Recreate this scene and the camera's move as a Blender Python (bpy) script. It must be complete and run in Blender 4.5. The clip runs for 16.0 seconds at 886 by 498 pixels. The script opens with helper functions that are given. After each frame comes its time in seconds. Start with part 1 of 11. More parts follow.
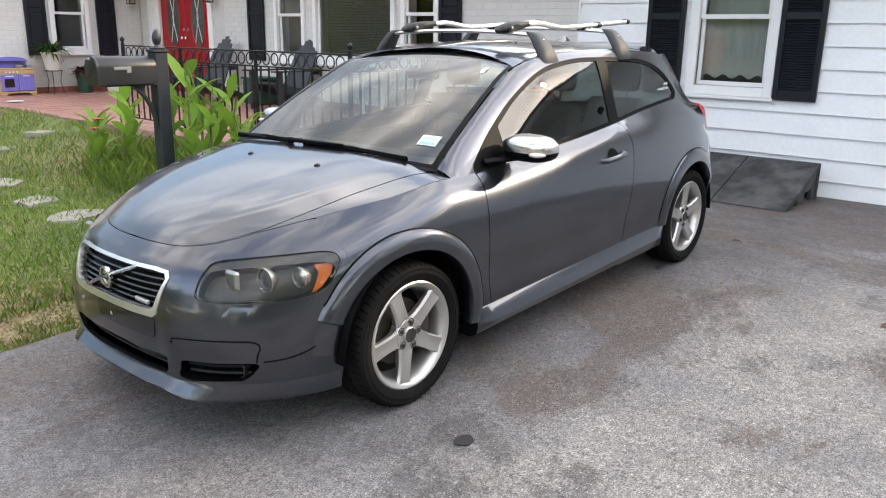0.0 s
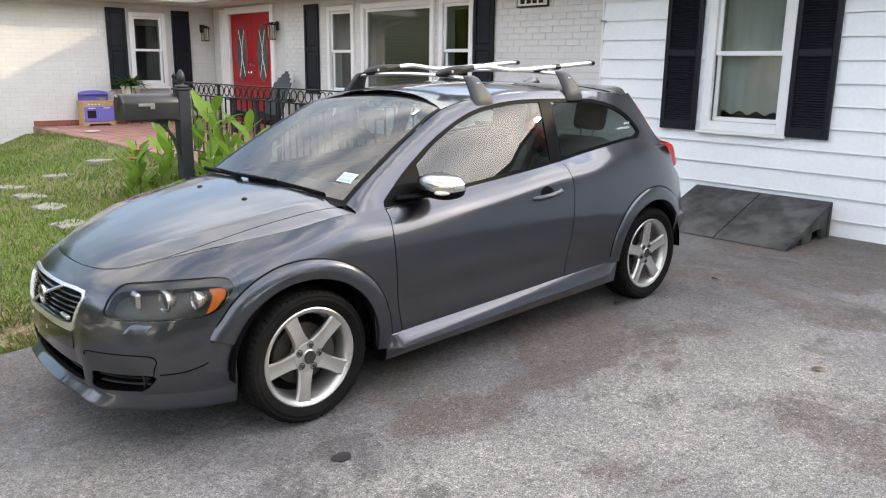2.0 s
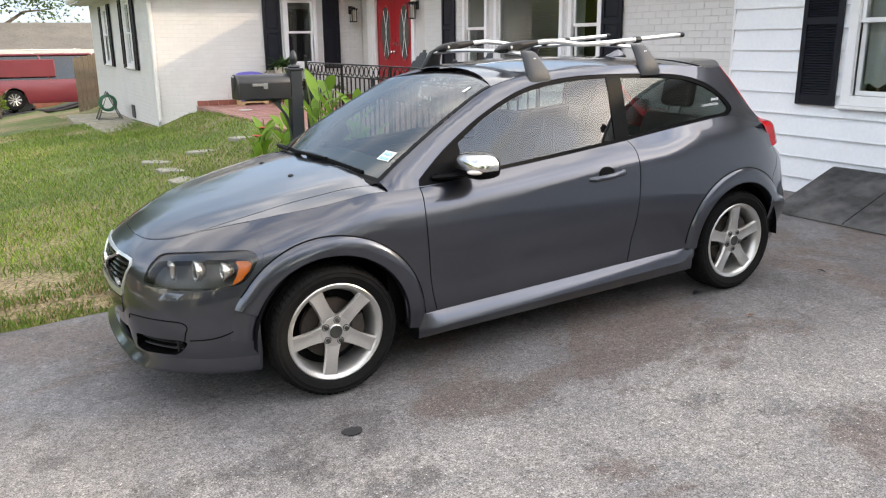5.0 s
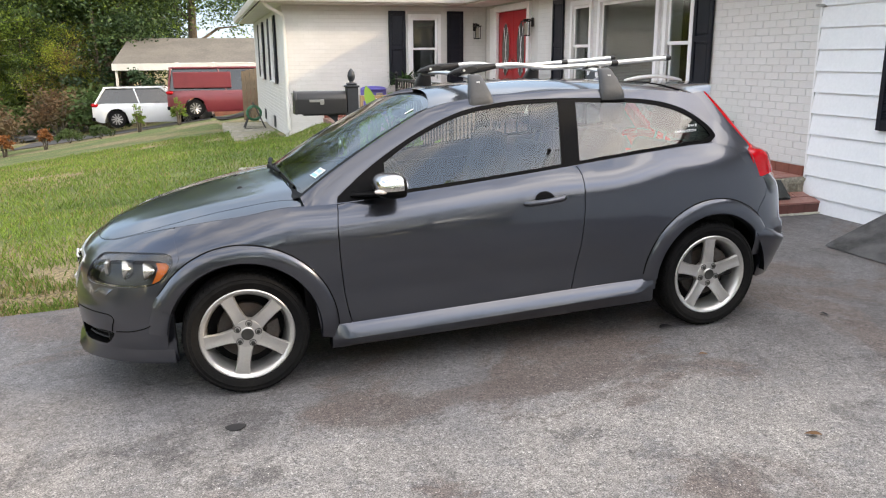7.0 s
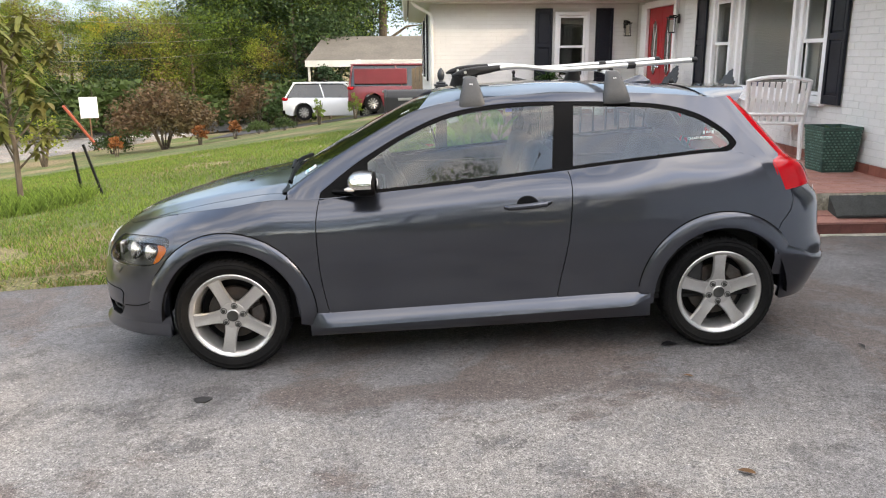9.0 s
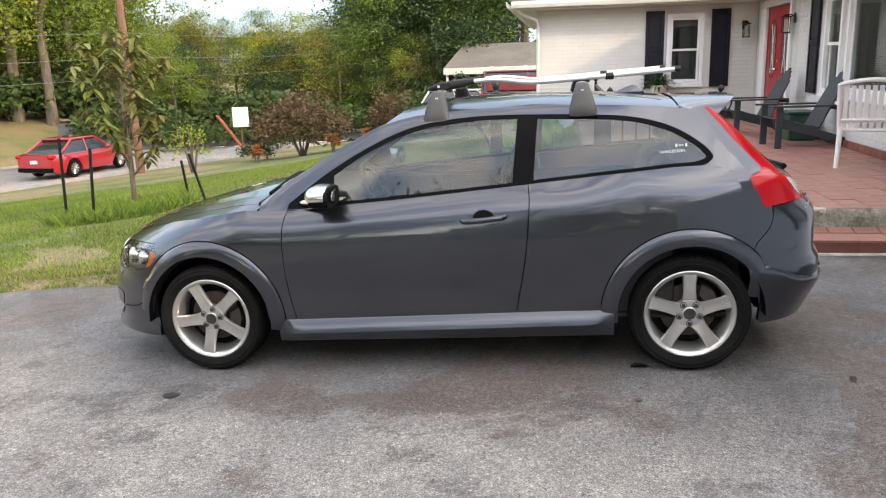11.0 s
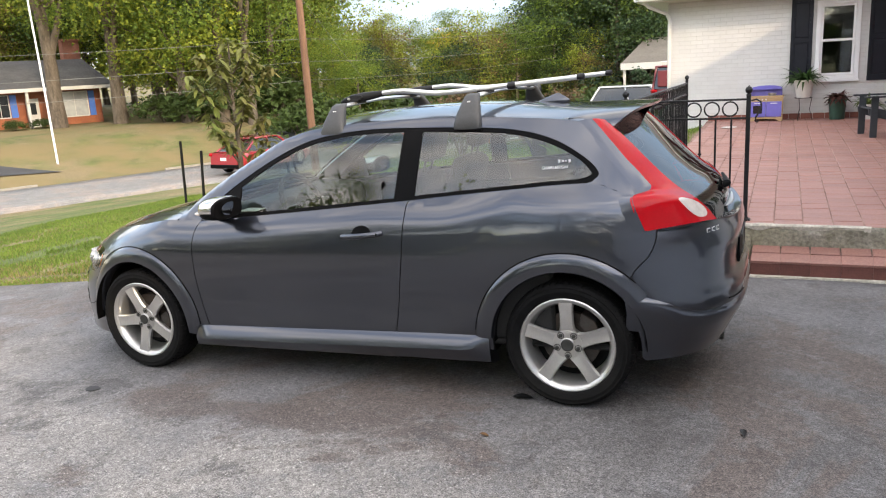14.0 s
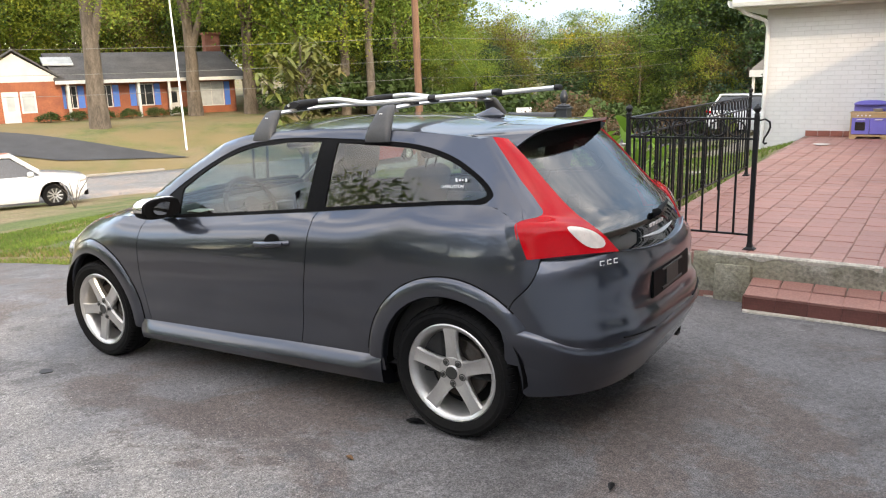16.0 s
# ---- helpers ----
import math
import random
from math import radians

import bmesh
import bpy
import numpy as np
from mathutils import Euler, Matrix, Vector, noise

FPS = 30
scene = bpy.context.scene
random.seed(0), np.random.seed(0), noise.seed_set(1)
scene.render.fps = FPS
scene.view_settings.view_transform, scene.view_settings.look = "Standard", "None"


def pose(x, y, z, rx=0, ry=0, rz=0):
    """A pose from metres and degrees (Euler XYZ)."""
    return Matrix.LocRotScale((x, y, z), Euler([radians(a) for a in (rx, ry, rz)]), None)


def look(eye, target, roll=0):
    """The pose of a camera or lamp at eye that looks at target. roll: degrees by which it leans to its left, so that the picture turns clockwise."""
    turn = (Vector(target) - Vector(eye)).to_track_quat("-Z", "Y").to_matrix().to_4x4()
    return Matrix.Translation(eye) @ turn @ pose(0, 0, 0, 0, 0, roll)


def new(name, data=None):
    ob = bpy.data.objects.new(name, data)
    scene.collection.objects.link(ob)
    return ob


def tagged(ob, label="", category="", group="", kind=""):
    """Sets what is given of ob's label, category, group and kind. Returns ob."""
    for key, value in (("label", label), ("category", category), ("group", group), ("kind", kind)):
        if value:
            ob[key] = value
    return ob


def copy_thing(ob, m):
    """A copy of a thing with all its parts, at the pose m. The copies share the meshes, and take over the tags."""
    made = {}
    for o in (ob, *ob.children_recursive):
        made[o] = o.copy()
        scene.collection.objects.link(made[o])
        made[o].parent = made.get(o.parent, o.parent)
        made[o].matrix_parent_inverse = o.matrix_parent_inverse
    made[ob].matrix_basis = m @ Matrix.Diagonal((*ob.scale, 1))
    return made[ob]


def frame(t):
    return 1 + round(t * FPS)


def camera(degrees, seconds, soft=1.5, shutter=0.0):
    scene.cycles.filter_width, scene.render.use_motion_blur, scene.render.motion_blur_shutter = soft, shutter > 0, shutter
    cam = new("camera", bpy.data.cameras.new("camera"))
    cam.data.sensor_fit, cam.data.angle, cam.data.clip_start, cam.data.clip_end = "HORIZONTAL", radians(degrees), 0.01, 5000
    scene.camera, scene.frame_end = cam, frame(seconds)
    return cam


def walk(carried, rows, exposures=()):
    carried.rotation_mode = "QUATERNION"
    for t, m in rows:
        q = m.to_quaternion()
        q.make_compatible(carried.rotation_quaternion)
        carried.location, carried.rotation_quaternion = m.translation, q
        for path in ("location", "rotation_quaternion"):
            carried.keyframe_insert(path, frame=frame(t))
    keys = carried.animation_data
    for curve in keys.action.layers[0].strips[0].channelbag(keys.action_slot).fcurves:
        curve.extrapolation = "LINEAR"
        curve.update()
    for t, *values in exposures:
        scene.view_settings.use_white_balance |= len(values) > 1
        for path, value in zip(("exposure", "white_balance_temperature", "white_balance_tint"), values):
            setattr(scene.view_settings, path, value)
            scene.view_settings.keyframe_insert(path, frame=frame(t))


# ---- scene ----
cam = camera(59.3, 16.0, soft=1.15)
METRES, EYE, TILT, LEAN, TURN = 7.8924, 1.5144, -0.715, -0.156, -49.154
OX, OY = -3.5388, -2.9321
ROWS = [
    (0.0, 0.0, 0.0, 0.0, 0.2, -14.6, -0.76),
    (0.5, 0.0225, -0.0147, 0.0037, 1.44, -13.74, -0.7),
    (1.0, 0.0511, -0.0198, 0.0105, 2.75, -12.8, -0.63),
    (1.5, 0.0872, -0.0161, 0.0101, 4.67, -12.37, -0.6),
    (2.0, 0.1105, -0.0218, 0.0106, 7.27, -12.62, -0.64),
    (2.5, 0.1254, -0.0291, 0.0126, 10.28, -13.33, -0.69),
    (3.0, 0.1359, -0.0237, 0.0146, 12.86, -14.05, -0.65),
    (3.5, 0.1468, -0.0114, 0.0133, 14.72, -14.56, -0.35),
    (6.0, 0.2529, 0.0217, 0.0101, 24.65, -13.44, 0.5),
    (6.5, 0.3011, 0.0401, 0.0122, 28.33, -13.21, 0.31),
    (7.0, 0.3363, 0.0612, 0.0158, 32.51, -13.21, 0.11),
    (7.5, 0.3656, 0.0947, 0.0155, 36.16, -13.4, -0.01),
    (8.0, 0.3982, 0.1051, 0.0178, 39.65, -13.56, -0.28),
    (8.5, 0.4233, 0.1159, 0.0195, 43.11, -13.58, -0.25),
    (9.0, 0.4473, 0.1437, 0.0194, 46.6, -13.44, -0.01),
    (11.5, 0.5483, 0.2665, 0.0262, 60.24, -12.83, 1.38),
    (12.0, 0.5598, 0.2967, 0.0276, 62.84, -13.03, 1.48),
    (12.5, 0.5658, 0.3382, 0.0269, 65.51, -13.05, 1.65),
    (13.0, 0.5854, 0.3649, 0.0269, 67.96, -12.92, 1.94),
    (13.5, 0.5996, 0.3975, 0.0309, 70.11, -12.81, 2.24),
    (14.0, 0.6053, 0.4397, 0.0279, 72.37, -12.74, 2.56),
    (14.5, 0.6199, 0.4768, 0.0281, 74.74, -12.74, 2.64),
    (15.0, 0.6254, 0.5077, 0.0306, 77.29, -12.75, 2.39),
    (15.5, 0.6175, 0.55, 0.0291, 79.85, -12.67, 1.76),
    (16.0, 0.6198, 0.5791, 0.0317, 82.18, -12.53, 0.95),
]
walk(cam, [(t, pose(OX, OY, EYE, TILT, LEAN, TURN) @ pose(METRES * x, METRES * y, METRES * z, 90 + pitch, roll, yaw)) for t, x, y, z, yaw, pitch, roll in ROWS],
     exposures=((0.0, 2.36, 7250, 12.5), (9.0, 2.36, 7500, 13.0), (16.0, 2.36, 7350, 13.0)))

# ---- sky, sun ----
SUN_DIR = Vector((0.80, -0.50, 0.40)).normalized()
world = bpy.data.worlds.new("sky")
scene.world = world
world.use_nodes = True
wn, wl = world.node_tree.nodes, world.node_tree.links
wn.clear()
sky = wn.new("ShaderNodeTexSky")
sky.sky_type = "NISHITA"
sky.sun_disc = False
sky.sun_elevation = math.asin(SUN_DIR.z)
sky.sun_rotation = math.atan2(SUN_DIR.x, SUN_DIR.y)
sky.air_density, sky.dust_density, sky.ozone_density = 1.0, 0.5, 1.0
tc = wn.new("ShaderNodeTexCoord")
mp = wn.new("ShaderNodeMapping")
mp.inputs["Scale"].default_value = (1.0, 1.0, 2.6)
cn = wn.new("ShaderNodeTexNoise")
cn.inputs["Scale"].default_value = 2.6
cn.inputs["Detail"].default_value = 7.0
cn.inputs["Roughness"].default_value = 0.62
cr = wn.new("ShaderNodeValToRGB")
cr.color_ramp.elements[0].position, cr.color_ramp.elements[1].position = 0.40, 0.62
cr.color_ramp.elements[0].color = (0.10, 0.10, 0.10, 1)
cr.color_ramp.elements[1].color = (0.95, 0.95, 0.95, 1)
cloud = wn.new("ShaderNodeMixRGB")
# clouds are brighter towards the sun
toward = wn.new("ShaderNodeVectorMath")
toward.operation = "DOT_PRODUCT"
toward.inputs[1].default_value = SUN_DIR
half_dot = wn.new("ShaderNodeMath")
half_dot.operation = "MULTIPLY_ADD"
half_dot.inputs[1].default_value, half_dot.inputs[2].default_value = 0.5, 0.5
square = wn.new("ShaderNodeMath")
square.operation = "POWER"
square.inputs[1].default_value = 2.0
glow = wn.new("ShaderNodeMath")
glow.operation = "MULTIPLY_ADD"
glow.inputs[1].default_value, glow.inputs[2].default_value = 3.8, 3.8
wl.new(tc.outputs["Generated"], toward.inputs[0])
wl.new(toward.outputs["Value"], half_dot.inputs[0])
wl.new(half_dot.outputs[0], square.inputs[0])
wl.new(square.outputs[0], glow.inputs[0])
# grey undersides and bright rims of the clouds
shade_map = wn.new("ShaderNodeMapping")
shade_map.inputs["Scale"].default_value = (1.0, 1.35, 3.2)
shade_noise = wn.new("ShaderNodeTexNoise")
shade_noise.inputs["Scale"].default_value = 3.1
shade_noise.inputs["Detail"].default_value = 6.0
shade_noise.inputs["Distortion"].default_value = 0.5
shade_range = wn.new("ShaderNodeMapRange")
shade_range.inputs["From Min"].default_value, shade_range.inputs["From Max"].default_value = 0.36, 0.64
shade_range.inputs["To Min"].default_value, shade_range.inputs["To Max"].default_value = 0.55, 1.35
shaded = wn.new("ShaderNodeMath")
shaded.operation = "MULTIPLY"
wl.new(tc.outputs["Generated"], shade_map.inputs["Vector"])
wl.new(shade_map.outputs["Vector"], shade_noise.inputs["Vector"])
wl.new(shade_noise.outputs["Fac"], shade_range.inputs["Value"])
wl.new(glow.outputs[0], shaded.inputs[0])
wl.new(shade_range.outputs["Result"], shaded.inputs[1])
wl.new(shaded.outputs[0], cloud.inputs["Color2"])
bg = wn.new("ShaderNodeBackground")
bg.inputs["Strength"].default_value = 0.15
wo = wn.new("ShaderNodeOutputWorld")
wl.new(tc.outputs["Generated"], mp.inputs["Vector"])
wl.new(mp.outputs["Vector"], cn.inputs["Vector"])
wl.new(cn.outputs["Fac"], cr.inputs["Fac"])
# the cloud breaks up towards the north, low blue sky shows there
north = wn.new("ShaderNodeSeparateXYZ")
clear = wn.new("ShaderNodeMapRange")
clear.inputs["From Min"].default_value, clear.inputs["From Max"].default_value = 0.45, 0.80
clear.inputs["To Min"].default_value, clear.inputs["To Max"].default_value = 1.0, 0.05
share = wn.new("ShaderNodeMath")
share.operation = "MULTIPLY"
wl.new(tc.outputs["Generated"], north.inputs[0])
wl.new(north.outputs["Y"], clear.inputs["Value"])
wl.new(cr.outputs["Color"], share.inputs[0])
low_sky = wn.new("ShaderNodeMapRange")
low_sky.inputs["From Min"].default_value, low_sky.inputs["From Max"].default_value = 0.22, 0.75
lifted = wn.new("ShaderNodeMath")
lifted.operation = "MAXIMUM"
wl.new(north.outputs["Z"], low_sky.inputs["Value"])
wl.new(clear.outputs["Result"], lifted.inputs[0])
wl.new(low_sky.outputs["Result"], lifted.inputs[1])
wl.new(lifted.outputs[0], share.inputs[1])
wl.new(share.outputs[0], cloud.inputs["Fac"])
haze = wn.new("ShaderNodeMixRGB")
haze.inputs["Color2"].default_value = (0.60, 0.96, 1.50, 1)
veil = wn.new("ShaderNodeMapRange")
veil.inputs["From Min"].default_value, veil.inputs["From Max"].default_value = 0.38, 0.75
veil.inputs["To Max"].default_value = 0.9
wl.new(north.outputs["Y"], veil.inputs["Value"])
wl.new(veil.outputs["Result"], haze.inputs["Fac"])
wl.new(sky.outputs["Color"], haze.inputs["Color1"])
wl.new(haze.outputs["Color"], cloud.inputs["Color1"])
wl.new(cloud.outputs["Color"], bg.inputs["Color"])
wl.new(bg.outputs["Background"], wo.inputs["Surface"])

sun_data = bpy.data.lights.new("sun", "SUN")
sun_data.energy = 0.52
sun_data.angle = radians(1.5)
sun_data.color = (1.0, 0.85, 0.62)
sun = new("sun", sun_data)
sun.matrix_world = look(SUN_DIR * 60, (0, 0, 0))


# ---- materials ----
def rgb(c):
    return (*c, 1.0)


def material(name, base, rough=0.6, metal=0.0, var=0.0, scale=6.0, dark=None, fine=0.0, fine_scale=80.0, bump=0.0, bump_scale=120.0, coat=0.0,
             spec=0.5, island=0.0, rough_var=0.0, stretch=(1, 1, 1), mottle=None):
    """A surface: base colour varied at two scales, bump, gloss. dark: the second colour of the coarse variation."""
    m = bpy.data.materials.new(name)
    m.use_nodes = True
    n, l = m.node_tree.nodes, m.node_tree.links
    b = n["Principled BSDF"]
    b.inputs["Roughness"].default_value = rough
    b.inputs["Metallic"].default_value = metal
    b.inputs["Coat Weight"].default_value = coat
    b.inputs["Coat Roughness"].default_value = 0.03
    b.inputs["Specular IOR Level"].default_value = spec
    co = n.new("ShaderNodeTexCoord")
    mapping = n.new("ShaderNodeMapping")
    mapping.inputs["Scale"].default_value = stretch
    l.new(co.outputs["Object"], mapping.inputs["Vector"])
    last = None

    def noise_node(sc, detail=5.0, rgh=0.6):
        t = n.new("ShaderNodeTexNoise")
        t.inputs["Scale"].default_value = sc
        t.inputs["Detail"].default_value = detail
        t.inputs["Roughness"].default_value = rgh
        l.new(mapping.outputs["Vector"], t.inputs["Vector"])
        return t

    def mix(fac, a, c, mode="MIX"):
        x = n.new("ShaderNodeMixRGB")
        x.blend_type = mode
        for value, slot in ((fac, "Fac"), (a, "Color1"), (c, "Color2")):
            if isinstance(value, bpy.types.NodeSocket):
                l.new(value, x.inputs[slot])
            elif slot == "Fac":
                x.inputs[slot].default_value = value
            else:
                x.inputs[slot].default_value = rgb(value)
        return x.outputs["Color"]

    col = base
    if dark is not None or var > 0:
        second = dark if dark is not None else tuple(max(0.0, c * (1 - var)) for c in base)
        t = noise_node(scale)
        ramp = n.new("ShaderNodeMapRange")
        ramp.inputs["From Min"].default_value, ramp.inputs["From Max"].default_value = 0.35, 0.65
        l.new(t.outputs["Fac"], ramp.inputs["Value"])
        col = mix(ramp.outputs["Result"], base, second)
    if mottle is not None:
        t = noise_node(scale * 0.23, 3.0)
        ramp = n.new("ShaderNodeMapRange")
        ramp.inputs["From Min"].default_value, ramp.inputs["From Max"].default_value = 0.45, 0.62
        l.new(t.outputs["Fac"], ramp.inputs["Value"])
        col = mix(ramp.outputs["Result"], col, mottle)
    if fine > 0:
        t = noise_node(fine_scale, 3.0)
        ramp = n.new("ShaderNodeMapRange")
        ramp.inputs["From Min"].default_value, ramp.inputs["From Max"].default_value = 0.3, 0.7
        ramp.inputs["To Min"].default_value, ramp.inputs["To Max"].default_value = 1 - fine, 1 + fine
        l.new(t.outputs["Fac"], ramp.inputs["Value"])
        col = mix(1.0, col, ramp.outputs["Result"], "MULTIPLY")
    if island > 0:
        info = n.new("ShaderNodeObjectInfo")
        geo = n.new("ShaderNodeNewGeometry")
        add = n.new("ShaderNodeMath")
        add.operation = "ADD"
        l.new(info.outputs["Random"], add.inputs[0])
        l.new(geo.outputs["Random Per Island"], add.inputs[1])
        frac = n.new("ShaderNodeMath")
        frac.operation = "FRACT"
        l.new(add.outputs[0], frac.inputs[0])
        ramp = n.new("ShaderNodeMapRange")
        ramp.inputs["To Min"].default_value, ramp.inputs["To Max"].default_value = 1 - island, 1 + island
        l.new(frac.outputs[0], ramp.inputs["Value"])
        col = mix(1.0, col, ramp.outputs["Result"], "MULTIPLY")
    if isinstance(col, bpy.types.NodeSocket):
        l.new(col, b.inputs["Base Color"])
    else:
        b.inputs["Base Color"].default_value = rgb(col)
    if rough_var > 0:
        t = noise_node(scale * 1.7, 4.0)
        ramp = n.new("ShaderNodeMapRange")
        ramp.inputs["To Min"].default_value, ramp.inputs["To Max"].default_value = max(0.02, rough - rough_var), min(1.0, rough + rough_var)
        l.new(t.outputs["Fac"], ramp.inputs["Value"])
        l.new(ramp.outputs["Result"], b.inputs["Roughness"])
    if bump > 0:
        t = noise_node(bump_scale, 4.0)
        bp = n.new("ShaderNodeBump")
        bp.inputs["Strength"].default_value = bump
        bp.inputs["Distance"].default_value = 0.01
        l.new(t.outputs["Fac"], bp.inputs["Height"])
        l.new(bp.outputs["Normal"], b.inputs["Normal"])
    return m


def leaf_material(name, base, second, trans=0.3, island=0.25):
    m = material(name, base, rough=0.55, dark=second, scale=0.5, island=island, spec=0.25)
    n, l = m.node_tree.nodes, m.node_tree.links
    b = n["Principled BSDF"]
    tr = n.new("ShaderNodeBsdfTranslucent")
    ms = n.new("ShaderNodeMixShader")
    ms.inputs["Fac"].default_value = trans
    l.new(b.inputs["Base Color"].links[0].from_socket, tr.inputs["Color"])
    l.new(b.outputs[0], ms.inputs[1])
    l.new(tr.outputs[0], ms.inputs[2])
    l.new(ms.outputs[0], n["Material Output"].inputs["Surface"])
    return m


def glass_material(name, tint, head_on=0.08, rough=0.0):
    """Thin pane: sees through by its tint, mirrors more at a slant."""
    m = bpy.data.materials.new(name)
    m.use_nodes = True
    n, l = m.node_tree.nodes, m.node_tree.links
    n.clear()
    out = n.new("ShaderNodeOutputMaterial")
    tr = n.new("ShaderNodeBsdfTransparent")
    tr.inputs["Color"].default_value = rgb(tint)
    gl = n.new("ShaderNodeBsdfGlossy")
    gl.inputs["Roughness"].default_value = rough
    lw = n.new("ShaderNodeLayerWeight")
    lw.inputs["Blend"].default_value = 0.5
    pw = n.new("ShaderNodeMath")
    pw.operation = "POWER"
    pw.inputs[1].default_value = 5.0
    mr = n.new("ShaderNodeMapRange")
    mr.inputs["To Min"].default_value = head_on
    ms = n.new("ShaderNodeMixShader")
    l.new(lw.outputs["Facing"], pw.inputs[0])
    l.new(pw.outputs[0], mr.inputs["Value"])
    l.new(mr.outputs["Result"], ms.inputs["Fac"])
    l.new(tr.outputs[0], ms.inputs[1])
    l.new(gl.outputs[0], ms.inputs[2])
    l.new(ms.outputs[0], out.inputs["Surface"])
    return m


M_SIDING = material("white_siding_paint", (0.82, 0.84, 0.87), 0.45, var=0.06, scale=1.2, fine=0.03, fine_scale=30, bump=0.05, bump_scale=40, rough_var=0.1)
M_BRICKW = material("white_painted_brick", (0.63, 0.625, 0.615), 0.6, var=0.06, scale=2.0, fine=0.04, fine_scale=60, bump=0.2, bump_scale=70, island=0.02)
M_MORTARW = material("painted_mortar", (0.565, 0.555, 0.54), 0.8, var=0.08, scale=5, bump=0.3)
M_TRIM = material("white_trim_paint", (0.80, 0.80, 0.81), 0.4, var=0.05, scale=3, fine=0.03, bump=0.04, bump_scale=50)
M_SHUTTER = material("navy_shutter_paint", (0.012, 0.014, 0.022), 0.42, spec=0.25, var=0.3, scale=4, fine=0.15, fine_scale=60, bump=0.06, rough_var=0.12)
M_RED = material("red_door_paint", (0.36, 0.012, 0.018), 0.35, var=0.15, scale=3, fine=0.05, bump=0.05, bump_scale=40)
# near-black room surfaces: the shade indoors is put into their colour
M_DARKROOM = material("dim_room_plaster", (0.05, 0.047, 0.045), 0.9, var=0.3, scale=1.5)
M_BLIND = material("blind_slat_vinyl", (0.34, 0.315, 0.285), 0.5, var=0.1, scale=3, island=0.06)
M_CLOTH = material("cream_window_shade", (0.47, 0.46, 0.43), 0.85, var=0.12, scale=2.5, fine=0.05, fine_scale=120, bump=0.1)
M_WINGLASS = glass_material("window_glass", (0.80, 0.84, 0.84), 0.06)
M_ROOF = material("grey_brown_shingle", (0.16, 0.145, 0.13), 0.9, var=0.35, scale=1.5, fine=0.25, fine_scale=40, bump=0.4, bump_scale=60, island=0.25)
M_GUTTER = material("white_gutter_metal", (0.72, 0.72, 0.70), 0.4, var=0.1, scale=4, fine=0.04)
M_SOFFIT = material("cream_soffit_board", (0.62, 0.61, 0.56), 0.6, var=0.08, scale=2, fine=0.04)
M_PAVER = material("red_quarry_tile", (0.36, 0.180, 0.148), 0.45, dark=(0.29, 0.138, 0.112), scale=2.2, fine=0.16, fine_scale=70, island=0.09, bump=0.15, bump_scale=90, rough_var=0.15)
M_GROUT = material("pale_grout", (0.40, 0.265, 0.225), 0.9, dark=(0.16, 0.085, 0.07), scale=2.6, fine=0.2)
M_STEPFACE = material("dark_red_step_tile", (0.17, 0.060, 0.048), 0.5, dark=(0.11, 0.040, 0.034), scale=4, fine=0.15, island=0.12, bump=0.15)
M_CONCRETE = material("weathered_concrete", (0.36, 0.335, 0.28), 0.9, dark=(0.17, 0.160, 0.120), scale=7.0, fine=0.35, fine_scale=40, bump=1.0, bump_scale=30, mottle=(0.26, 0.24, 0.17))
M_IRON = material("black_wrought_iron", (0.012, 0.012, 0.013), 0.4, spec=0.3, var=0.3, scale=8, fine=0.15, bump=0.15, bump_scale=60, rough_var=0.1)
M_RUBBER_RAMP = material("black_recycled_rubber", (0.035, 0.036, 0.038), 0.75, spec=0.2, dark=(0.06, 0.06, 0.06), scale=11, fine=0.3, fine_scale=140, bump=0.4, bump_scale=150, mottle=(0.105, 0.105, 0.107))
M_BLACKPLASTIC = material("black_plastic", (0.015, 0.015, 0.016), 0.5, spec=0.25, var=0.3, scale=10, fine=0.1, bump=0.08, bump_scale=200)


# ---- mesh helpers ----
def part(name, bm, mat, parent=None, label="", smooth=False, kind=""):
    """Links a bmesh as one mesh object, under a thing or a part. mat: one material or a list."""
    me = bpy.data.meshes.new(name)
    bmesh.ops.recalc_face_normals(bm, faces=bm.faces)
    bm.to_mesh(me)
    bm.free()
    for x in (mat if isinstance(mat, (list, tuple)) else [mat]):
        me.materials.append(x)
    if smooth:
        me.polygons.foreach_set("use_smooth", [True] * len(me.polygons))
        if smooth != "all":
            me.set_sharp_from_angle(angle=radians(smooth if smooth is not True else 40))
    ob = new(name, me)
    ob.parent = parent
    if label:
        ob["label"] = label
    if kind:
        ob["kind"] = kind
    return ob


def from_arrays(name, verts, faces, mat, parent=None, label="", smooth=False, kind=""):
    me = bpy.data.meshes.new(name)
    me.from_pydata([tuple(v) for v in verts], [], [tuple(f) for f in faces])
    for x in (mat if isinstance(mat, (list, tuple)) else [mat]):
        me.materials.append(x)
    if smooth:
        me.polygons.foreach_set("use_smooth", [True] * len(me.polygons))
    ob = new(name, me)
    ob.parent = parent
    if label:
        ob["label"] = label
    if kind:
        ob["kind"] = kind
    return ob


def thing(name, m, label, category, group="", kind=""):
    ob = new(name)
    ob.empty_display_size = 0.1
    ob.matrix_world = m
    return tagged(ob, label, category, group, kind)


def shared(name, ob, parent, m):
    """Another object on ob's mesh."""
    o = new(name, ob.data)
    o.parent = parent
    o.matrix_basis = m
    return o


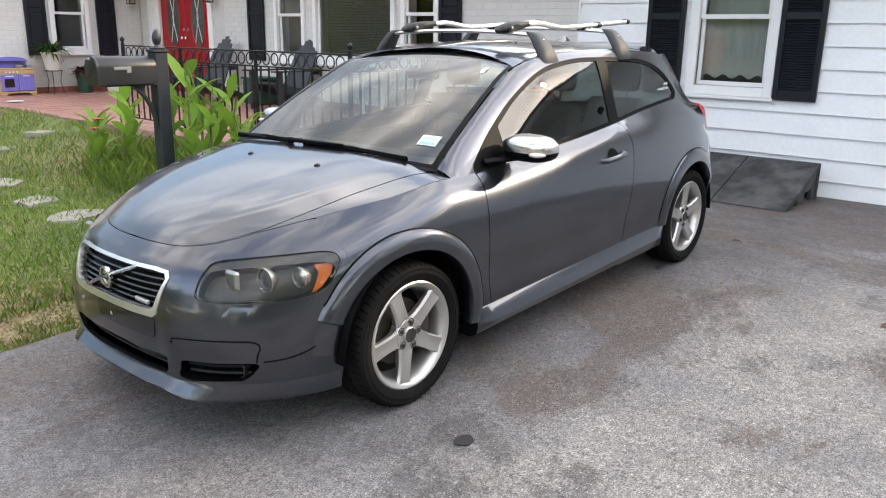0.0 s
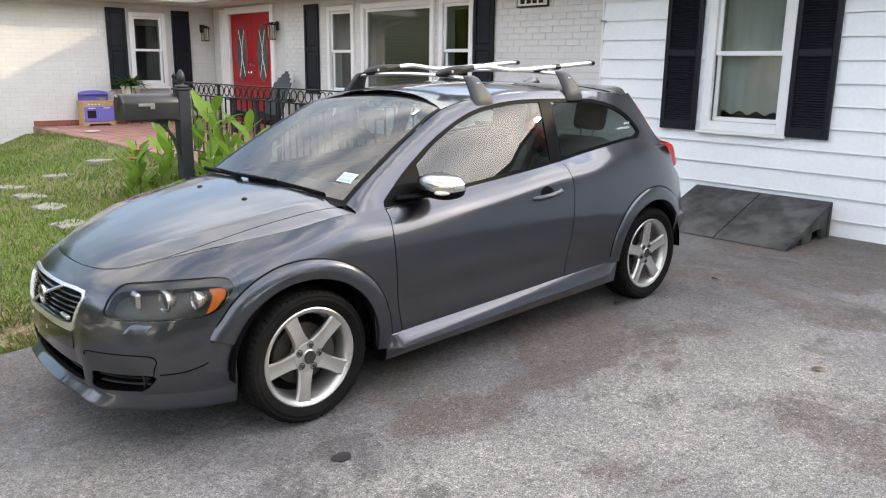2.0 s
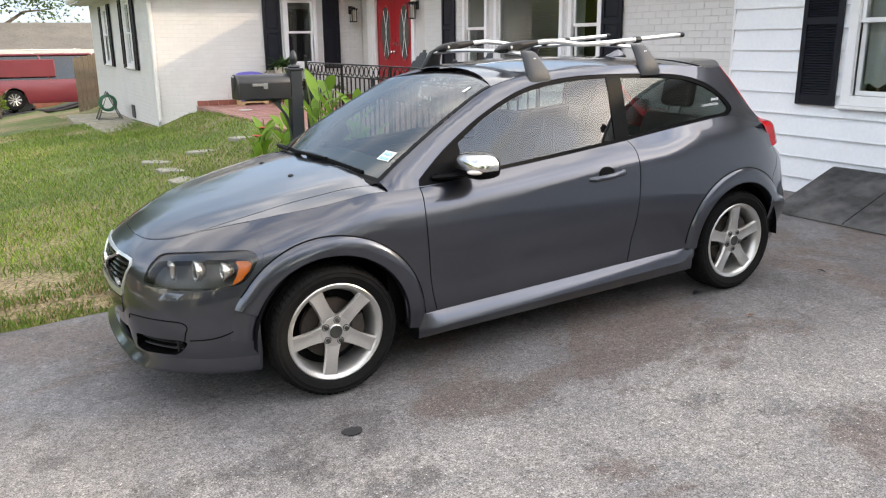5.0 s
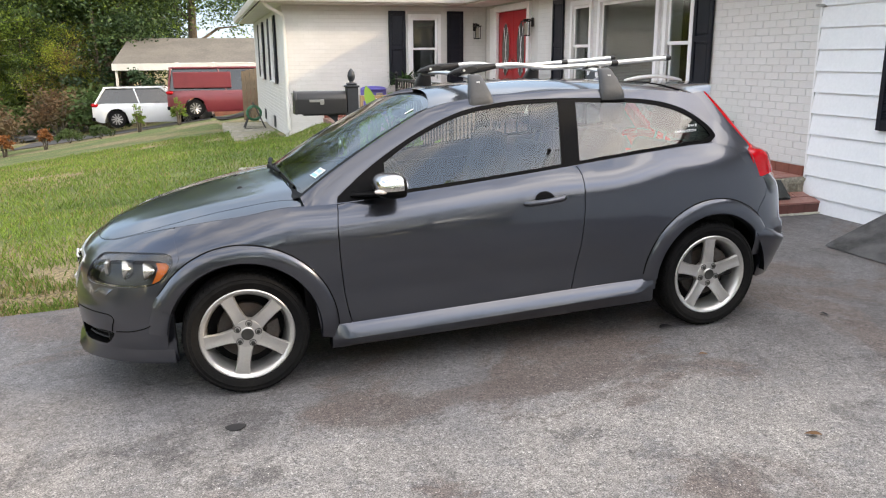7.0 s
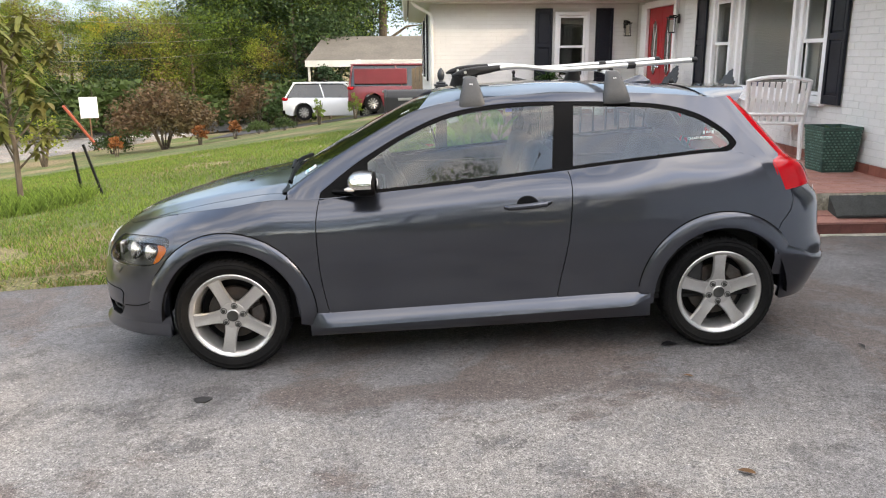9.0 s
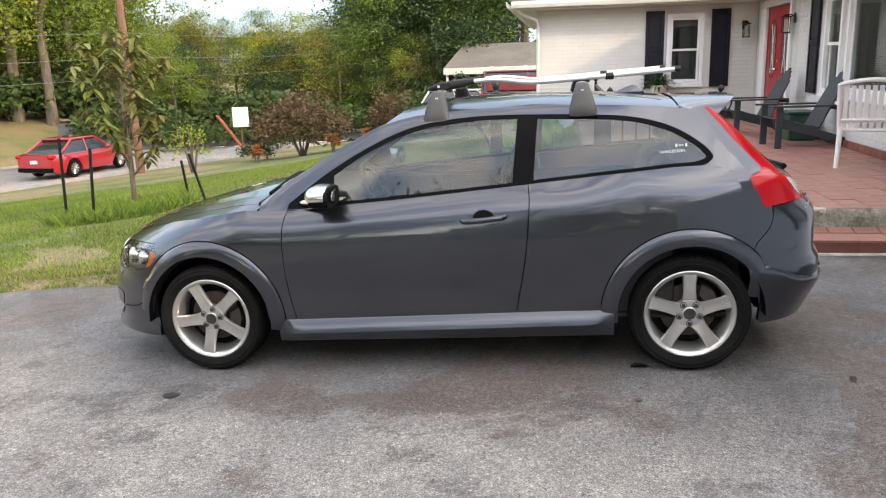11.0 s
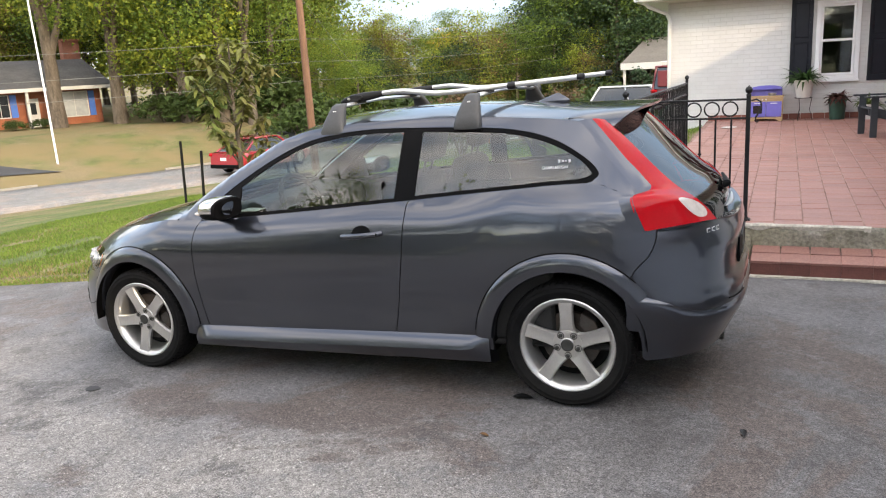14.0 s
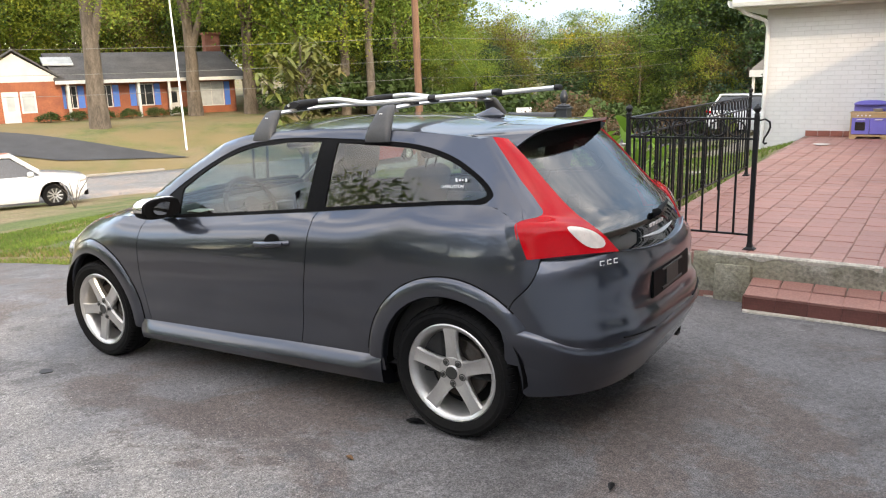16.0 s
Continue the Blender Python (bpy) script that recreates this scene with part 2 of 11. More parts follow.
def box(bm, lo, hi, bevel=0.0, seg=1):
    x0, y0, z0 = lo
    x1, y1, z1 = hi
    v = [bm.verts.new(p) for p in ((x0, y0, z0), (x1, y0, z0), (x1, y1, z0), (x0, y1, z0), (x0, y0, z1), (x1, y0, z1), (x1, y1, z1), (x0, y1, z1))]
    f = [bm.faces.new([v[i] for i in q]) for q in ((0, 3, 2, 1), (4, 5, 6, 7), (0, 1, 5, 4), (1, 2, 6, 5), (2, 3, 7, 6), (3, 0, 4, 7))]
    if bevel > 0:
        edges = {e for g in f for e in g.edges}
        bmesh.ops.bevel(bm, geom=list(edges), offset=bevel, segments=seg, affect="EDGES", profile=0.5)
    return bm


def boxes(*items, bevel=0.0):
    bm = bmesh.new()
    for lo, hi in items:
        box(bm, lo, hi, bevel)
    return bm


def ring_frame(p, direction, up=None):
    d = Vector(direction).normalized()
    a = Vector(up) if up is not None else (Vector((0, 0, 1)) if abs(d.z) < 0.9 else Vector((1, 0, 0)))
    u = d.cross(a).normalized()
    return u, u.cross(d).normalized()


def tube(bm, pts, r, n=8, cap=True, flat=1.0):
    """A round bar along pts; r: one radius or one for each point; flat: height over width."""
    pts = [Vector(p) for p in pts]
    rs = r if isinstance(r, (list, tuple)) else [r] * len(pts)
    rings = []
    for i, p in enumerate(pts):
        d = (pts[min(i + 1, len(pts) - 1)] - pts[max(i - 1, 0)])
        u, w = ring_frame(p, d)
        rings.append([bm.verts.new(p + u * (math.cos(2 * math.pi * k / n) * rs[i]) + w * (math.sin(2 * math.pi * k / n) * rs[i] * flat)) for k in range(n)])
    for a, b in zip(rings, rings[1:]):
        for k in range(n):
            bm.faces.new((a[k], a[(k + 1) % n], b[(k + 1) % n], b[k]))
    if cap:
        bm.faces.new(rings[0][::-1])
        bm.faces.new(rings[-1])
    return bm


def lathe(bm, prof, n=24, axis="z", centre=(0, 0, 0), cap=True):
    """Turns (radius, height) pairs round an axis."""
    c = Vector(centre)
    rings = []
    for r, h in prof:
        ring = []
        for k in range(n):
            a = 2 * math.pi * k / n
            if axis == "z":
                p = Vector((r * math.cos(a), r * math.sin(a), h))
            elif axis == "y":
                p = Vector((r * math.cos(a), h, r * math.sin(a)))
            else:
                p = Vector((h, r * math.cos(a), r * math.sin(a)))
            ring.append(bm.verts.new(c + p))
        rings.append(ring)
    for a, b in zip(rings, rings[1:]):
        for k in range(n):
            bm.faces.new((a[k], a[(k + 1) % n], b[(k + 1) % n], b[k]))
    if cap:
        bm.faces.new(rings[0][::-1])
        bm.faces.new(rings[-1])
    return bm


def prism(bm, outline, axis, a, b, bevel=0.0):
    """A flat outline of (u, v) pushed from a to b along an axis: x: (y, z), y: (x, z), z: (x, y)."""
    def put(u, v, w):
        return {"x": (w, u, v), "y": (u, w, v), "z": (u, v, w)}[axis]
    lo = [bm.verts.new(put(u, v, a)) for u, v in outline]
    hi = [bm.verts.new(put(u, v, b)) for u, v in outline]
    n = len(outline)
    faces = [bm.faces.new(lo), bm.faces.new(hi[::-1])]
    for k in range(n):
        faces.append(bm.faces.new((lo[k], hi[k], hi[(k + 1) % n], lo[(k + 1) % n])))
    if bevel > 0:
        bmesh.ops.bevel(bm, geom=list(faces[0].edges) + list(faces[1].edges), offset=bevel, segments=2, affect="EDGES", profile=0.5)
    return bm


def clamp(v, a=0.0, b=1.0):
    return max(a, min(b, v))


def ease(t):
    t = clamp(t)
    return t * t * (3 - 2 * t)


# ---- the lie of the land ----
STREET_P, STREET_D, STREET_N = Vector((-23.2, 9.7)), Vector((0.43, 0.903)), Vector((-0.903, 0.43))


def street_q(x, y):
    """How far a place lies past the near edge of the street."""
    return STREET_N.x * (x - STREET_P.x) + STREET_N.y * (y - STREET_P.y)


def drive_z(x):
    t = x + 1.32
    return 0.03 * t if t < 2.2 else 0.066 + 0.014 * (1 - math.exp(-(t - 2.2) / 0.466))


def land(x, y):
    q = street_q(x, y)
    t = clamp((q + 22) / 22)
    drop = 2.2 * (0.5 * t + 0.5 * ease(t))
    z = drive_z(max(x, -9.0)) + 0.04 * clamp(y - 1.1, 0, 6.5) - drop
    if q > 6.2:
        z += 1.5 * ease((q - 6.2) / 11) + 0.012 * clamp(q - 15, 0, 300)
    if -1 < x < 1.4 and y > 2.6:      # the bank against the patio
        z += 0.10 * ease((x + 0.05) / 0.8) * ease((y - 2.6) / 1.6)
    if x > -1 and y > 8:
        z -= 0.14 * ease((y - 8) / 4) * ease((1.2 - x) / 1.2)
    return z


# ---- ground, driveway, street ----
def asphalt_material(name, base, light, dark, worn):
    m = bpy.data.materials.new(name)
    m.use_nodes = True
    n, l = m.node_tree.nodes, m.node_tree.links
    b = n["Principled BSDF"]
    co = n.new("ShaderNodeTexCoord")

    def noise_node(sc, detail=6.0, rgh=0.6, dist=0.0):
        t = n.new("ShaderNodeTexNoise")
        t.inputs["Scale"].default_value = sc
        t.inputs["Detail"].default_value = detail
        t.inputs["Roughness"].default_value = rgh
        t.inputs["Distortion"].default_value = dist
        l.new(co.outputs["Object"], t.inputs["Vector"])
        return t.outputs["Fac"]

    def remap(s, a, c, lo=0.0, hi=1.0):
        r = n.new("ShaderNodeMapRange")
        r.inputs["From Min"].default_value, r.inputs["From Max"].default_value = a, c
        r.inputs["To Min"].default_value, r.inputs["To Max"].default_value = lo, hi
        l.new(s, r.inputs["Value"])
        return r.outputs["Result"]

    def math_node(op, a, c):
        x = n.new("ShaderNodeMath")
        x.operation = op
        for i, v in enumerate((a, c)):
            if isinstance(v, bpy.types.NodeSocket):
                l.new(v, x.inputs[i])
            else:
                x.inputs[i].default_value = v
        return x.outputs[0]

    def mix(fac, a, c, mode="MIX"):
        x = n.new("ShaderNodeMixRGB")
        x.blend_type = mode
        for v, slot in ((fac, "Fac"), (a, "Color1"), (c, "Color2")):
            if isinstance(v, bpy.types.NodeSocket):
                l.new(v, x.inputs[slot])
            elif slot == "Fac":
                x.inputs[slot].default_value = v
            else:
                x.inputs[slot].default_value = rgb(v)
        return x.outputs["Color"]

    sep = n.new("ShaderNodeSeparateXYZ")
    l.new(co.outputs["Object"], sep.inputs[0])
    # the sealer is worn off in one broad tract, ragged at its rim
    rag = remap(noise_node(0.9, 7.0, 0.65), 0.3, 0.7, -1.0, 1.0)
    bend = math_node("MULTIPLY", remap(sep.outputs["X"], -1.3, -3.2), 0.75)
    tract = math_node("ADD", remap(math_node("SUBTRACT", sep.outputs["Y"], bend), -0.85, -1.75), math_node("MULTIPLY", rag, 0.45))
    side = math_node("SUBTRACT", 1.0, remap(math_node("ADD", sep.outputs["X"], math_node("MULTIPLY", rag, 0.9)), 0.5, 2.4))
    wear = math_node("MULTIPLY", remap(tract, 0.15, 0.85), side)
    wear = math_node("MULTIPLY", wear, worn)
    wear = math_node("MULTIPLY", wear, remap(noise_node(0.55, 9.0, 0.7, 0.3), 0.34, 0.58, 0.5, 1.0))
    wear = math_node("MULTIPLY", wear, remap(noise_node(2.6, 8.0, 0.72), 0.32, 0.60, 0.6, 1.0))
    col = mix(remap(noise_node(1.6, 6.0), 0.35, 0.68), base, dark)
    col = mix(remap(noise_node(6.5, 6.0, 0.7), 0.45, 0.75, 0.0, 0.45), col, tuple(c * 1.55 for c in base))
    col = mix(wear, col, light)
    # paler beyond the car's tail: open sky light put into the sealer's colour
    pale = math_node("MULTIPLY", remap(sep.outputs["X"], 0.9, 2.6), remap(sep.outputs["Y"], -1.3, -2.6))
    pale = math_node("MULTIPLY", math_node("MULTIPLY", pale, worn), remap(noise_node(1.1, 7.0, 0.65), 0.3, 0.6, 0.45, 1.0))
    col = mix(pale, col, tuple(c * k for c, k in zip(base, (1.85, 1.82, 1.80))))
    # old spills, brown at the rim, and ragged patches of sealer that still hold
    spill = noise_node(0.75, 8.0, 0.68, 0.8)
    col = mix(remap(spill, 0.50, 0.56, 0.0, 0.85), col, tuple(c * k for c, k in zip(dark, (1.55, 1.34, 1.22))))
    col = mix(remap(noise_node(1.9, 9.0, 0.74, 0.5), 0.545, 0.615, 0.0, 0.72), col, dark)
    col = mix(math_node("MULTIPLY", remap(noise_node(7.5, 8.0, 0.75, 0.3), 0.53, 0.60, 0.0, 0.55), worn), col, base)
    col = mix(math_node("MULTIPLY", remap(noise_node(4.2, 9.0, 0.76), 0.52, 0.66, 0.0, 0.45), wear), col, tuple(min(0.6, c * 1.35) for c in light))
    if worn > 0.5:
        # one long oily streak with a blot at its end
        wob = remap(noise_node(3.2, 5.0, 0.6), 0.3, 0.7, -1.0, 1.0)
        line_y = math_node("ADD", math_node("ADD", sep.outputs["Y"], 1.29), math_node("MULTIPLY", wob, 0.07))
        along_x = math_node("DIVIDE", math_node("ADD", sep.outputs["X"], 0.12), 0.92)
        across = math_node("DIVIDE", line_y, 0.135)
        blot_x = math_node("DIVIDE", math_node("ADD", sep.outputs["X"], 0.82), 0.27)
        blot_y = math_node("DIVIDE", line_y, 0.19)
        streak = math_node("ADD", math_node("MULTIPLY", along_x, along_x), math_node("MULTIPLY", across, across))
        blot = math_node("ADD", math_node("MULTIPLY", blot_x, blot_x), math_node("MULTIPLY", blot_y, blot_y))
        oil = math_node("MINIMUM", streak, blot)
        oil = math_node("MULTIPLY", remap(oil, 1.15, 0.55), remap(noise_node(5.5, 6.0, 0.7), 0.32, 0.55, 0.45, 1.0))
        col = mix(math_node("MULTIPLY", oil, 0.85), col, tuple(c * k for c, k in zip(dark, (1.45, 1.28, 1.18))))
    # stones of the aggregate
    vo = n.new("ShaderNodeTexVoronoi")
    vo.inputs["Scale"].default_value = 75.0
    l.new(co.outputs["Object"], vo.inputs["Vector"])
    stone = remap(vo.outputs["Distance"], 0.18, 0.36, 1.0, 0.0)
    pick = remap(noise_node(52.0, 2.0), 0.52, 0.58)
    stone = math_node("MULTIPLY", math_node("MULTIPLY", stone, pick), math_node("ADD", 0.12, math_node("MULTIPLY", wear, 0.62)))
    col = mix(stone, col, tuple(min(0.78, c * 2.2) for c in light))
    col = mix(1.0, col, remap(noise_node(150.0, 2.0), 0.32, 0.68, 0.38, 1.62), "MULTIPLY")
    col = mix(1.0, col, remap(noise_node(44.0, 4.0, 0.7), 0.3, 0.7, 0.58, 1.42), "MULTIPLY")
    l.new(col, b.inputs["Base Color"])
    # the sealer keeps a dull sheen, bare aggregate has none
    l.new(math_node("ADD", remap(noise_node(2.2, 5.0), 0.3, 0.7, 0.56, 0.72), math_node("MULTIPLY", wear, 0.26)), b.inputs["Roughness"])
    b.inputs["Specular IOR Level"].default_value = 0.45
    bp = n.new("ShaderNodeBump")
    bp.inputs["Strength"].default_value = 0.5
    bp.inputs["Distance"].default_value = 0.006
    hsum = math_node("ADD", noise_node(110.0, 3.0), math_node("MULTIPLY", stone, 0.8))
    l.new(hsum, bp.inputs["Height"])
    l.new(bp.outputs["Normal"], b.inputs["Normal"])
    return m


M_ASPHALT = asphalt_material("worn_driveway_asphalt", (0.150, 0.146, 0.148), (0.262, 0.242, 0.222), (0.074, 0.068, 0.066), 1.0)
M_STREET = asphalt_material("pale_street_asphalt", (0.215, 0.21, 0.205), (0.26, 0.25, 0.245), (0.17, 0.165, 0.16), 0.2)
M_GRASSGROUND = material("lawn_ground", (0.112, 0.140, 0.034), 0.95, dark=(0.066, 0.094, 0.022), scale=1.3, fine=0.75, fine_scale=38, bump=1.0, bump_scale=30, mottle=(0.205, 0.158, 0.085))


def dry_far_lawn(m):
    """The lawns across the street have dried to straw."""
    n, l = m.node_tree.nodes, m.node_tree.links
    b = n["Principled BSDF"]
    green = b.inputs["Base Color"].links[0].from_socket
    co = n.new("ShaderNodeTexCoord")
    across = n.new("ShaderNodeVectorMath")
    across.operation = "DOT_PRODUCT"
    across.inputs[1].default_value = (STREET_N.x, STREET_N.y, 0)
    past = n.new("ShaderNodeMapRange")
    edge = STREET_N.dot(STREET_P)
    past.inputs["From Min"].default_value, past.inputs["From Max"].default_value = edge + 5.0, edge + 7.0
    patch = n.new("ShaderNodeTexNoise")
    patch.inputs["Scale"].default_value, patch.inputs["Detail"].default_value = 0.45, 9.0
    share = n.new("ShaderNodeMapRange")
    share.inputs["From Min"].default_value, share.inputs["From Max"].default_value = 0.38, 0.58
    share.inputs["To Min"].default_value, share.inputs["To Max"].default_value = 0.22, 0.98
    both = n.new("ShaderNodeMath")
    both.operation = "MULTIPLY"
    mx = n.new("ShaderNodeMixRGB")
    mx.inputs["Color2"].default_value = rgb((0.195, 0.145, 0.062))
    l.new(co.outputs["Object"], across.inputs[0])
    l.new(across.outputs["Value"], past.inputs["Value"])
    l.new(co.outputs["Object"], patch.inputs["Vector"])
    l.new(patch.outputs["Fac"], share.inputs["Value"])
    l.new(past.outputs["Result"], both.inputs[0])
    l.new(share.outputs["Result"], both.inputs[1])
    l.new(both.outputs[0], mx.inputs["Fac"])
    l.new(green, mx.inputs["Color1"])
    l.new(mx.outputs["Color"], b.inputs["Base Color"])


dry_far_lawn(M_GRASSGROUND)
M_KERB = material("pale_concrete_kerb", (0.33, 0.30, 0.25), 0.9, var=0.2, scale=3, fine=0.1, bump=0.3)
M_WHITEMORTAR = material("whitish_old_mortar", (0.60, 0.57, 0.50), 0.9, dark=(0.40, 0.37, 0.31), scale=9, fine=0.25, fine_scale=60, bump=0.6, bump_scale=50)
M_STONE = material("pale_flagstone", (0.30, 0.285, 0.24), 0.85, var=0.25, scale=6, fine=0.15, bump=0.4, bump_scale=50)

EDGE_Y = 1.04      # where the driveway meets the lawn


def grid_mesh(name, xs, ys, zf, mat, keep=None, **kw):
    xs, ys = list(xs), list(ys)
    verts = [(x, y, zf(x, y)) for y in ys for x in xs]
    w = len(xs)
    faces = []
    for j in range(len(ys) - 1):
        for i in range(w - 1):
            if keep is None or keep((xs[i] + xs[i + 1]) / 2, (ys[j] + ys[j + 1]) / 2):
                faces.append((j * w + i, j * w + i + 1, (j + 1) * w + i + 1, (j + 1) * w + i))
    return from_arrays(name, verts, faces, mat, smooth=True, **kw)


def spread(half, n, power=0.055):
    k = np.linspace(-1, 1, n)
    return np.sign(k) * half * (np.sinh(np.abs(k) * 6.2) / np.sinh(6.2))


def ground_z(x, y):
    drop = 0.05
    if x > 0.5 and 1.5 < y < 30:
        drop += 0.12 * ease((x - 0.9) / 0.3)
    if y < EDGE_Y - 0.3 and x > -14:
        drop += 0.06
    q = street_q(x, y)
    return land(x, y) - drop + 0.05 * (1 if (y > EDGE_Y + 0.4 and q < -1) or q > 7.5 else 0)


ground = grid_mesh("ground", spread(420, 190) - 4.0, spread(420, 190) + 6.0, ground_z, M_GRASSGROUND)
tagged(ground, "mown green and yellowed lawn sloping to the street", "lawn", kind="structure")


def edge_wobble(x):
    return EDGE_Y + 0.05 * noise.noise((x * 0.9, 3.1, 0)) + 0.02 * noise.noise((x * 5.0, 1.1, 0))


def drive_rows():
    verts, faces = [], []
    xs = np.concatenate([np.linspace(-24, -6, 40), np.linspace(-5.7, 4.45, 80)])
    ts = np.linspace(0, 1, 26)
    for t in ts:
        for x in xs:
            y = edge_wobble(x) if x < 1.05 else edge_wobble(1.05) + (2.3 - EDGE_Y) * ease((x - 1.05) / 0.5)
            yy = y + (-14.0 - y) * t ** 1.6
            verts.append((x, yy, land(x, min(yy, 1.1)) + 0.004 * noise.noise((x * 0.7, yy * 0.7, 5.0))))
    w = len(xs)
    for j in range(len(ts) - 1):
        for i in range(w - 1):
            faces.append((j * w + i, (j + 1) * w + i, (j + 1) * w + i + 1, j * w + i + 1))
    # a thin rim down into the earth
    base = len(verts)
    for i in range(w):
        x, y, z = verts[i]
        verts.append((x, y + 0.01, z - 0.08))
    for i in range(w - 1):
        faces.append((i, i + 1, base + i + 1, base + i))
    return verts, faces


dv, df = drive_rows()
driveway = from_arrays("driveway", dv, df, M_ASPHALT, smooth=True, kind="structure")
tagged(driveway, "worn dark asphalt driveway with pale gravelly patches and stains", "driveway")


def street_strip(name, q0, q1, a0, a1, lift, mat, label, category):
    verts, faces = [], []
    na, nq = 60, 7
    for i in range(na + 1):
        a = a0 + (a1 - a0) * i / na
        for k in range(nq + 1):
            q = q0 + (q1 - q0) * (clamp(k - 1, 0, nq - 2) / (nq - 2))
            x = STREET_P.x + STREET_D.x * a + STREET_N.x * q
            y = STREET_P.y + STREET_D.y * a + STREET_N.y * q
            verts.append((x, y, land(x, y) + (lift if 0 < k < nq else -0.4)))
    for i in range(na):
        for k in range(nq):
            p = i * (nq + 1) + k
            faces.append((p, p + 1, p + nq + 2, p + nq + 1))
    ob = from_arrays(name, verts, faces, mat, smooth=True, kind="structure")
    return tagged(ob, label, category)


street_strip("road", -0.1, 6.0, -70, 90, 0.05, M_STREET, "pale grey asphalt street at the foot of the lawn", "road")


def place_on_street(a, q):
    x = STREET_P.x + STREET_D.x * a + STREET_N.x * q
    y = STREET_P.y + STREET_D.y * a + STREET_N.y * q
    return x, y


kbm = bmesh.new()
for i in range(80):
    a0, a1 = -60 + i * 1.8, -60 + (i + 1) * 1.8 - 0.02
    if 6 < a0 < 12:
        continue
    pts = []
    for a, q in ((a0, 6.0), (a1, 6.0), (a1, 6.2), (a0, 6.2)):
        x, y = place_on_street(a, q)
        pts.append((x, y, land(x, y)))
    lo = [kbm.verts.new((x, y, z - 0.1)) for x, y, z in pts]
    hi = [kbm.verts.new((x, y, z + 0.13)) for x, y, z in pts]
    kbm.faces.new(hi)
    for k in range(4):
        kbm.faces.new((lo[k], lo[(k + 1) % 4], hi[(k + 1) % 4], hi[k]))
kerb = part("kerb", kbm, M_KERB)
tagged(kerb, "pale concrete kerb along the far side of the street", "kerb", kind="structure")

# ---- the house ----
WALL_X, WING_Y, WING_X = 4.40, 11.70, 0.10
PATIO_Z = 0.42
SEAM_Y = 1.955
EAVE_Z = 2.66


def wall_with_holes(name, axis, at, u0, u1, z0, z1, holes, thick, mat, label):
    """A wall in the plane axis = at, from u0 to u1, thick away from the camera's side, with openings (u0, u1, z0, z1) through it."""
    us = sorted({u0, u1, *[h[0] for h in holes], *[h[1] for h in holes]})
    zs = sorted({z0, z1, *[h[2] for h in holes], *[h[3] for h in holes]})
    bm = bmesh.new()
    for a, b in zip(us, us[1:]):
        for c, d in zip(zs, zs[1:]):
            mu, mz = (a + b) / 2, (c + d) / 2
            if any(h[0] < mu < h[1] and h[2] < mz < h[3] for h in holes):
                continue
            if axis == "x":
                box(bm, (at, a, c), (at + thick, b, d))
            else:
                box(bm, (a, at, c), (b, at + thick, d))
    bmesh.ops.remove_doubles(bm, verts=bm.verts, dist=0.0005)
    ob = part(name, bm, mat)
    return tagged(ob, label, "wall", kind="structure")


# openings: y0, y1, z0, z1 on the main wall
SIDE_WIN = (-0.20, 0.515, 1.07, 2.42)
PIC_WINS = [(4.13, 4.66, 1.16, 2.42), (4.93, 6.50, 1.16, 2.42), (6.85, 7.45, 1.16, 2.42)]
DOORWAY = (9.36, 10.96, PATIO_Z, 2.50)
WING_WIN = (2.76, 3.32, 1.18, 2.42)
WEST_WINS = [(13.75, 14.55, 1.2, 2.45), (17.3, 18.1, 1.2, 2.45)]

wall_main = wall_with_holes("wall_main", "x", WALL_X + 0.02, -12.0, WING_Y, -0.2, 2.9, [SIDE_WIN, *PIC_WINS, DOORWAY], 0.2, M_MORTARW,
                            "long white house wall, lap siding beside painted brick")
wall_wing = wall_with_holes("wall_wing", "y", WING_Y + 0.02, WING_X + 0.02, 12.0, -0.6, 2.9, [WING_WIN], 0.2, M_MORTARW, "white painted brick wall of the projecting wing")
wall_west = wall_with_holes("wall_west", "x", WING_X + 0.02, WING_Y + 0.22, 21.0, -1.2, 2.9, WEST_WINS, 0.2, M_BRICKW, "white painted brick end wall with two shuttered windows")
wall_far = wall_with_holes("wall_far", "y", 20.8, WING_X + 0.22, 12.0, -1.2, 2.9, [], 0.2, M_BRICKW, "white painted brick rear wall of the wing")
wall_back = wall_with_holes("wall_back", "x", 12.0, -12.0, 21.0, -0.2, 2.9, [], 0.2, M_BRICKW, "white painted back wall of the house")
wall_end = wall_with_holes("wall_end", "y", -12.2, WALL_X + 0.02, 12.2, -0.2, 2.9, [], 0.2, M_SIDING, "white sided end wall of the house")
# floor and partition take the near-black colour, so the rooms look unlit
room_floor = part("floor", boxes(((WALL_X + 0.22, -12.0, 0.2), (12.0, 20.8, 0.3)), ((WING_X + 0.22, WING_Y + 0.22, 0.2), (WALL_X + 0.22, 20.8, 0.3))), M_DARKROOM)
tagged(room_floor, "floor inside the house, coloured near black for room shade", "floor", kind="structure")
room_ceiling = part("ceiling", boxes(((WALL_X - 0.02, -12.6, 2.9), (12.6, 21.0, 3.0)), ((WING_X - 0.02, WING_Y - 0.02, 2.9), (WALL_X - 0.02, 21.0, 3.0))), M_SOFFIT)
tagged(room_ceiling, "plain ceiling inside the house", "ceiling", kind="structure")
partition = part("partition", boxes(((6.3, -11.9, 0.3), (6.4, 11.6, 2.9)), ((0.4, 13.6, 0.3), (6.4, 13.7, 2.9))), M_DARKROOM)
tagged(partition, "dim inner wall behind the windows", "wall", kind="structure")


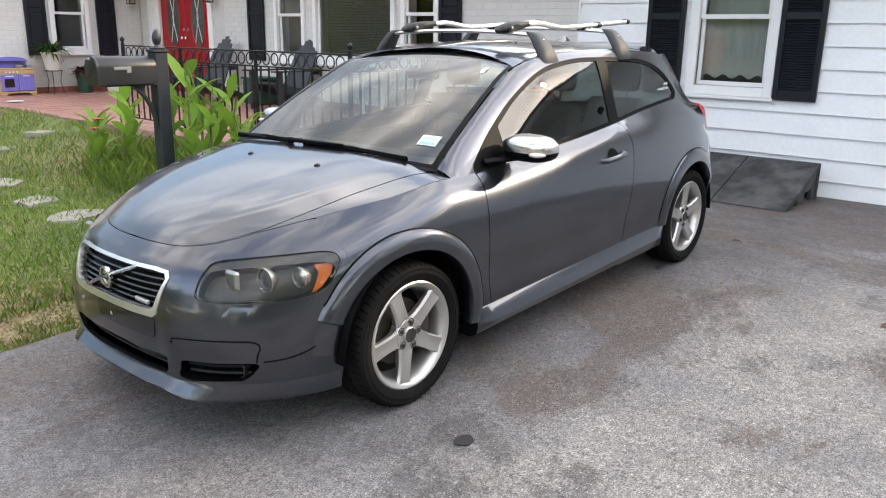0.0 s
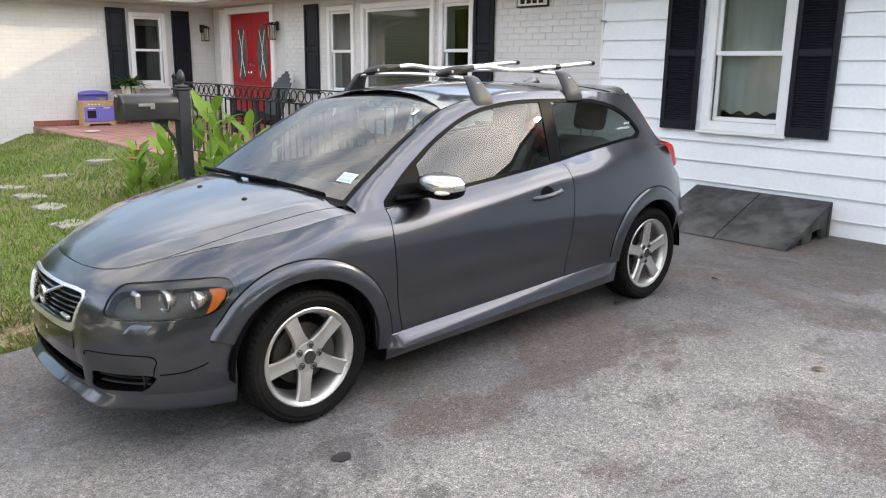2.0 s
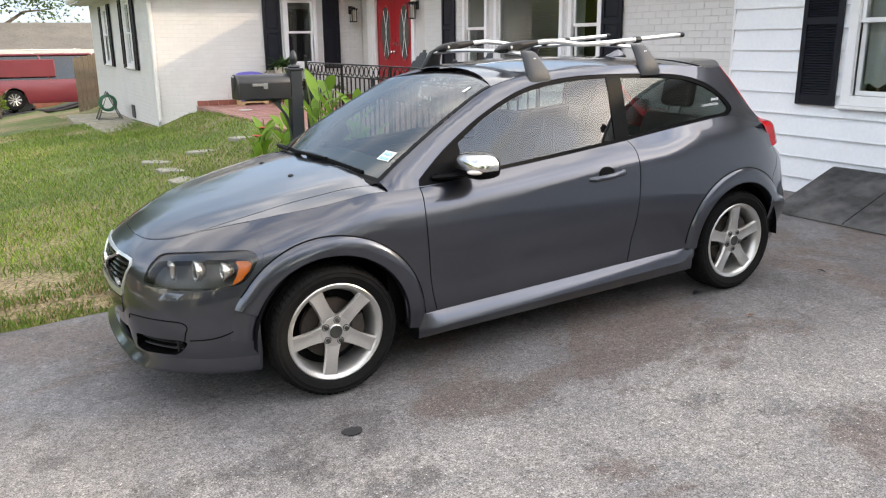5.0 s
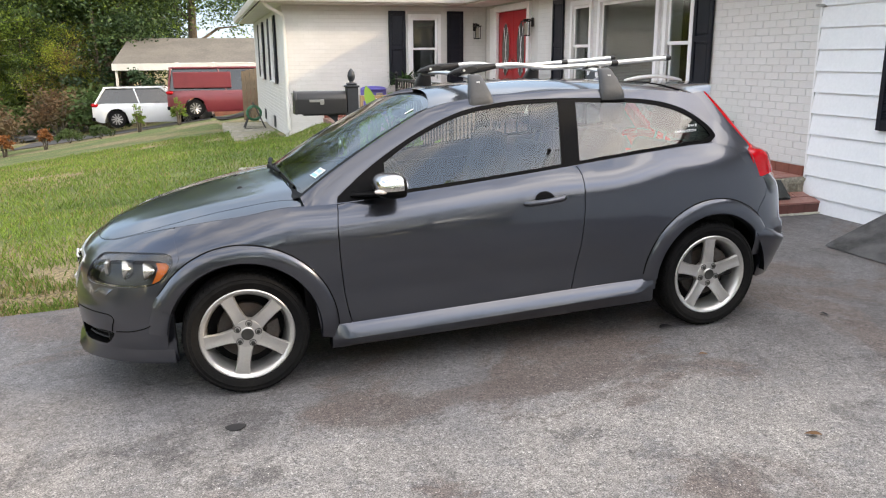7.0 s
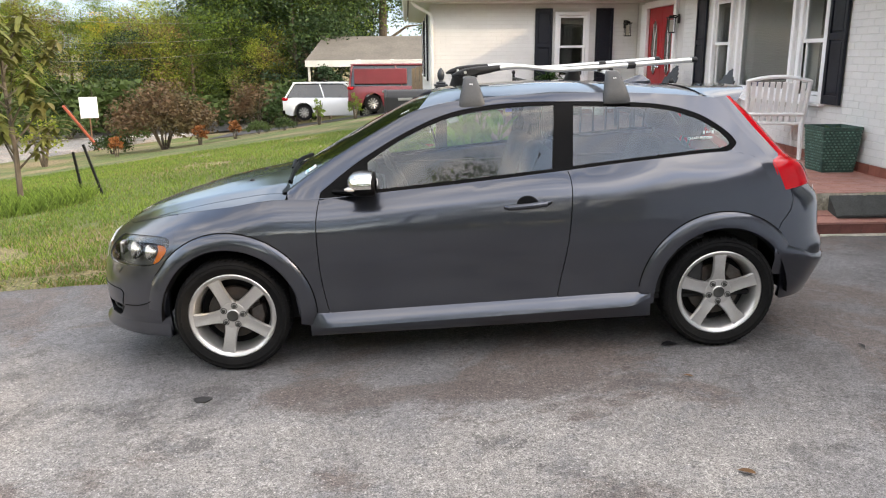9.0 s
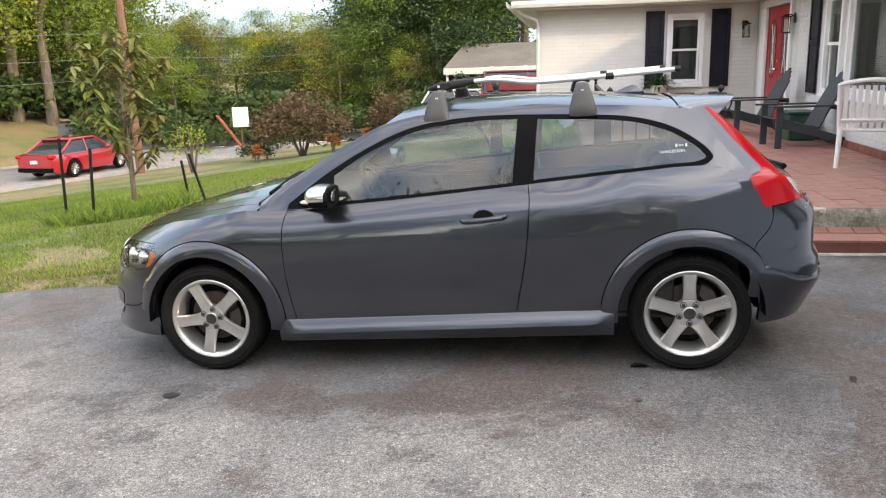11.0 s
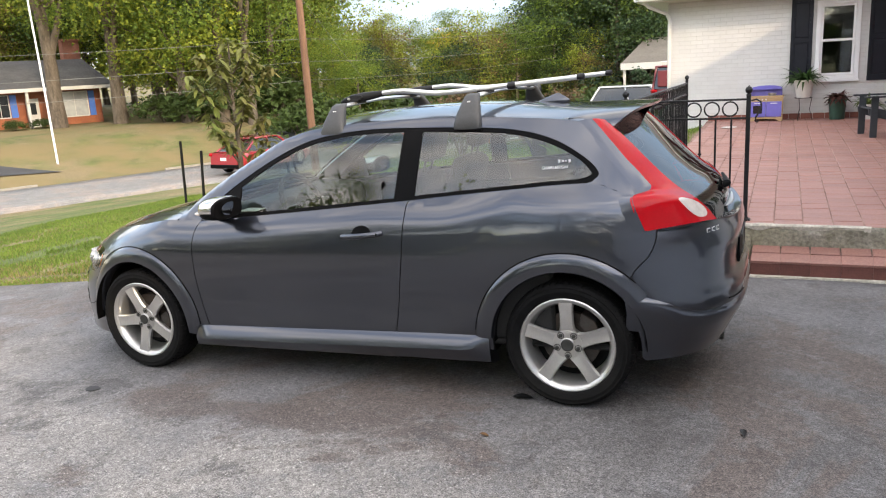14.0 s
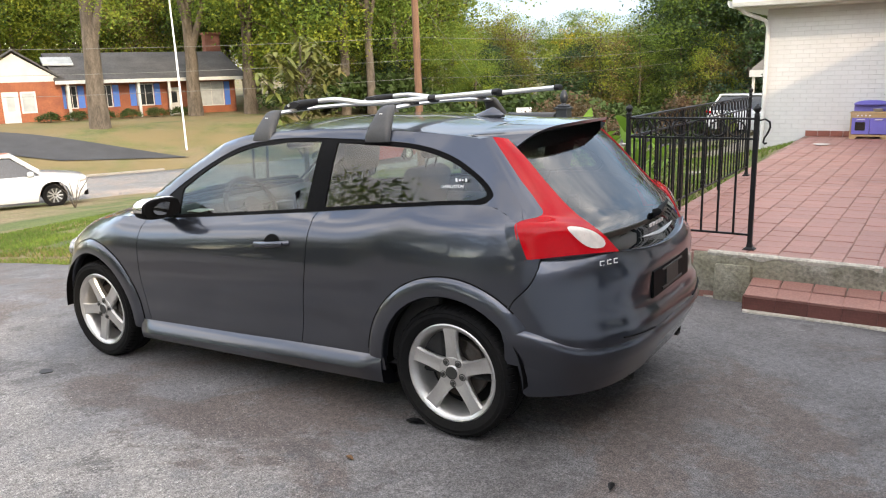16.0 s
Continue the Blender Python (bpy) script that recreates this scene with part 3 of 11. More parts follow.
def gable_roof():
    ex, ez = WALL_X - 0.62, EAVE_Z + 0.16          # eave of the main range
    rx, rz = 8.4, 4.25
    wx, wy = WING_X - 0.45, WING_Y - 0.55          # eaves of the wing
    ry, rzw = 16.3, 4.1
    bm = bmesh.new()
    t = 0.12

    def slab(pts):
        lo = [bm.verts.new(p) for p in pts]
        hi = [bm.verts.new((p[0], p[1], p[2] + t)) for p in pts]
        bm.faces.new(lo[::-1])
        bm.faces.new(hi)
        for k in range(len(pts)):
            bm.faces.new((lo[k], lo[(k + 1) % len(pts)], hi[(k + 1) % len(pts)], hi[k]))
    slab([(ex, -12.7, ez), (rx, -12.7, rz), (rx, 16.3, rz), (ex, 12.2, ez)])
    slab([(rx, -12.7, rz), (12.8, -12.7, ez), (12.8, 21.5, ez), (rx, 21.5, rz)])
    slab([(wx, wy, ez), (rx, wy, ez), (rx, ry, rzw), (wx + 3.6, ry, rzw)])
    slab([(wx, wy, ez), (wx + 3.6, ry, rzw), (wx, 21.4, ez)])
    slab([(wx + 3.6, ry, rzw), (rx, ry, rzw), (rx, 21.4, ez), (wx, 21.4, ez)])
    return bm


roof = part("roof", gable_roof(), M_ROOF)
tagged(roof, "grey-brown shingled house roof", "roof", kind="structure")
soffit = part("soffit", boxes(((WALL_X - 0.6, -12.6, EAVE_Z), (WALL_X + 0.02, WING_Y - 0.52, EAVE_Z + 0.03)), ((WING_X - 0.42, WING_Y - 0.52, EAVE_Z + 0.002), (WALL_X + 0.02, WING_Y + 0.02, EAVE_Z + 0.032)),
                              ((WING_X - 0.42, WING_Y + 0.02, EAVE_Z), (WING_X + 0.02, 21.3, EAVE_Z + 0.03))), M_SOFFIT)
tagged(soffit, "cream boarded soffit under the eaves", "soffit", kind="structure")


def gutter_run(p0, p1):
    """A K-shaped gutter along an eave."""
    bm = bmesh.new()
    p0, p1 = Vector(p0), Vector(p1)
    d = (p1 - p0).normalized()
    side = Vector((-d.y, d.x, 0))
    prof = [(0, 0), (0.0, 0.12), (0.015, 0.12), (0.015, 0.015), (0.075, 0.015), (0.10, 0.07), (0.10, 0.12), (0.115, 0.12), (0.115, 0.065), (0.085, 0)]
    a = [bm.verts.new(p0 + side * u + Vector((0, 0, v))) for u, v in prof]
    b = [bm.verts.new(p1 + side * u + Vector((0, 0, v))) for u, v in prof]
    for k in range(len(prof)):
        bm.faces.new((a[k], a[(k + 1) % len(prof)], b[(k + 1) % len(prof)], b[k]))
    bm.faces.new(a[::-1])
    bm.faces.new(b)
    return bm


for ends in (((WING_X - 0.45, WING_Y - 0.55, EAVE_Z + 0.03), (WING_X - 0.45, 21.3, EAVE_Z + 0.03)), ((WALL_X - 0.6, WING_Y - 0.57, EAVE_Z + 0.03), (WING_X - 0.45, WING_Y - 0.57, EAVE_Z + 0.03)),
             ((WALL_X - 0.62, -12.6, EAVE_Z + 0.03), (WALL_X - 0.62, WING_Y - 0.6, EAVE_Z + 0.03))):
    tagged(part("gutter", gutter_run(*ends), M_GUTTER), "white metal gutter along the eaves", "gutter", group="eaves gutters", kind="structure")
spout = bmesh.new()
tube(spout, [(WING_X - 0.38, WING_Y - 0.5, EAVE_Z + 0.03), (WING_X - 0.30, WING_Y - 0.42, EAVE_Z - 0.06), (WING_X + 0.0, WING_Y - 0.12, EAVE_Z - 0.2), (WING_X + 0.04, WING_Y - 0.05, EAVE_Z - 0.32),
             (WING_X + 0.04, WING_Y - 0.05, 0.2), (WING_X - 0.02, WING_Y - 0.12, 0.06)], 0.035, 8)
tagged(part("downspout", spout, M_GUTTER, smooth=True), "white downspout at the corner of the wing", "downspout", kind="structure")


def window_unit(name, m, w, h, label, blind=None, trim=0.075, sill=True, double=True, muntin=False):
    """A window in its local plane: x along the wall, z up, y into the room; the opening's lower middle at the origin."""
    ob = thing(name, m, label, "window", kind="structure")
    bm = bmesh.new()
    o = 0.028
    box(bm, (-w / 2 - trim, -o, -trim), (-w / 2, 0.09, h + trim), 0.004)
    box(bm, (w / 2, -o, -trim), (w / 2 + trim, 0.09, h + trim), 0.004)
    box(bm, (-w / 2, -o, h), (w / 2, 0.09, h + trim), 0.004)
    box(bm, (-w / 2, -o, -trim), (w / 2, 0.09, 0), 0.004)
    part("window_frame", bm, M_TRIM, ob)
    if sill:
        part("window_sill", box(bmesh.new(), (-w / 2 - trim - 0.02, -0.06, -trim - 0.035), (w / 2 + trim + 0.02, 0.02, -trim - 0.002), 0.005), M_TRIM, ob)
    r = 0.042

    def sash(z0, z1, y):
        b = bmesh.new()
        box(b, (-w / 2 + 0.002, y, z0), (-w / 2 + r, y + 0.03, z1))
        box(b, (w / 2 - r, y, z0), (w / 2 - 0.002, y + 0.03, z1))
        box(b, (-w / 2 + r, y, z0), (w / 2 - r, y + 0.03, z0 + r))
        box(b, (-w / 2 + r, y, z1 - r), (w / 2 - r, y + 0.03, z1))
        s = part("sash", b, M_TRIM, ob)
        g = part("pane", boxes(((-w / 2 + r, y + 0.012, z0 + r), (w / 2 - r, y + 0.016, z1 - r))), M_WINGLASS, s)
        g.visible_shadow = False
    if double:
        sash(h * 0.5 - 0.02, h - 0.002, 0.012)
        sash(0.002, h * 0.5 + 0.02, 0.045)
    else:
        sash(0.002, h - 0.002, 0.02)
    if blind == "shade":
        b = bmesh.new()
        n = 30
        rows = []
        for i in range(n + 1):
            x = -w / 2 + 0.02 + (w - 0.04) * i / n
            y = 0.14 + 0.006 * math.sin(i * 1.3) + 0.004 * math.sin(i * 0.37)
            rows.append((b.verts.new((x, y, 0.09 + 0.02 * math.sin(i * 0.8))), b.verts.new((x, y, h - 0.01))))
        for a, c in zip(rows, rows[1:]):
            b.faces.new((a[0], c[0], c[1], a[1]))
        part("shade", b, M_CLOTH, ob, "cream cloth shade", smooth=True)
    elif blind:
        b = bmesh.new()
        z = h - 0.02
        low = h * (1 - blind)
        while z > low:
            v = [b.verts.new(p) for p in ((-w / 2 + 0.03, 0.10, z), (w / 2 - 0.03, 0.10, z), (w / 2 - 0.03, 0.118, z - 0.017), (-w / 2 + 0.03, 0.118, z - 0.017))]
            b.faces.new(v)
            z -= 0.021
        part("blind", b, M_BLIND, ob, "pale slatted blind", kind="stuff")
    return ob


def on_main(y, z):
    return pose(WALL_X, y, z, 0, 0, -90)     # local x runs towards -y, local y into the house


def on_wing(x, z):
    return pose(x, WING_Y, z)


def on_west(y, z):
    return pose(WING_X, y, z, 0, 0, -90)


def put_window(name, place, hole, label, **kw):
    return window_unit(name, place((hole[0] + hole[1]) / 2, hole[2]), hole[1] - hole[0], hole[3] - hole[2], label, **kw)


put_window("window_1", on_main, SIDE_WIN, "white double-hung window with a cream shade in siding", blind="shade", trim=0.09)
put_window("window_2", on_main, PIC_WINS[0], "narrow white sash window with a raised blind", blind=0.06)
put_window("window_3", on_main, PIC_WINS[1], "large white picture window with a drawn slatted blind", blind=0.97, double=False)
put_window("window_4", on_main, PIC_WINS[2], "narrow white sash window with a half-drawn blind", blind=0.5)
put_window("window_5", on_wing, WING_WIN, "white double-hung window with dark room behind", blind=0.12)
for i, hole in enumerate(WEST_WINS):
    put_window("window_%d" % (6 + i), on_west, hole, "white sash window in the end wall", blind=0.4)


def shutter(m, w, h, louvred, label):
    ob = thing("shutter", m, label, "shutter", "window shutters")
    bm = bmesh.new()
    s = 0.05
    box(bm, (-w / 2, -0.034, 0), (-w / 2 + s, 0, h), 0.003)
    box(bm, (w / 2 - s, -0.034, 0), (w / 2, 0, h), 0.003)
    rails = (0, h * 0.5 - 0.03, h - 0.07)
    for k, z in enumerate(rails):
        box(bm, (-w / 2 + s, -0.033, z), (w / 2 - s, 0, z + (0.10 if k == 0 else 0.07)), 0.003)
    if not louvred:
        box(bm, (-w / 2 + s, -0.012, 0.1), (w / 2 - s, 0, h - 0.07))
    part("frame", bm, M_SHUTTER, ob)
    spans = ((0.10, h * 0.5 - 0.03), (h * 0.5 + 0.04, h - 0.07))
    if louvred:
        b = box(bmesh.new(), (-w / 2 + s, -0.009, -0.004), (w / 2 - s, 0.009, 0.004))
        bmesh.ops.rotate(b, verts=b.verts, cent=(0, 0, 0), matrix=Matrix.Rotation(radians(48), 3, "X"))
        first = None
        for z0, z1 in spans:
            n = int((z1 - z0) / 0.0235)
            for i in range(n):
                mm = pose(0, -0.017, z0 + (i + 0.5) * (z1 - z0) / n)
                if first is None:
                    first = part("slat", b, M_SHUTTER, ob)
                    first.matrix_basis = mm
                else:
                    shared("slat", first, ob, mm)
        part("backing", boxes(((-w / 2 + s, -0.004, 0.1), (w / 2 - s, 0.0, h - 0.07))), M_SHUTTER, ob)
    else:
        for z0, z1 in spans:
            part("panel", box(bmesh.new(), (-w / 2 + s + 0.02, -0.026, z0 + 0.02), (w / 2 - s - 0.02, -0.011, z1 - 0.02), 0.008), M_SHUTTER, ob)
    return ob


shutter(on_main(-0.50, 0.965) @ pose(0, -0.012, 0), 0.405, 1.56, True, "black louvred shutter, paint chipped at the foot")
shutter(on_main(0.87, 0.965) @ pose(0, -0.012, 0), 0.415, 1.56, True, "black louvred shutter, paint chipped at the foot")
for y, w in ((3.85, 0.37), (8.0, 0.42)):
    shutter(on_main(y, 1.08), w, 1.48, False, "black raised-panel shutter beside the picture window")
for x in (2.45, 3.71):
    shutter(on_wing(x, 1.07), 0.36, 1.49, False, "black raised-panel shutter on white brick")
for y in (13.35, 14.95, 16.9, 18.5):
    shutter(on_west(y, 1.08), 0.36, 1.45, False, "black raised-panel shutter on the end wall")


def entrance():
    y0, y1, z0, z1 = DOORWAY
    ob = thing("door_1", on_main((y0 + y1) / 2, z0), "pair of red panelled front doors with oval glass", "door", kind="structure")
    w, h = y1 - y0, z1 - z0
    fr = bmesh.new()
    box(fr, (-w / 2 - 0.12, -0.04, 0), (-w / 2, 0.1, h + 0.12), 0.006)
    box(fr, (w / 2, -0.04, 0), (w / 2 + 0.12, 0.1, h + 0.12), 0.006)
    box(fr, (-w / 2, -0.04, h), (w / 2, 0.1, h + 0.12), 0.006)
    for k in range(4):
        box(fr, (-w / 2 - 0.12 - 0.075 * (k + 1), -0.02, 0), (-w / 2 - 0.12 - 0.075 * k - 0.012, 0.0, h + 0.1), 0.005)
    part("door_frame", fr, M_TRIM, ob, "white fluted surround")
    for s in (-1, 1):
        b = bmesh.new()
        x0, x1 = (0.004, w / 2 - 0.004) if s > 0 else (-w / 2 + 0.004, -0.004)
        box(b, (x0, 0.03, 0.01), (x1, 0.075, h - 0.004), 0.003)
        leaf = part("leaf", b, M_RED, ob, "glossy red door leaf")
        cx = (x0 + x1) / 2
        lw = (x1 - x0) * 0.27
        ov = [(cx + lw * math.cos(a), 1.34 + 0.52 * math.sin(a)) for a in np.linspace(0, 2 * math.pi, 32, endpoint=False)]
        part("glass", prism(bmesh.new(), ov, "y", 0.026, 0.0295), M_LEADGLASS, leaf, "leaded oval glass")
        rim = bmesh.new()
        tube(rim, [(x + 0.0, 0.028, z) for x, z in ov + ov[:1]], 0.014, 6, cap=False)
        part("moulding", rim, M_RED, leaf, smooth=True)
        for dx in (-0.5, 0.5):
            tb = bmesh.new()
            tube(tb, [(cx + dx * lw, 0.024, 1.34 - 0.44), (cx - dx * 0.2 * lw, 0.024, 1.34), (cx + dx * lw, 0.024, 1.34 + 0.44)], 0.006, 5)
            part("came", tb, M_TRIM, leaf)
        part("panel", box(bmesh.new(), (x0 + 0.12, 0.02, 0.16), (x1 - 0.12, 0.031, 0.62), 0.008), M_RED, leaf)
        hb = bmesh.new()
        lathe(hb, [(0.012, 0.03), (0.012, -0.01), (0.03, -0.02), (0.034, -0.04), (0.02, -0.055)], 14, "y", (0.06 * s, 0, 0.98))
        lathe(hb, [(0.028, 0.03), (0.028, 0.018), (0.01, 0.014)], 14, "y", (0.06 * s, 0, 1.13))
        part("door_handle", hb, M_CHROME, leaf, "brass-coloured knob and lock", smooth=True)
    return ob


M_LEADGLASS = material("leaded_glass", (0.10, 0.11, 0.10), 0.12, var=0.4, scale=22, fine=0.3, fine_scale=60, bump=0.3, bump_scale=50)
M_CHROME = material("polished_metal", (0.62, 0.615, 0.60), 0.20, metal=1.0, var=0.05, scale=20, rough_var=0.05)
entrance()


# ---- the car ----
import collections
from mathutils.geometry import delaunay_2d_cdt

M_PAINT = material("dark_grey_metallic_paint", (0.0575, 0.0630, 0.0795), 0.28, metal=0.92, coat=1.0, spec=0.2, var=0.05, scale=1.2, fine=0.06, fine_scale=900)
M_PAINT.node_tree.nodes["Principled BSDF"].inputs["Coat Roughness"].default_value = 0.03
M_CARGLASS = glass_material("tinted_car_glass", (0.50, 0.60, 0.575), 0.085)
M_SCREEN = glass_material("green_tinted_windscreen_glass", (0.56, 0.66, 0.64), 0.12)
M_PRIVACY = glass_material("dark_rear_glass", (0.26, 0.29, 0.285), 0.18)
M_LAMPGLASS = glass_material("clear_lamp_cover", (0.90, 0.91, 0.91), 0.03)
M_GLOSSBLACK = material("gloss_black_trim", (0.008, 0.008, 0.009), 0.16, coat=0.4, var=0.2, scale=6)
M_SATINBLACK = material("satin_black_trim", (0.0040, 0.0040, 0.0045), 0.45, spec=0.06, var=0.25, scale=9, fine=0.1, bump=0.05)
M_TYRE = material("tyre_rubber", (0.0075, 0.0075, 0.008), 0.75, spec=0.08, var=0.3, scale=7, fine=0.2, fine_scale=60, bump=0.12, bump_scale=150, mottle=(0.011, 0.0105, 0.010))
M_ALLOY = material("silver_alloy", (0.54, 0.53, 0.515), 0.32, metal=0.8, var=0.12, scale=9, fine=0.05, fine_scale=120, rough_var=0.08)
M_BRAKE = material("brake_iron", (0.050, 0.046, 0.043), 0.6, metal=0.4, dark=(0.045, 0.030, 0.022), scale=14, fine=0.2)
M_REDLENS = material("red_lamp_lens", (0.42, 0.004, 0.009), 0.12, coat=0.0, spec=0.22, var=0.12, scale=5, fine=0.05)
M_CLEARLENS = material("clear_lamp_lens", (0.62, 0.55, 0.50), 0.15, coat=0.8, var=0.2, scale=25, bump=0.2, bump_scale=90)
M_AMBER = material("amber_reflector", (0.50, 0.105, 0.004), 0.25, coat=0.0, var=0.2, scale=20, bump=0.2, bump_scale=120)
M_LAMPBOWL = material("lamp_bowl_silver", (0.42, 0.42, 0.40), 0.18, metal=0.85, var=0.2, scale=15)
M_LAMPHOUSE = material("lamp_housing_grey", (0.045, 0.045, 0.042), 0.4, metal=0.3, var=0.3, scale=12)
M_SEAT = material("dark_seat_cloth", (0.035, 0.035, 0.037), 0.85, spec=0.15, var=0.25, scale=10, fine=0.15, fine_scale=200, bump=0.2)
M_CABIN = material("dark_cabin_plastic", (0.028, 0.028, 0.029), 0.6, spec=0.2, var=0.2, scale=6, fine=0.1, bump=0.1)
M_WHITE = material("white_sticker", (0.75, 0.77, 0.78), 0.4, var=0.1, scale=30)
M_PALEBLUE = material("pale_blue_sticker", (0.25, 0.52, 0.66), 0.4, var=0.15, scale=40)
M_SATINCHROME = material("satin_chrome", (0.74, 0.74, 0.74), 0.34, metal=0.9, var=0.06, scale=14, rough_var=0.06)
M_DARKMIRROR = material("dimmed_mirror_glass", (0.30, 0.31, 0.32), 0.04, metal=1.0, var=0.04, scale=10)
M_RACKGREY = material("dark_grey_rack_plastic", (0.045, 0.046, 0.048), 0.55, var=0.2, scale=8, fine=0.1, bump=0.08)
M_RACKALU = material("brushed_aluminium", (0.70, 0.70, 0.69), 0.3, metal=0.8, var=0.1, scale=12, fine=0.05)

CAR = thing("car", pose(0, 0, 0.0394, 0, -1.71, 0), "dark grey metallic three-door hatchback parked on the driveway", "car")
AXLE_F, AXLE_R, HUB_Z, ARCH_R = -1.32, 1.32, 0.311, 0.366
XA_F, XA_R = -1.0, 1.10


def curve1(points):
    """Smooth interpolation through (t, value) pairs."""
    ts = np.array([p[0] for p in points], float)
    vs = np.array([p[1] for p in points], float)
    n = len(ts)
    h = np.diff(ts)
    d = np.diff(vs) / h
    m = np.empty(n)
    m[0], m[-1] = d[0], d[-1]
    for i in range(1, n - 1):
        m[i] = 0.0 if d[i - 1] * d[i] <= 0 else (h[i - 1] + h[i]) / (h[i] / d[i - 1] + h[i - 1] / d[i])

    def f(t):
        t = min(max(t, ts[0]), ts[-1])
        i = int(min(max(np.searchsorted(ts, t) - 1, 0), n - 2))
        u = (t - ts[i]) / h[i]
        return float((2 * u ** 3 - 3 * u ** 2 + 1) * vs[i] + (u ** 3 - 2 * u ** 2 + u) * h[i] * m[i] + (-2 * u ** 3 + 3 * u ** 2) * vs[i + 1] + (u ** 3 - u ** 2) * h[i] * m[i + 1])
    return f


nose_x = curve1([(0.10, -2.10), (0.20, -2.135), (0.32, -2.158), (0.47, -2.172), (0.56, -2.166), (0.64, -2.145), (0.69, -2.105), (0.72, -2.065), (0.742, -2.025), (0.80, -1.93), (1.1, -1.4)])
tail_x = curve1([(0.10, 1.93), (0.22, 1.985), (0.36, 2.055), (0.50, 2.082), (0.545, 2.07), (0.58, 2.050), (0.68, 2.055), (0.76, 2.062), (0.80, 2.050), (0.84, 2.005), (0.95, 1.95), (1.1, 1.85)])
half_w = curve1([(0.10, 0.80), (0.18, 0.845), (0.26, 0.868), (0.42, 0.884), (0.60, 0.892), (0.72, 0.888), (0.84, 0.874), (0.95, 0.860), (1.1, 0.85)])
# the upper edge of the lower body along the side, by x
belt_z = curve1([(-2.1, 0.736), (-2.0, 0.740), (-1.95, 0.749), (-1.78, 0.797), (-1.55, 0.846), (-1.30, 0.882), (-1.05, 0.915), (-0.85, 0.912), (-0.4, 0.936), (0.45, 0.997), (1.0, 1.034), (1.35, 1.054), (1.45, 1.050), (1.55, 1.022), (1.62, 0.968), (1.68, 0.905),
                 (1.735, 0.852), (1.80, 0.846), (1.95, 0.840), (2.02, 0.800)])


def round_in(x):
    """How much the shoulder turns in under the upper edge."""
    return 0.075 + 0.02 * ease((-1.0 - x) / 0.5) + 0.040 * ease((x - 0.1) / 0.9) + 0.050 * ease((x - 0.3) / 1.1)


def width_at(x, z):
    zb = belt_z(min(x, 1.38))      # the shoulder runs on straight behind the side windows
    t = clamp((z - (zb - 0.17)) / 0.17)
    turn = 0.97 - 0.09 * ease((x - 0.5) / 0.9)
    y = half_w(z) - round_in(x) * (1 - math.sqrt(max(0.0, 1 - (t * turn) ** 2.2))) / (1 - math.sqrt(1 - turn ** 2.2))
    # a soft crease under the windows, and the waist of the door skin
    y -= 0.010 * math.exp(-((z - 0.46) / 0.10) ** 2) * ease((x + 1.0) / 0.3) * ease((0.9 - x) / 0.3)
    return y


L_F, L_S = 1.62, XA_R - XA_F


def nose_n(z):
    """The nose is squarer in plan towards the bumper."""
    return 3.0 - 0.5 * ease((z - 0.25) / 0.45)


def tail_n(z):
    """The tail is square at the bumper and rounder at the shoulder."""
    return 3.6 - 0.95 * ease((z - 0.50) / 0.55)


def corner(phi, n):
    c, s = max(0.0, math.cos(phi)), max(0.0, math.sin(phi))
    return c ** (2 / n), s ** (2 / n)


def body_point(sg, z):
    """The lower body's skin: sg runs from the middle of the nose along the side to the middle of the tail."""
    m = -1.0 if sg >= 0 else 1.0
    total = L_F + L_S + L_F
    a = abs(sg)
    if a > total:
        a, m = 2 * total - a, -m
    if a < L_F:
        c, s = corner(a / L_F * math.pi / 2, nose_n(z))
        x = XA_F - (XA_F - nose_x(z)) * c
        y = width_at(x, z) * s
        # the bumper stands proud under the lamps
        x -= 0.013 * ease((y - 0.30) / 0.10) * ease((-1.62 - x) / 0.15) * (1 - ease((z - 0.535) / 0.03))
        return Vector((x, m * y, z))
    if a < L_F + L_S:
        x = XA_F + a - L_F
        return Vector((x, m * width_at(x, z), z))
    c, s = corner((total - a) / L_F * math.pi / 2, tail_n(z))
    x = XA_R + (tail_x(z) - XA_R) * c
    return Vector((x, m * width_at(x, z) * s, z))


def sigma_x(x, z):
    """sg on the left side at a given x."""
    if x < XA_F:
        r = clamp((XA_F - x) / (XA_F - nose_x(z)))
        return math.acos(clamp(r ** (nose_n(z) / 2))) / (math.pi / 2) * L_F
    if x < XA_R:
        return L_F + x - XA_F
    r = clamp((x - XA_R) / (tail_x(z) - XA_R))
    return 2 * L_F + L_S - math.acos(clamp(r ** (tail_n(z) / 2))) / (math.pi / 2) * L_F


def sigma_y(y, z, rear=False):
    """sg on the left side at a given distance from the middle, round the nose or the tail."""
    lo, hi = (0.0, L_F) if not rear else (L_F + L_S, 2 * L_F + L_S)
    for _ in range(40):
        mid = (lo + hi) / 2
        v = abs(body_point(mid, z).y)
        if (v < y) != rear:
            lo = mid
        else:
            hi = mid
    return (lo + hi) / 2


def body_normal(f, a, b, e=0.006):
    n = (f(a + e, b) - f(a - e, b)).cross(f(a, b + e) - f(a, b - e))
    return n.normalized() if n.length > 0 else Vector((0, 0, 1))


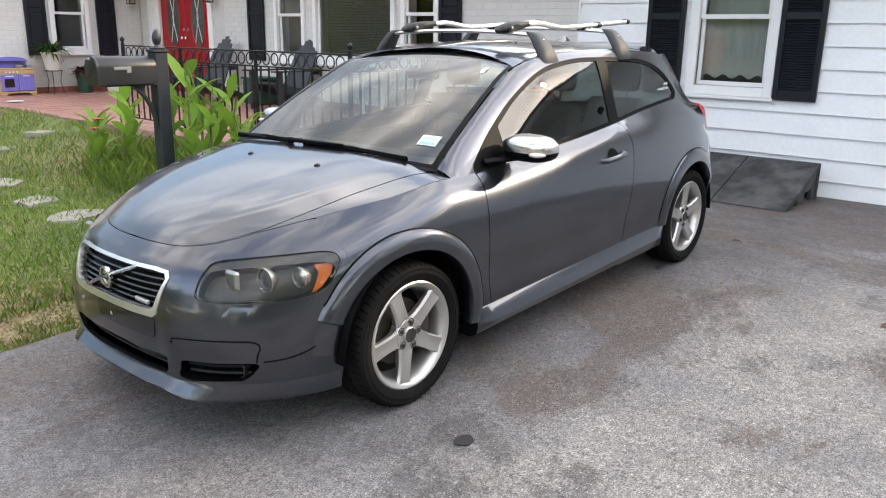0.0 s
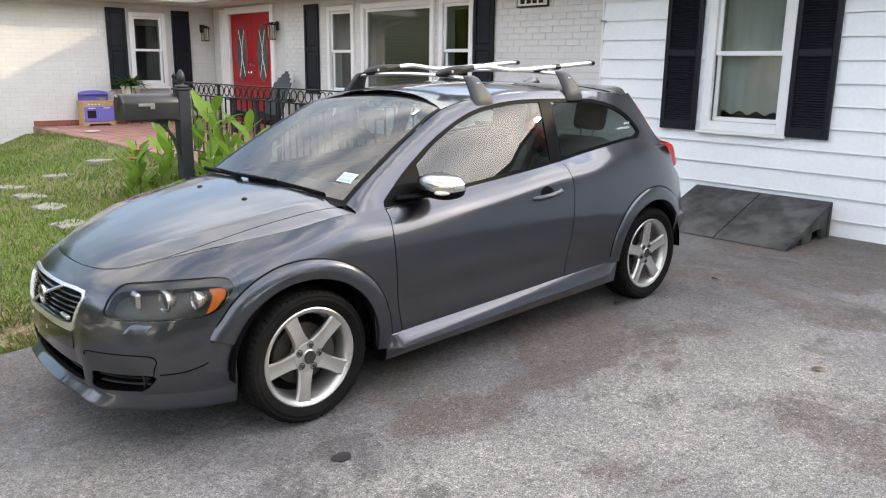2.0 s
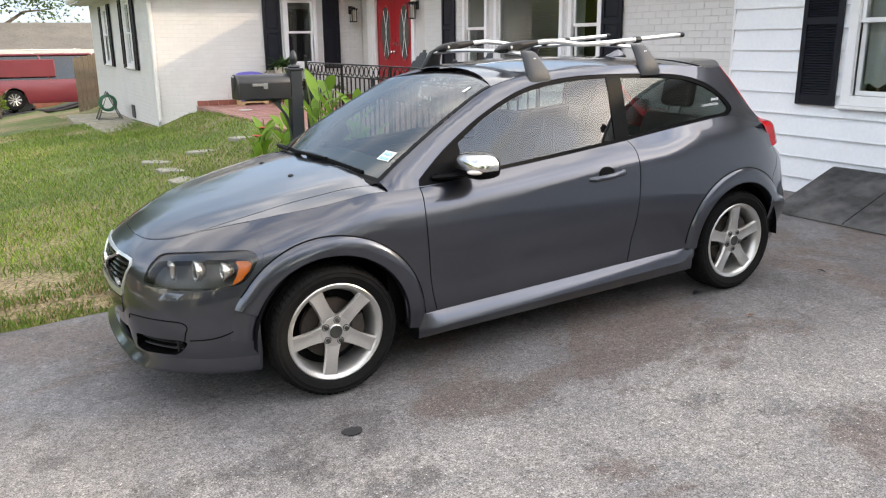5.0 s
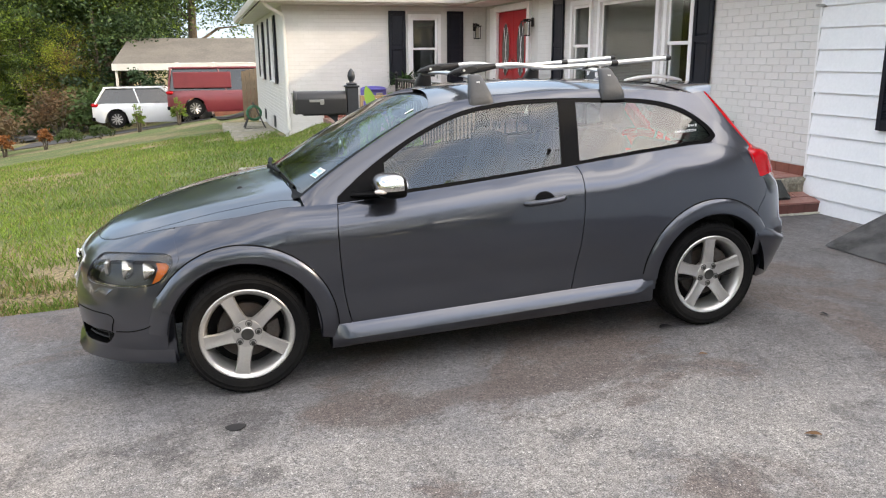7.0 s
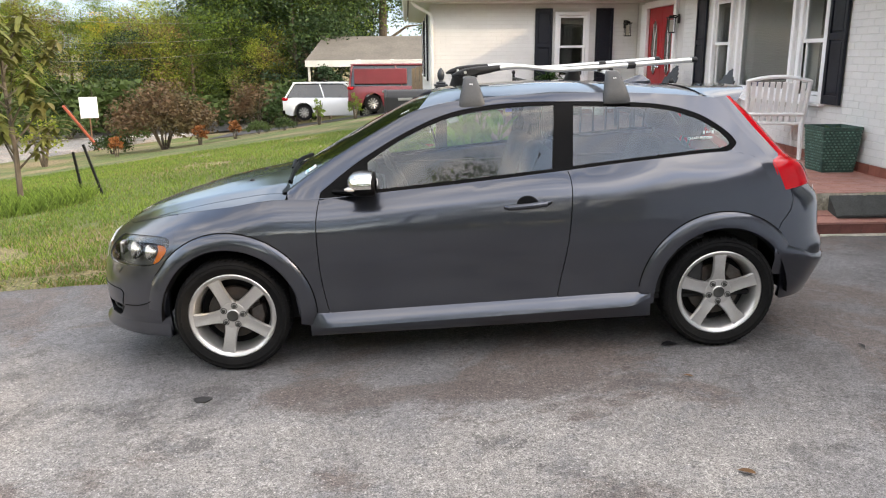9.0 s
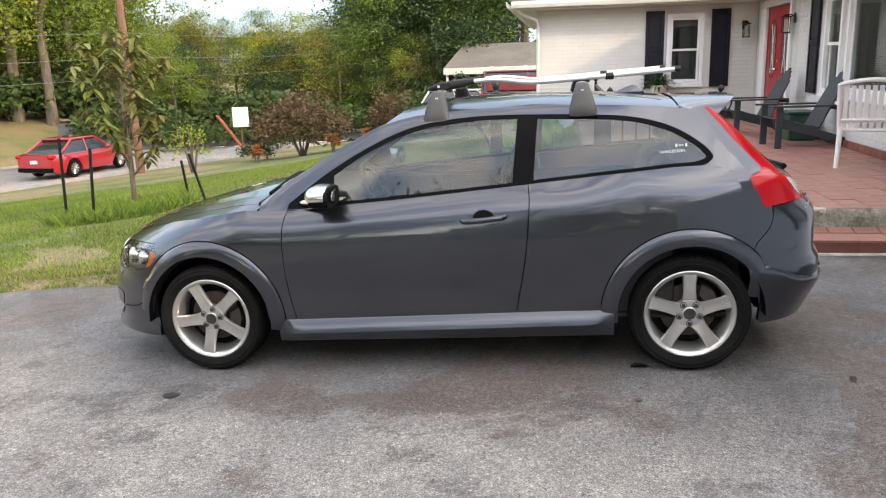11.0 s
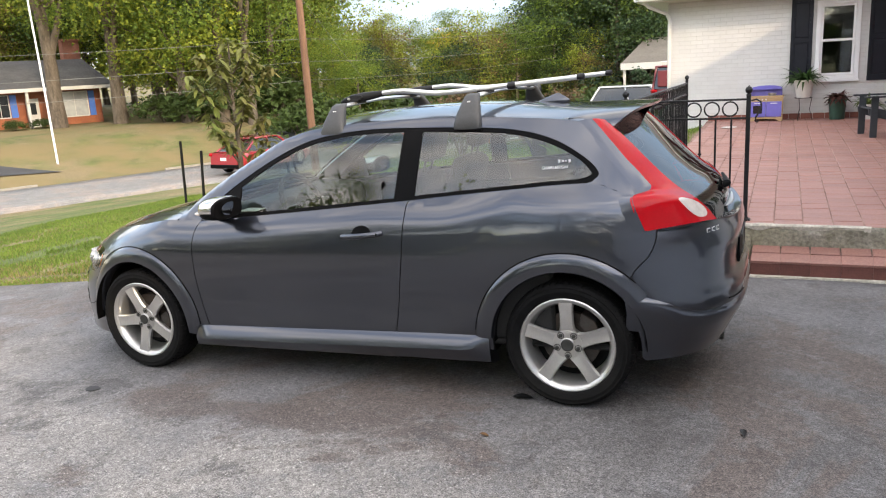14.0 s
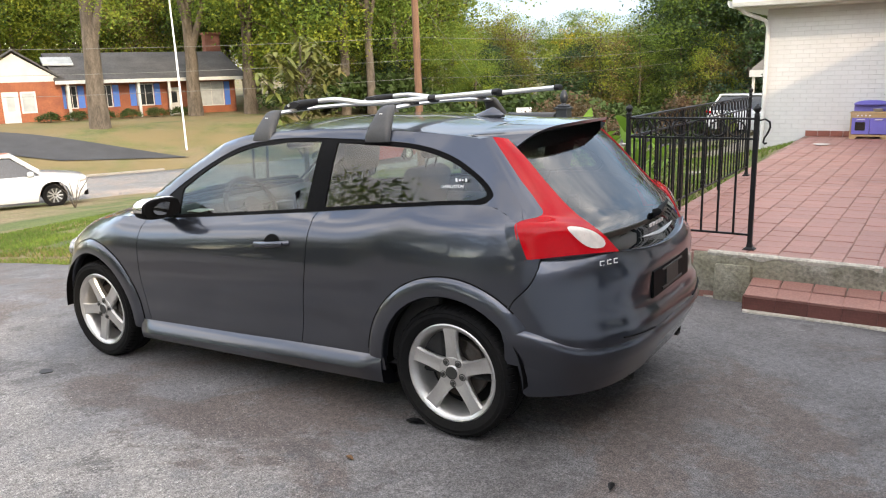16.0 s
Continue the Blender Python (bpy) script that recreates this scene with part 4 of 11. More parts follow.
def dense(line, step, closed=True):
    out = []
    n = len(line)
    for i in range(n if closed else n - 1):
        p, q = Vector(line[i]), Vector(line[(i + 1) % n])
        k = max(1, int(math.ceil((q - p).length / step)))
        out += [tuple(p + (q - p) * (j / k)) for j in range(k)]
    if not closed:
        out.append(tuple(line[-1]))
    return out


def smooth_line(line, k=6, closed=False):
    """A Catmull-Rom line through flat points."""
    pts = [Vector(p) for p in line]
    n = len(pts)
    out = []
    for i in range(n if closed else n - 1):
        p0 = pts[(i - 1) % n] if closed or i > 0 else pts[0] * 2 - pts[1]
        p1, p2 = pts[i], pts[(i + 1) % n]
        p3 = pts[(i + 2) % n] if closed or i + 2 < n else pts[-1] * 2 - pts[-2]
        for j in range(k):
            t = j / k
            out.append(tuple(0.5 * ((2 * p1) + (p2 - p0) * t + (2 * p0 - 5 * p1 + 4 * p2 - p3) * t * t + (3 * p1 - p0 - 3 * p2 + p3) * t ** 3)))
    if not closed:
        out.append(tuple(pts[-1]))
    return out


def inside(poly, u, v):
    hit = False
    n = len(poly)
    for i in range(n):
        (x0, y0), (x1, y1) = poly[i], poly[(i + 1) % n]
        if (y0 > v) != (y1 > v) and u < (x1 - x0) * (v - y0) / (y1 - y0) + x0:
            hit = not hit
    return hit


def near(poly, u, v, d):
    p = Vector((u, v))
    for i in range(len(poly)):
        a, b = Vector(poly[i]), Vector(poly[(i + 1) % len(poly)])
        e = b - a
        t = clamp((p - a).dot(e) / max(e.length_squared, 1e-12))
        if (a + e * t - p).length < d:
            return True
    return False


def skin(name, outline, mat, parent, f, holes=(), step=0.035, offset=0.0, label="", mirror=False, inner=0.0, even=0, flow=None):
    """A panel cut from the surface f(a, b): outline and holes in (a, b); inner: depth of the rim turned inwards; even: how often the normals behind the doors are evened out; flow(p): a normal and its share, to run on smoothly into the next panel."""
    outer = dense(outline, step)
    rings = [outer] + [dense(h, step) for h in holes]
    pts, edges = [], []
    for r in rings:
        k = len(pts)
        pts += [Vector(p) for p in r]
        edges += [(k + i, k + (i + 1) % len(r)) for i in range(len(r))]
    us, vs = [p[0] for p in outer], [p[1] for p in outer]
    u = min(us) + step * 0.5
    while u < max(us):
        v = min(vs) + step * 0.5
        while v < max(vs):
            if inside(outer, u, v) and not any(inside(h, u, v) for h in rings[1:]) and not any(near(r, u, v, step * 0.55) for r in rings):
                pts.append(Vector((u, v)))
            v += step
        u += step
    res = delaunay_2d_cdt(pts, edges, [], 0, 1e-6)
    flat, tris = res[0], res[2]
    verts, norms = [], []
    for p in flat:
        w = f(p[0], p[1])
        nn = body_normal(f, p[0], p[1])
        verts.append(w + nn * offset)
        norms.append(nn)
    faces = []
    for t in tris:
        c = [sum(flat[i][k] for i in t) / len(t) for k in (0, 1)]
        if inside(outer, *c) and not any(inside(h, *c) for h in rings[1:]):
            g = (verts[t[1]] - verts[t[0]]).cross(verts[t[2]] - verts[t[0]])
            faces.append(tuple(t) if g.dot(norms[t[0]]) > 0 else tuple(reversed(t)))
    if even:
        ring = collections.defaultdict(set)
        for t in faces:
            for i in t:
                ring[i].update(j for j in t if j != i)
        for _ in range(even):
            norms = [(n + sum((norms[j] for j in ring[i]), Vector())).normalized() if verts[i].x > 1.0 and verts[i].z > 0.60 and ring[i] else n for i, n in enumerate(norms)]
    if flow:
        for i, p in enumerate(verts):
            other, share_n = flow(p)
            norms[i] = (norms[i] * (1 - share_n) + other * share_n).normalized()
    if inner > 0:
        count = {}
        for t in faces:
            for i in range(len(t)):
                e = (t[i], t[(i + 1) % len(t)])
                count[e] = 1
        rim = [e for e in count if (e[1], e[0]) not in count]
        dup = {}
        for e in rim:
            for i in e:
                if i not in dup:
                    dup[i] = (len(verts), len(verts) + 1)
                    verts += [verts[i].copy(), verts[i] - norms[i] * inner]
                    norms += [norms[i], norms[i]]
        k0 = len(faces)
        for a, b in rim:
            faces.append((dup[b][0], dup[a][0], dup[a][1], dup[b][1]))
        # the rim's own normals lie across the panel's
        for a, b in rim:
            d = (verts[b] - verts[a]).cross(norms[a])
            for i in (a, b):
                norms[dup[i][0]] = norms[dup[i][1]] = d.normalized() if d.length > 0 else norms[i]
    me = bpy.data.meshes.new(name)
    if mirror:
        verts = [Vector((p.x, -p.y, p.z)) for p in verts]
        norms = [Vector((p.x, -p.y, p.z)) for p in norms]
        faces = [tuple(reversed(t)) for t in faces]
    me.from_pydata([tuple(p) for p in verts], [], faces)
    me.materials.append(mat)
    me.polygons.foreach_set("use_smooth", [True] * len(me.polygons))
    me.normals_split_custom_set_from_vertices([tuple(p) for p in norms])
    ob = new(name, me)
    ob.parent = parent
    if label:
        ob["label"] = label
    return ob


def on_side(line):
    """(x, z) of the left side to (sg, z)."""
    return [(sigma_x(x, z), z) for x, z in line]


def arc(cx, cz, r, a0, a1, n):
    return [(cx + r * math.cos(radians(a0 + (a1 - a0) * i / n)), cz + r * math.sin(radians(a0 + (a1 - a0) * i / n))) for i in range(n + 1)]


def top_edge(x0, x1, n=14, gap=0.0):
    return [(x0 + (x1 - x0) * i / n, belt_z(x0 + (x1 - x0) * i / n) - gap) for i in range(n + 1)]


G = 0.0025       # half a shut line
SILL_F, SILL_R = (-0.80, 0.295), (0.83, 0.345)
DOOR_F = smooth_line([(-0.822, 0.908), (-0.838, 0.80), (-0.838, 0.66), (-0.830, 0.50), (-0.812, 0.375), (-0.795, 0.297)], 4)
DOOR_R = smooth_line([(0.505, 1.000), (0.512, 0.93), (0.500, 0.76), (0.478, 0.60), (0.448, 0.45), (0.425, 0.337)], 4)
# lamps and shut lines on the front, as (x, z) or, near the middle, (y, z)
HEAD = [(sigma_y(y, z), z) for y, z in ((0.474, 0.592), (0.467, 0.640), (0.466, 0.684), (0.480, 0.711), (0.572, 0.724), (0.670, 0.733), (0.739, 0.736))]
HEAD += [(sigma_x(x, z), z) for x, z in ((-1.636, 0.725), (-1.630, 0.698), (-1.648, 0.665), (-1.683, 0.618), (-1.746, 0.588))]
HEAD += [(sigma_y(y, z), z) for y, z in ((0.728, 0.577), (0.637, 0.573), (0.528, 0.576))]
HEAD = smooth_line(HEAD, 4, closed=True)
BUMP_R = [(1.735, 0.862), (1.728, 0.80), (1.700, 0.74), (1.645, 0.685), (1.585, 0.565)]
arch_front = arc(AXLE_F, HUB_Z, ARCH_R, 155, 20, 26)
arch_rear = arc(AXLE_R, HUB_Z, ARCH_R, 178, 42, 26)

# bonnet edge at the nose: sg of the corner where the fender's line begins
def edge_z(sg):
    z = 0.73
    for _ in range(8):
        z = belt_z(body_point(sg, z).x)
    return z


TOP_N = [(sg, edge_z(sg) - 0.001) for sg in np.linspace(0.0, sigma_x(-1.64, 0.82), 24)]


def front_sg(y, z):
    return math.copysign(sigma_y(abs(y), z), y)


GRILLE = [(front_sg(y, z), z) for y, z in dense([(-0.335, 0.668), (-0.27, 0.674), (0.27, 0.674), (0.335, 0.668), (0.352, 0.648), (0.320, 0.516), (0.297, 0.502), (-0.297, 0.502), (-0.320, 0.516), (-0.352, 0.648)], 0.05)]
INTAKE = [(front_sg(y, z), z) for y, z in dense([(-0.365, 0.352), (0.365, 0.352), (0.350, 0.288), (0.315, 0.270), (-0.315, 0.270), (-0.350, 0.288)], 0.05)]


def fog_line(m):
    return [(m * sigma_y(y, z), z) for y, z in smooth_line([(0.44, 0.352), (0.56, 0.353), (0.672, 0.350), (0.667, 0.315), (0.637, 0.284), (0.59, 0.270), (0.50, 0.264), (0.415, 0.278), (0.425, 0.32)], 3, closed=True)]


def chin_z(y):
    """Lower edge of the chin: higher in the middle than under the corners."""
    return 0.222 - 0.030 * ease((y - 0.34) / 0.14)


# -- the nose: the seam runs past the headlamp, so the front skin ends at the lamp's outer rim
def make_front():
    x_end = -1.655
    low = [(sg, chin_z(abs(body_point(sg, 0.22).y)) + 0.006) for sg in np.linspace(0, sigma_x(x_end, 0.205), 24)]
    up = on_side([(x_end, 0.205), (x_end, 0.30), (x_end, 0.40), (-1.651, 0.470)])
    top = list(reversed(TOP_N))
    # the lamp's upper part is cut out along the top of HEAD by a hole; close the outer side with a strip behind its tip
    tip = on_side([(-1.62, 0.66), (-1.60, 0.72), (-1.612, belt_z(-1.612) - 0.003)])
    half = low + up[1:] + on_side([(-1.652, 0.50), (-1.648, 0.58)]) + tip + [t for t in top if t[0] < sigma_x(-1.63, 0.82)]
    left = [(-a, b) for a, b in reversed(half)]
    outline = half[:-1] + left[1:-1] if abs(half[-1][0]) < 1e-6 else half + left
    holes = [HEAD, [(-a, b) for a, b in reversed(HEAD)], GRILLE, INTAKE, fog_line(1), list(reversed(fog_line(-1)))]
    return outline, holes


fo, fh = make_front()
front = skin("front_bumper", fo, M_PAINT, CAR, body_point, fh, 0.035, inner=0.02)

# how the flank behind the doors faces: it rolls up to the windows and round to the tail
rear_rise = curve1([(0.45, 0.0), (0.70, 2.0), (0.86, 5.0), (0.93, 11.0), (0.985, 21.0), (1.03, 33.0), (1.08, 36.0)])
rear_turn = curve1([(0.8, 0.5), (1.3, 5.0), (1.55, 13.0), (1.75, 26.0)])


def flank(p):
    a, e = radians(rear_turn(p.x)), radians(rear_rise(p.z - 0.06 * ease((1.3 - p.x) / 0.8) + 0.03))
    return Vector((math.sin(a) * math.cos(e), -math.cos(a) * math.cos(e), math.sin(e)))


FEND_TOP = top_edge(-1.63, -0.822, 14)
for mir in (False, True):
    # fender
    fend = [(-1.6115, belt_z(-1.6115))] + [(x, z) for x, z in FEND_TOP if x > -1.60] + [(x - G, z) for x, z in DOOR_F[1:]] + [(-0.80, 0.26), (-0.90, 0.235), (-0.955, 0.26)]
    fend += list(reversed([(x, z) for x, z in arch_front]))
    fend += [(-1.651, 0.50), (-1.647, 0.58), (-1.619, 0.66), (-1.599, 0.72)]
    skin("fender", on_side(fend), M_PAINT, CAR, body_point, (), 0.035, inner=0.02, mirror=mir)
    # door
    door_line = [(x + G, z) for x, z in DOOR_F]
    door_line += [(-0.795 + (0.425 + 0.795) * i / 12, 0.298 + (0.339 - 0.298) * i / 12) for i in range(1, 12)]
    door_line += [(x - G, z) for x, z in reversed(DOOR_R)]
    door_line += [(x, z) for x, z in reversed(top_edge(-0.822 + G, 0.505 - G, 18)[1:-1])]
    door = skin("door", on_side(door_line), M_PAINT, CAR, body_point, (), 0.035, inner=0.02, mirror=mir)
    # quarter panel
    q_line = [(x + G, z) for x, z in DOOR_R] + [(0.60, 0.30), (0.86, 0.27), (0.955, 0.27)]
    q_line += arch_rear
    q_line += [(x, z) for x, z in reversed(BUMP_R)]
    q_line += list(reversed(top_edge(0.505 + G, 1.73, 22)[1:-1]))
    skin("quarter_panel", on_side(q_line), M_PAINT, CAR, body_point, (), 0.035, inner=0.02, mirror=mir, even=45, flow=lambda p: (flank(p), 0.9 * ease((p.x - 0.65) / 0.5) * ease((p.z - 0.60) / 0.10)))

# rear bumper and tail, from arch to arch
TAIL = 2 * L_F + L_S
tail_half = on_side([(1.60, 0.545), (1.655, 0.40), (1.665, 0.26)])
tail_half += [(sg, 0.245) for sg in np.linspace(sigma_x(1.68, 0.245), TAIL, 14)]
tail_up = on_side([(1.588, 0.562), (1.648, 0.680), (1.703, 0.735), (1.731, 0.798), (1.740, 0.857)])
tail_top = [(sg, belt_z(body_point(sg, 0.84).x)) for sg in np.linspace(sigma_x(1.76, 0.85), TAIL, 16)]
half = list(reversed(tail_half)) + tail_up + tail_top
mirror_half = [(2 * TAIL - a, b) for a, b in reversed(half)]
t_out = half[:-1] + mirror_half[:-1]
skin("rear_bumper", t_out, M_PAINT, CAR, body_point, (), 0.035, inner=0.02, even=4)


# -- greenhouse sides
roof_z = curve1([(-1.00, 0.944), (-0.88, 1.024), (-0.70, 1.132), (-0.50, 1.240), (-0.28, 1.341), (-0.10, 1.378), (0.15, 1.396), (0.45, 1.402), (0.80, 1.392), (1.10, 1.371), (1.30, 1.350), (1.372, 1.338), (1.47, 1.218),
                 (1.565, 1.100), (1.605, 1.045), (1.645, 0.995), (1.69, 0.930), (1.735, 0.858)])
roof_y = curve1([(-1.00, 0.715), (-0.70, 0.660), (-0.28, 0.592), (0.20, 0.580), (0.80, 0.572), (1.20, 0.562), (1.372, 0.562), (1.47, 0.590), (1.565, 0.625), (1.605, 0.660), (1.645, 0.735), (1.69, 0.765), (1.735, 0.775)])


def glass_side(x, z):
    """The left greenhouse side over (x, z)."""
    zb, zt = belt_z(x), roof_z(x)
    v = clamp((z - zb) / max(zt - zb, 0.004), -0.25, 1.012)
    y0 = abs(body_point(sigma_x(x, zb), zb).y)
    h = 0.74 * v + 0.26 * (1 - math.sqrt(max(0.0, 1 - (0.985 * v) ** 5)))
    return Vector((x, -(y0 + (roof_y(x) - y0) * h), z))


def along(f, x0, x1, n, dz=0.0):
    return [(x0 + (x1 - x0) * i / n, f(x0 + (x1 - x0) * i / n) + dz) for i in range(n + 1)]


OPEN_TOP = smooth_line([(-0.815, 0.945), (-0.62, 1.085), (-0.36, 1.228), (-0.10, 1.325), (0.20, 1.361), (0.55, 1.357), (0.98, 1.330), (1.22, 1.275), (1.38, 1.185), (1.458, 1.105), (1.43, 1.064)], 5)
OPENING = [(-0.822, belt_z(-0.822) + 0.004)] + OPEN_TOP + [(x, z) for x, z in reversed(along(belt_z, -0.80, 1.40, 24, 0.003))]
PANE_D = smooth_line([(-0.560, 1.090), (-0.36, 1.206), (-0.10, 1.304), (0.20, 1.342), (0.455, 1.344)], 5) + [(0.422, 1.016)] + list(reversed(along(belt_z, -0.560, 0.40, 10, 0.022)))
PANE_Q = [(0.560, 1.336)] + smooth_line([(0.575, 1.337), (0.98, 1.309), (1.20, 1.256), (1.35, 1.178), (1.422, 1.108), (1.405, 1.086)], 5) + list(reversed(along(belt_z, 0.535, 1.36, 10, 0.022)))
for mir in (False, True):
    gl = along(belt_z, -0.985, 1.73, 44)
    shell = gl + list(reversed(along(roof_z, -0.995, 1.73, 66)))
    skin("roof_rail", shell, M_PAINT, CAR, glass_side, [OPENING], 0.03, mirror=mir, inner=0.015, even=60, flow=lambda p: (flank(p), 0.9 * ease((p.x - 1.40) / 0.10) * ease((1.25 - p.z) / 0.12)), label="body-coloured pillar and roof rail frame")
    trim = skin("window_trim", OPENING, M_SATINBLACK, CAR, glass_side, [PANE_D, PANE_Q], 0.03, offset=-0.004, mirror=mir, inner=0.012, label="black window surround and pillar cover")
    g1 = skin("side_window", PANE_D, M_CARGLASS, CAR, glass_side, (), 0.04, offset=-0.008, mirror=mir, label="tinted door glass")
    g2 = skin("side_window", PANE_Q, M_CARGLASS, CAR, glass_side, (), 0.04, offset=-0.008, mirror=mir, flow=lambda p: (Vector((0.09, -0.92, 0.38)), 0.65), label="tinted rear quarter glass")
    for g in (g1, g2):
        g.visible_shadow = False
    if not mir:
        WIN_LEFT = g2


def sheet(name, f, nu, nv, mat, parent=CAR, label="", flip=False, u0=-1.0, u1=1.0, v0=0.0, v1=1.0, rim=0.0, lift=0.0, lean=None):
    """A smooth patch f(u, v) with true normals; lean(u, v): a normal and its share, to run on from the next panel."""
    verts, norms, faces = [], [], []
    e = 0.004

    def nrm(u, v):
        ua, ub, va, vb = max(u - e, -1), min(u + e, 1), max(v - e, 0), min(v + e, 1)
        n = (f(ub, v) - f(ua, v)).cross(f(u, vb) - f(u, va))
        n = n.normalized() if n.length > 1e-12 else Vector((0, 0, 1))
        return n if flip else -n
    for j in range(nv + 1):
        for i in range(nu + 1):
            u, v = u0 + (u1 - u0) * i / nu, v0 + (v1 - v0) * j / nv
            n = nrm(u, v)
            verts.append(f(u, v) + n * lift)
            if lean:
                other, share_n = lean((u - u0) / (u1 - u0) * 2 - 1, v)
                n = (n * (1 - share_n) + other * share_n).normalized()
            norms.append(n)
    for j in range(nv):
        for i in range(nu):
            p = j * (nu + 1) + i
            q = (p, p + 1, p + nu + 2, p + nu + 1)
            faces.append(q if flip else tuple(reversed(q)))
    if rim > 0:
        ring = [j * (nu + 1) for j in range(nv + 1)] + [nv * (nu + 1) + i for i in range(1, nu + 1)] + [j * (nu + 1) + nu for j in range(nv - 1, -1, -1)] + list(range(nu - 1, 0, -1))
        base = len(verts)
        for i in ring:
            verts += [verts[i].copy(), verts[i] - norms[i] * rim]
            norms += [norms[i], norms[i]]
        for k in range(len(ring)):
            a, b = base + 2 * k, base + 2 * ((k + 1) % len(ring))
            faces.append((a, b, b + 1, a + 1))
    me = bpy.data.meshes.new(name)
    me.from_pydata([tuple(p) for p in verts], [], faces)
    me.materials.append(mat)
    me.polygons.foreach_set("use_smooth", [True] * len(me.polygons))
    me.normals_split_custom_set_from_vertices([tuple(p) for p in norms])
    ob = new(name, me)
    ob.parent = parent
    if label:
        ob["label"] = label
    return ob


# bonnet
bonnet_mid = curve1([(-2.07, 0.716), (-1.98, 0.772), (-1.85, 0.822), (-1.6, 0.886), (-1.3, 0.944), (-1.05, 0.978), (-0.95, 0.985)])


def bonnet_edge(v):
    """The edge that the bonnet shares with the wings: v from the nose to the screen."""
    a = v * (sigma_x(-1.0, 0.92))
    z = 0.73
    for _ in range(6):
        z = belt_z(body_point(a, z).x)
    return body_point(a, z)


def bonnet(u, v):
    e = bonnet_edge(max(v, 0.012))
    m = bonnet_mid(e.x)
    w = abs(u)
    ridge = 0.012 * math.exp(-((w - 0.70) / 0.10) ** 2) * ease((e.x + 2.0) / 0.35)
    z = e.z + (m - e.z) * (1 - w ** 2.6) + ridge * (1 - w)
    return Vector((e.x, e.y * -u, z + 0.001))


lid_y = curve1([(-2.10, 0.40), (-1.951, 0.411), (-1.898, 0.446), (-1.767, 0.522), (-1.569, 0.589), (-1.355, 0.625), (-1.189, 0.658), (-1.0, 0.705)])
V_LEAD = 0.014


def seam_u(v):
    e = bonnet_edge(v)
    return min(0.985, lid_y(e.x) / max(abs(e.y), 0.01))


def bonnet_lid(u, v):
    vv = V_LEAD + (1 - V_LEAD) * v
    return bonnet(u * (seam_u(vv) - 0.004), vv)


def wing_top(s):
    def f(u, v):
        vv = V_LEAD + (1 - V_LEAD) * v
        a = seam_u(vv) + 0.004
        t = a + (1 - a) * (u + 1) / 2 if s > 0 else -1 + (1 - a) * (u + 1) / 2
        return bonnet(t, vv)
    return f


sheet("bonnet", bonnet_lid, 44, 56, M_PAINT, rim=0.015)
for s in (-1, 1):
    sheet("fender_top", wing_top(s), 8, 56, M_PAINT, rim=0.015)
sheet("bonnet_seal", lambda u, v: bonnet(u * 0.985, 0.010 + 0.990 * v) - Vector((0, 0, 0.014)), 40, 40, M_SATINBLACK)

# windscreen and roof
ws_mid_x = curve1([(0.0, -1.07), (0.36, -0.78), (0.77, -0.41), (1.0, -0.185)])
ws_mid_z = curve1([(0.0, 0.965), (0.36, 1.12), (0.77, 1.305), (1.0, 1.395)])


def screen(u, v):
    x = -1.00 + (-0.28 + 1.00) * v
    ze = roof_z(x)
    ye = roof_y(x)
    k = abs(u) ** 2.2
    return Vector((ws_mid_x(v) * (1 - k) + x * k, ye * u, ws_mid_z(v) * (1 - k) + ze * k))


def roof_patch(u, v):
    x0 = -0.185 * (1 - abs(u) ** 2.2) - 0.28 * abs(u) ** 2.2
    x = x0 + (1.37 - x0) * v
    ze, ye = roof_z(max(x, -0.28)), roof_y(x)
    crown = 0.054 * (1 - 0.25 * v)
    return Vector((x, ye * u, ze + crown * (1 - abs(u) ** 2.3)))


scr = sheet("windscreen", screen, 30, 24, M_SCREEN, label="raked windscreen glass", u0=-0.955, u1=0.955, v0=0.03, v1=0.965)
scr.visible_shadow = False
for u0, u1 in ((-1.0, -0.955), (0.955, 1.0)):
    sheet("screen_trim", screen, 3, 24, M_SATINBLACK, u0=u0, u1=u1, label="black windscreen edge")
sheet("screen_header", screen, 30, 3, M_GLOSSBLACK, u0=-0.955, u1=0.955, v0=0.965, v1=1.0, label="glossy black band over the windscreen")
sheet("screen_trim", screen, 30, 3, M_SATINBLACK, u0=-0.955, u1=0.955, v0=0.0, v1=0.03, label="black windscreen edge")
sheet("roof", roof_patch, 30, 40, M_PAINT)

# tail lamps and hatch
tl_out = [(1.372, 0.562, 1.338), (1.455, 0.586, 1.236), (1.540, 0.612, 1.132), (1.610, 0.640, 1.045), (1.643, 0.668, 1.006), (1.634, 0.742, 0.992), (1.650, 0.768, 0.945), (1.692, 0.777, 0.842)]
tl_in = [(1.465, 0.510, 1.335), (1.560, 0.522, 1.250), (1.652, 0.530, 1.153), (1.738, 0.530, 1.063), (1.808, 0.522, 1.000), (1.866, 0.512, 0.958), (1.910, 0.490, 0.915), (1.962, 0.450, 0.838)]


def line3(pts):
    t = np.linspace(0, 1, len(pts))
    fs = [curve1([(a, p[k]) for a, p in zip(t, pts)]) for k in range(3)]
    return lambda v: Vector([g(v) for g in fs])


tl_a, tl_b = line3([(x - 0.010, y + 0.008, z + 0.006) for x, y, z in tl_out]), line3(tl_in)


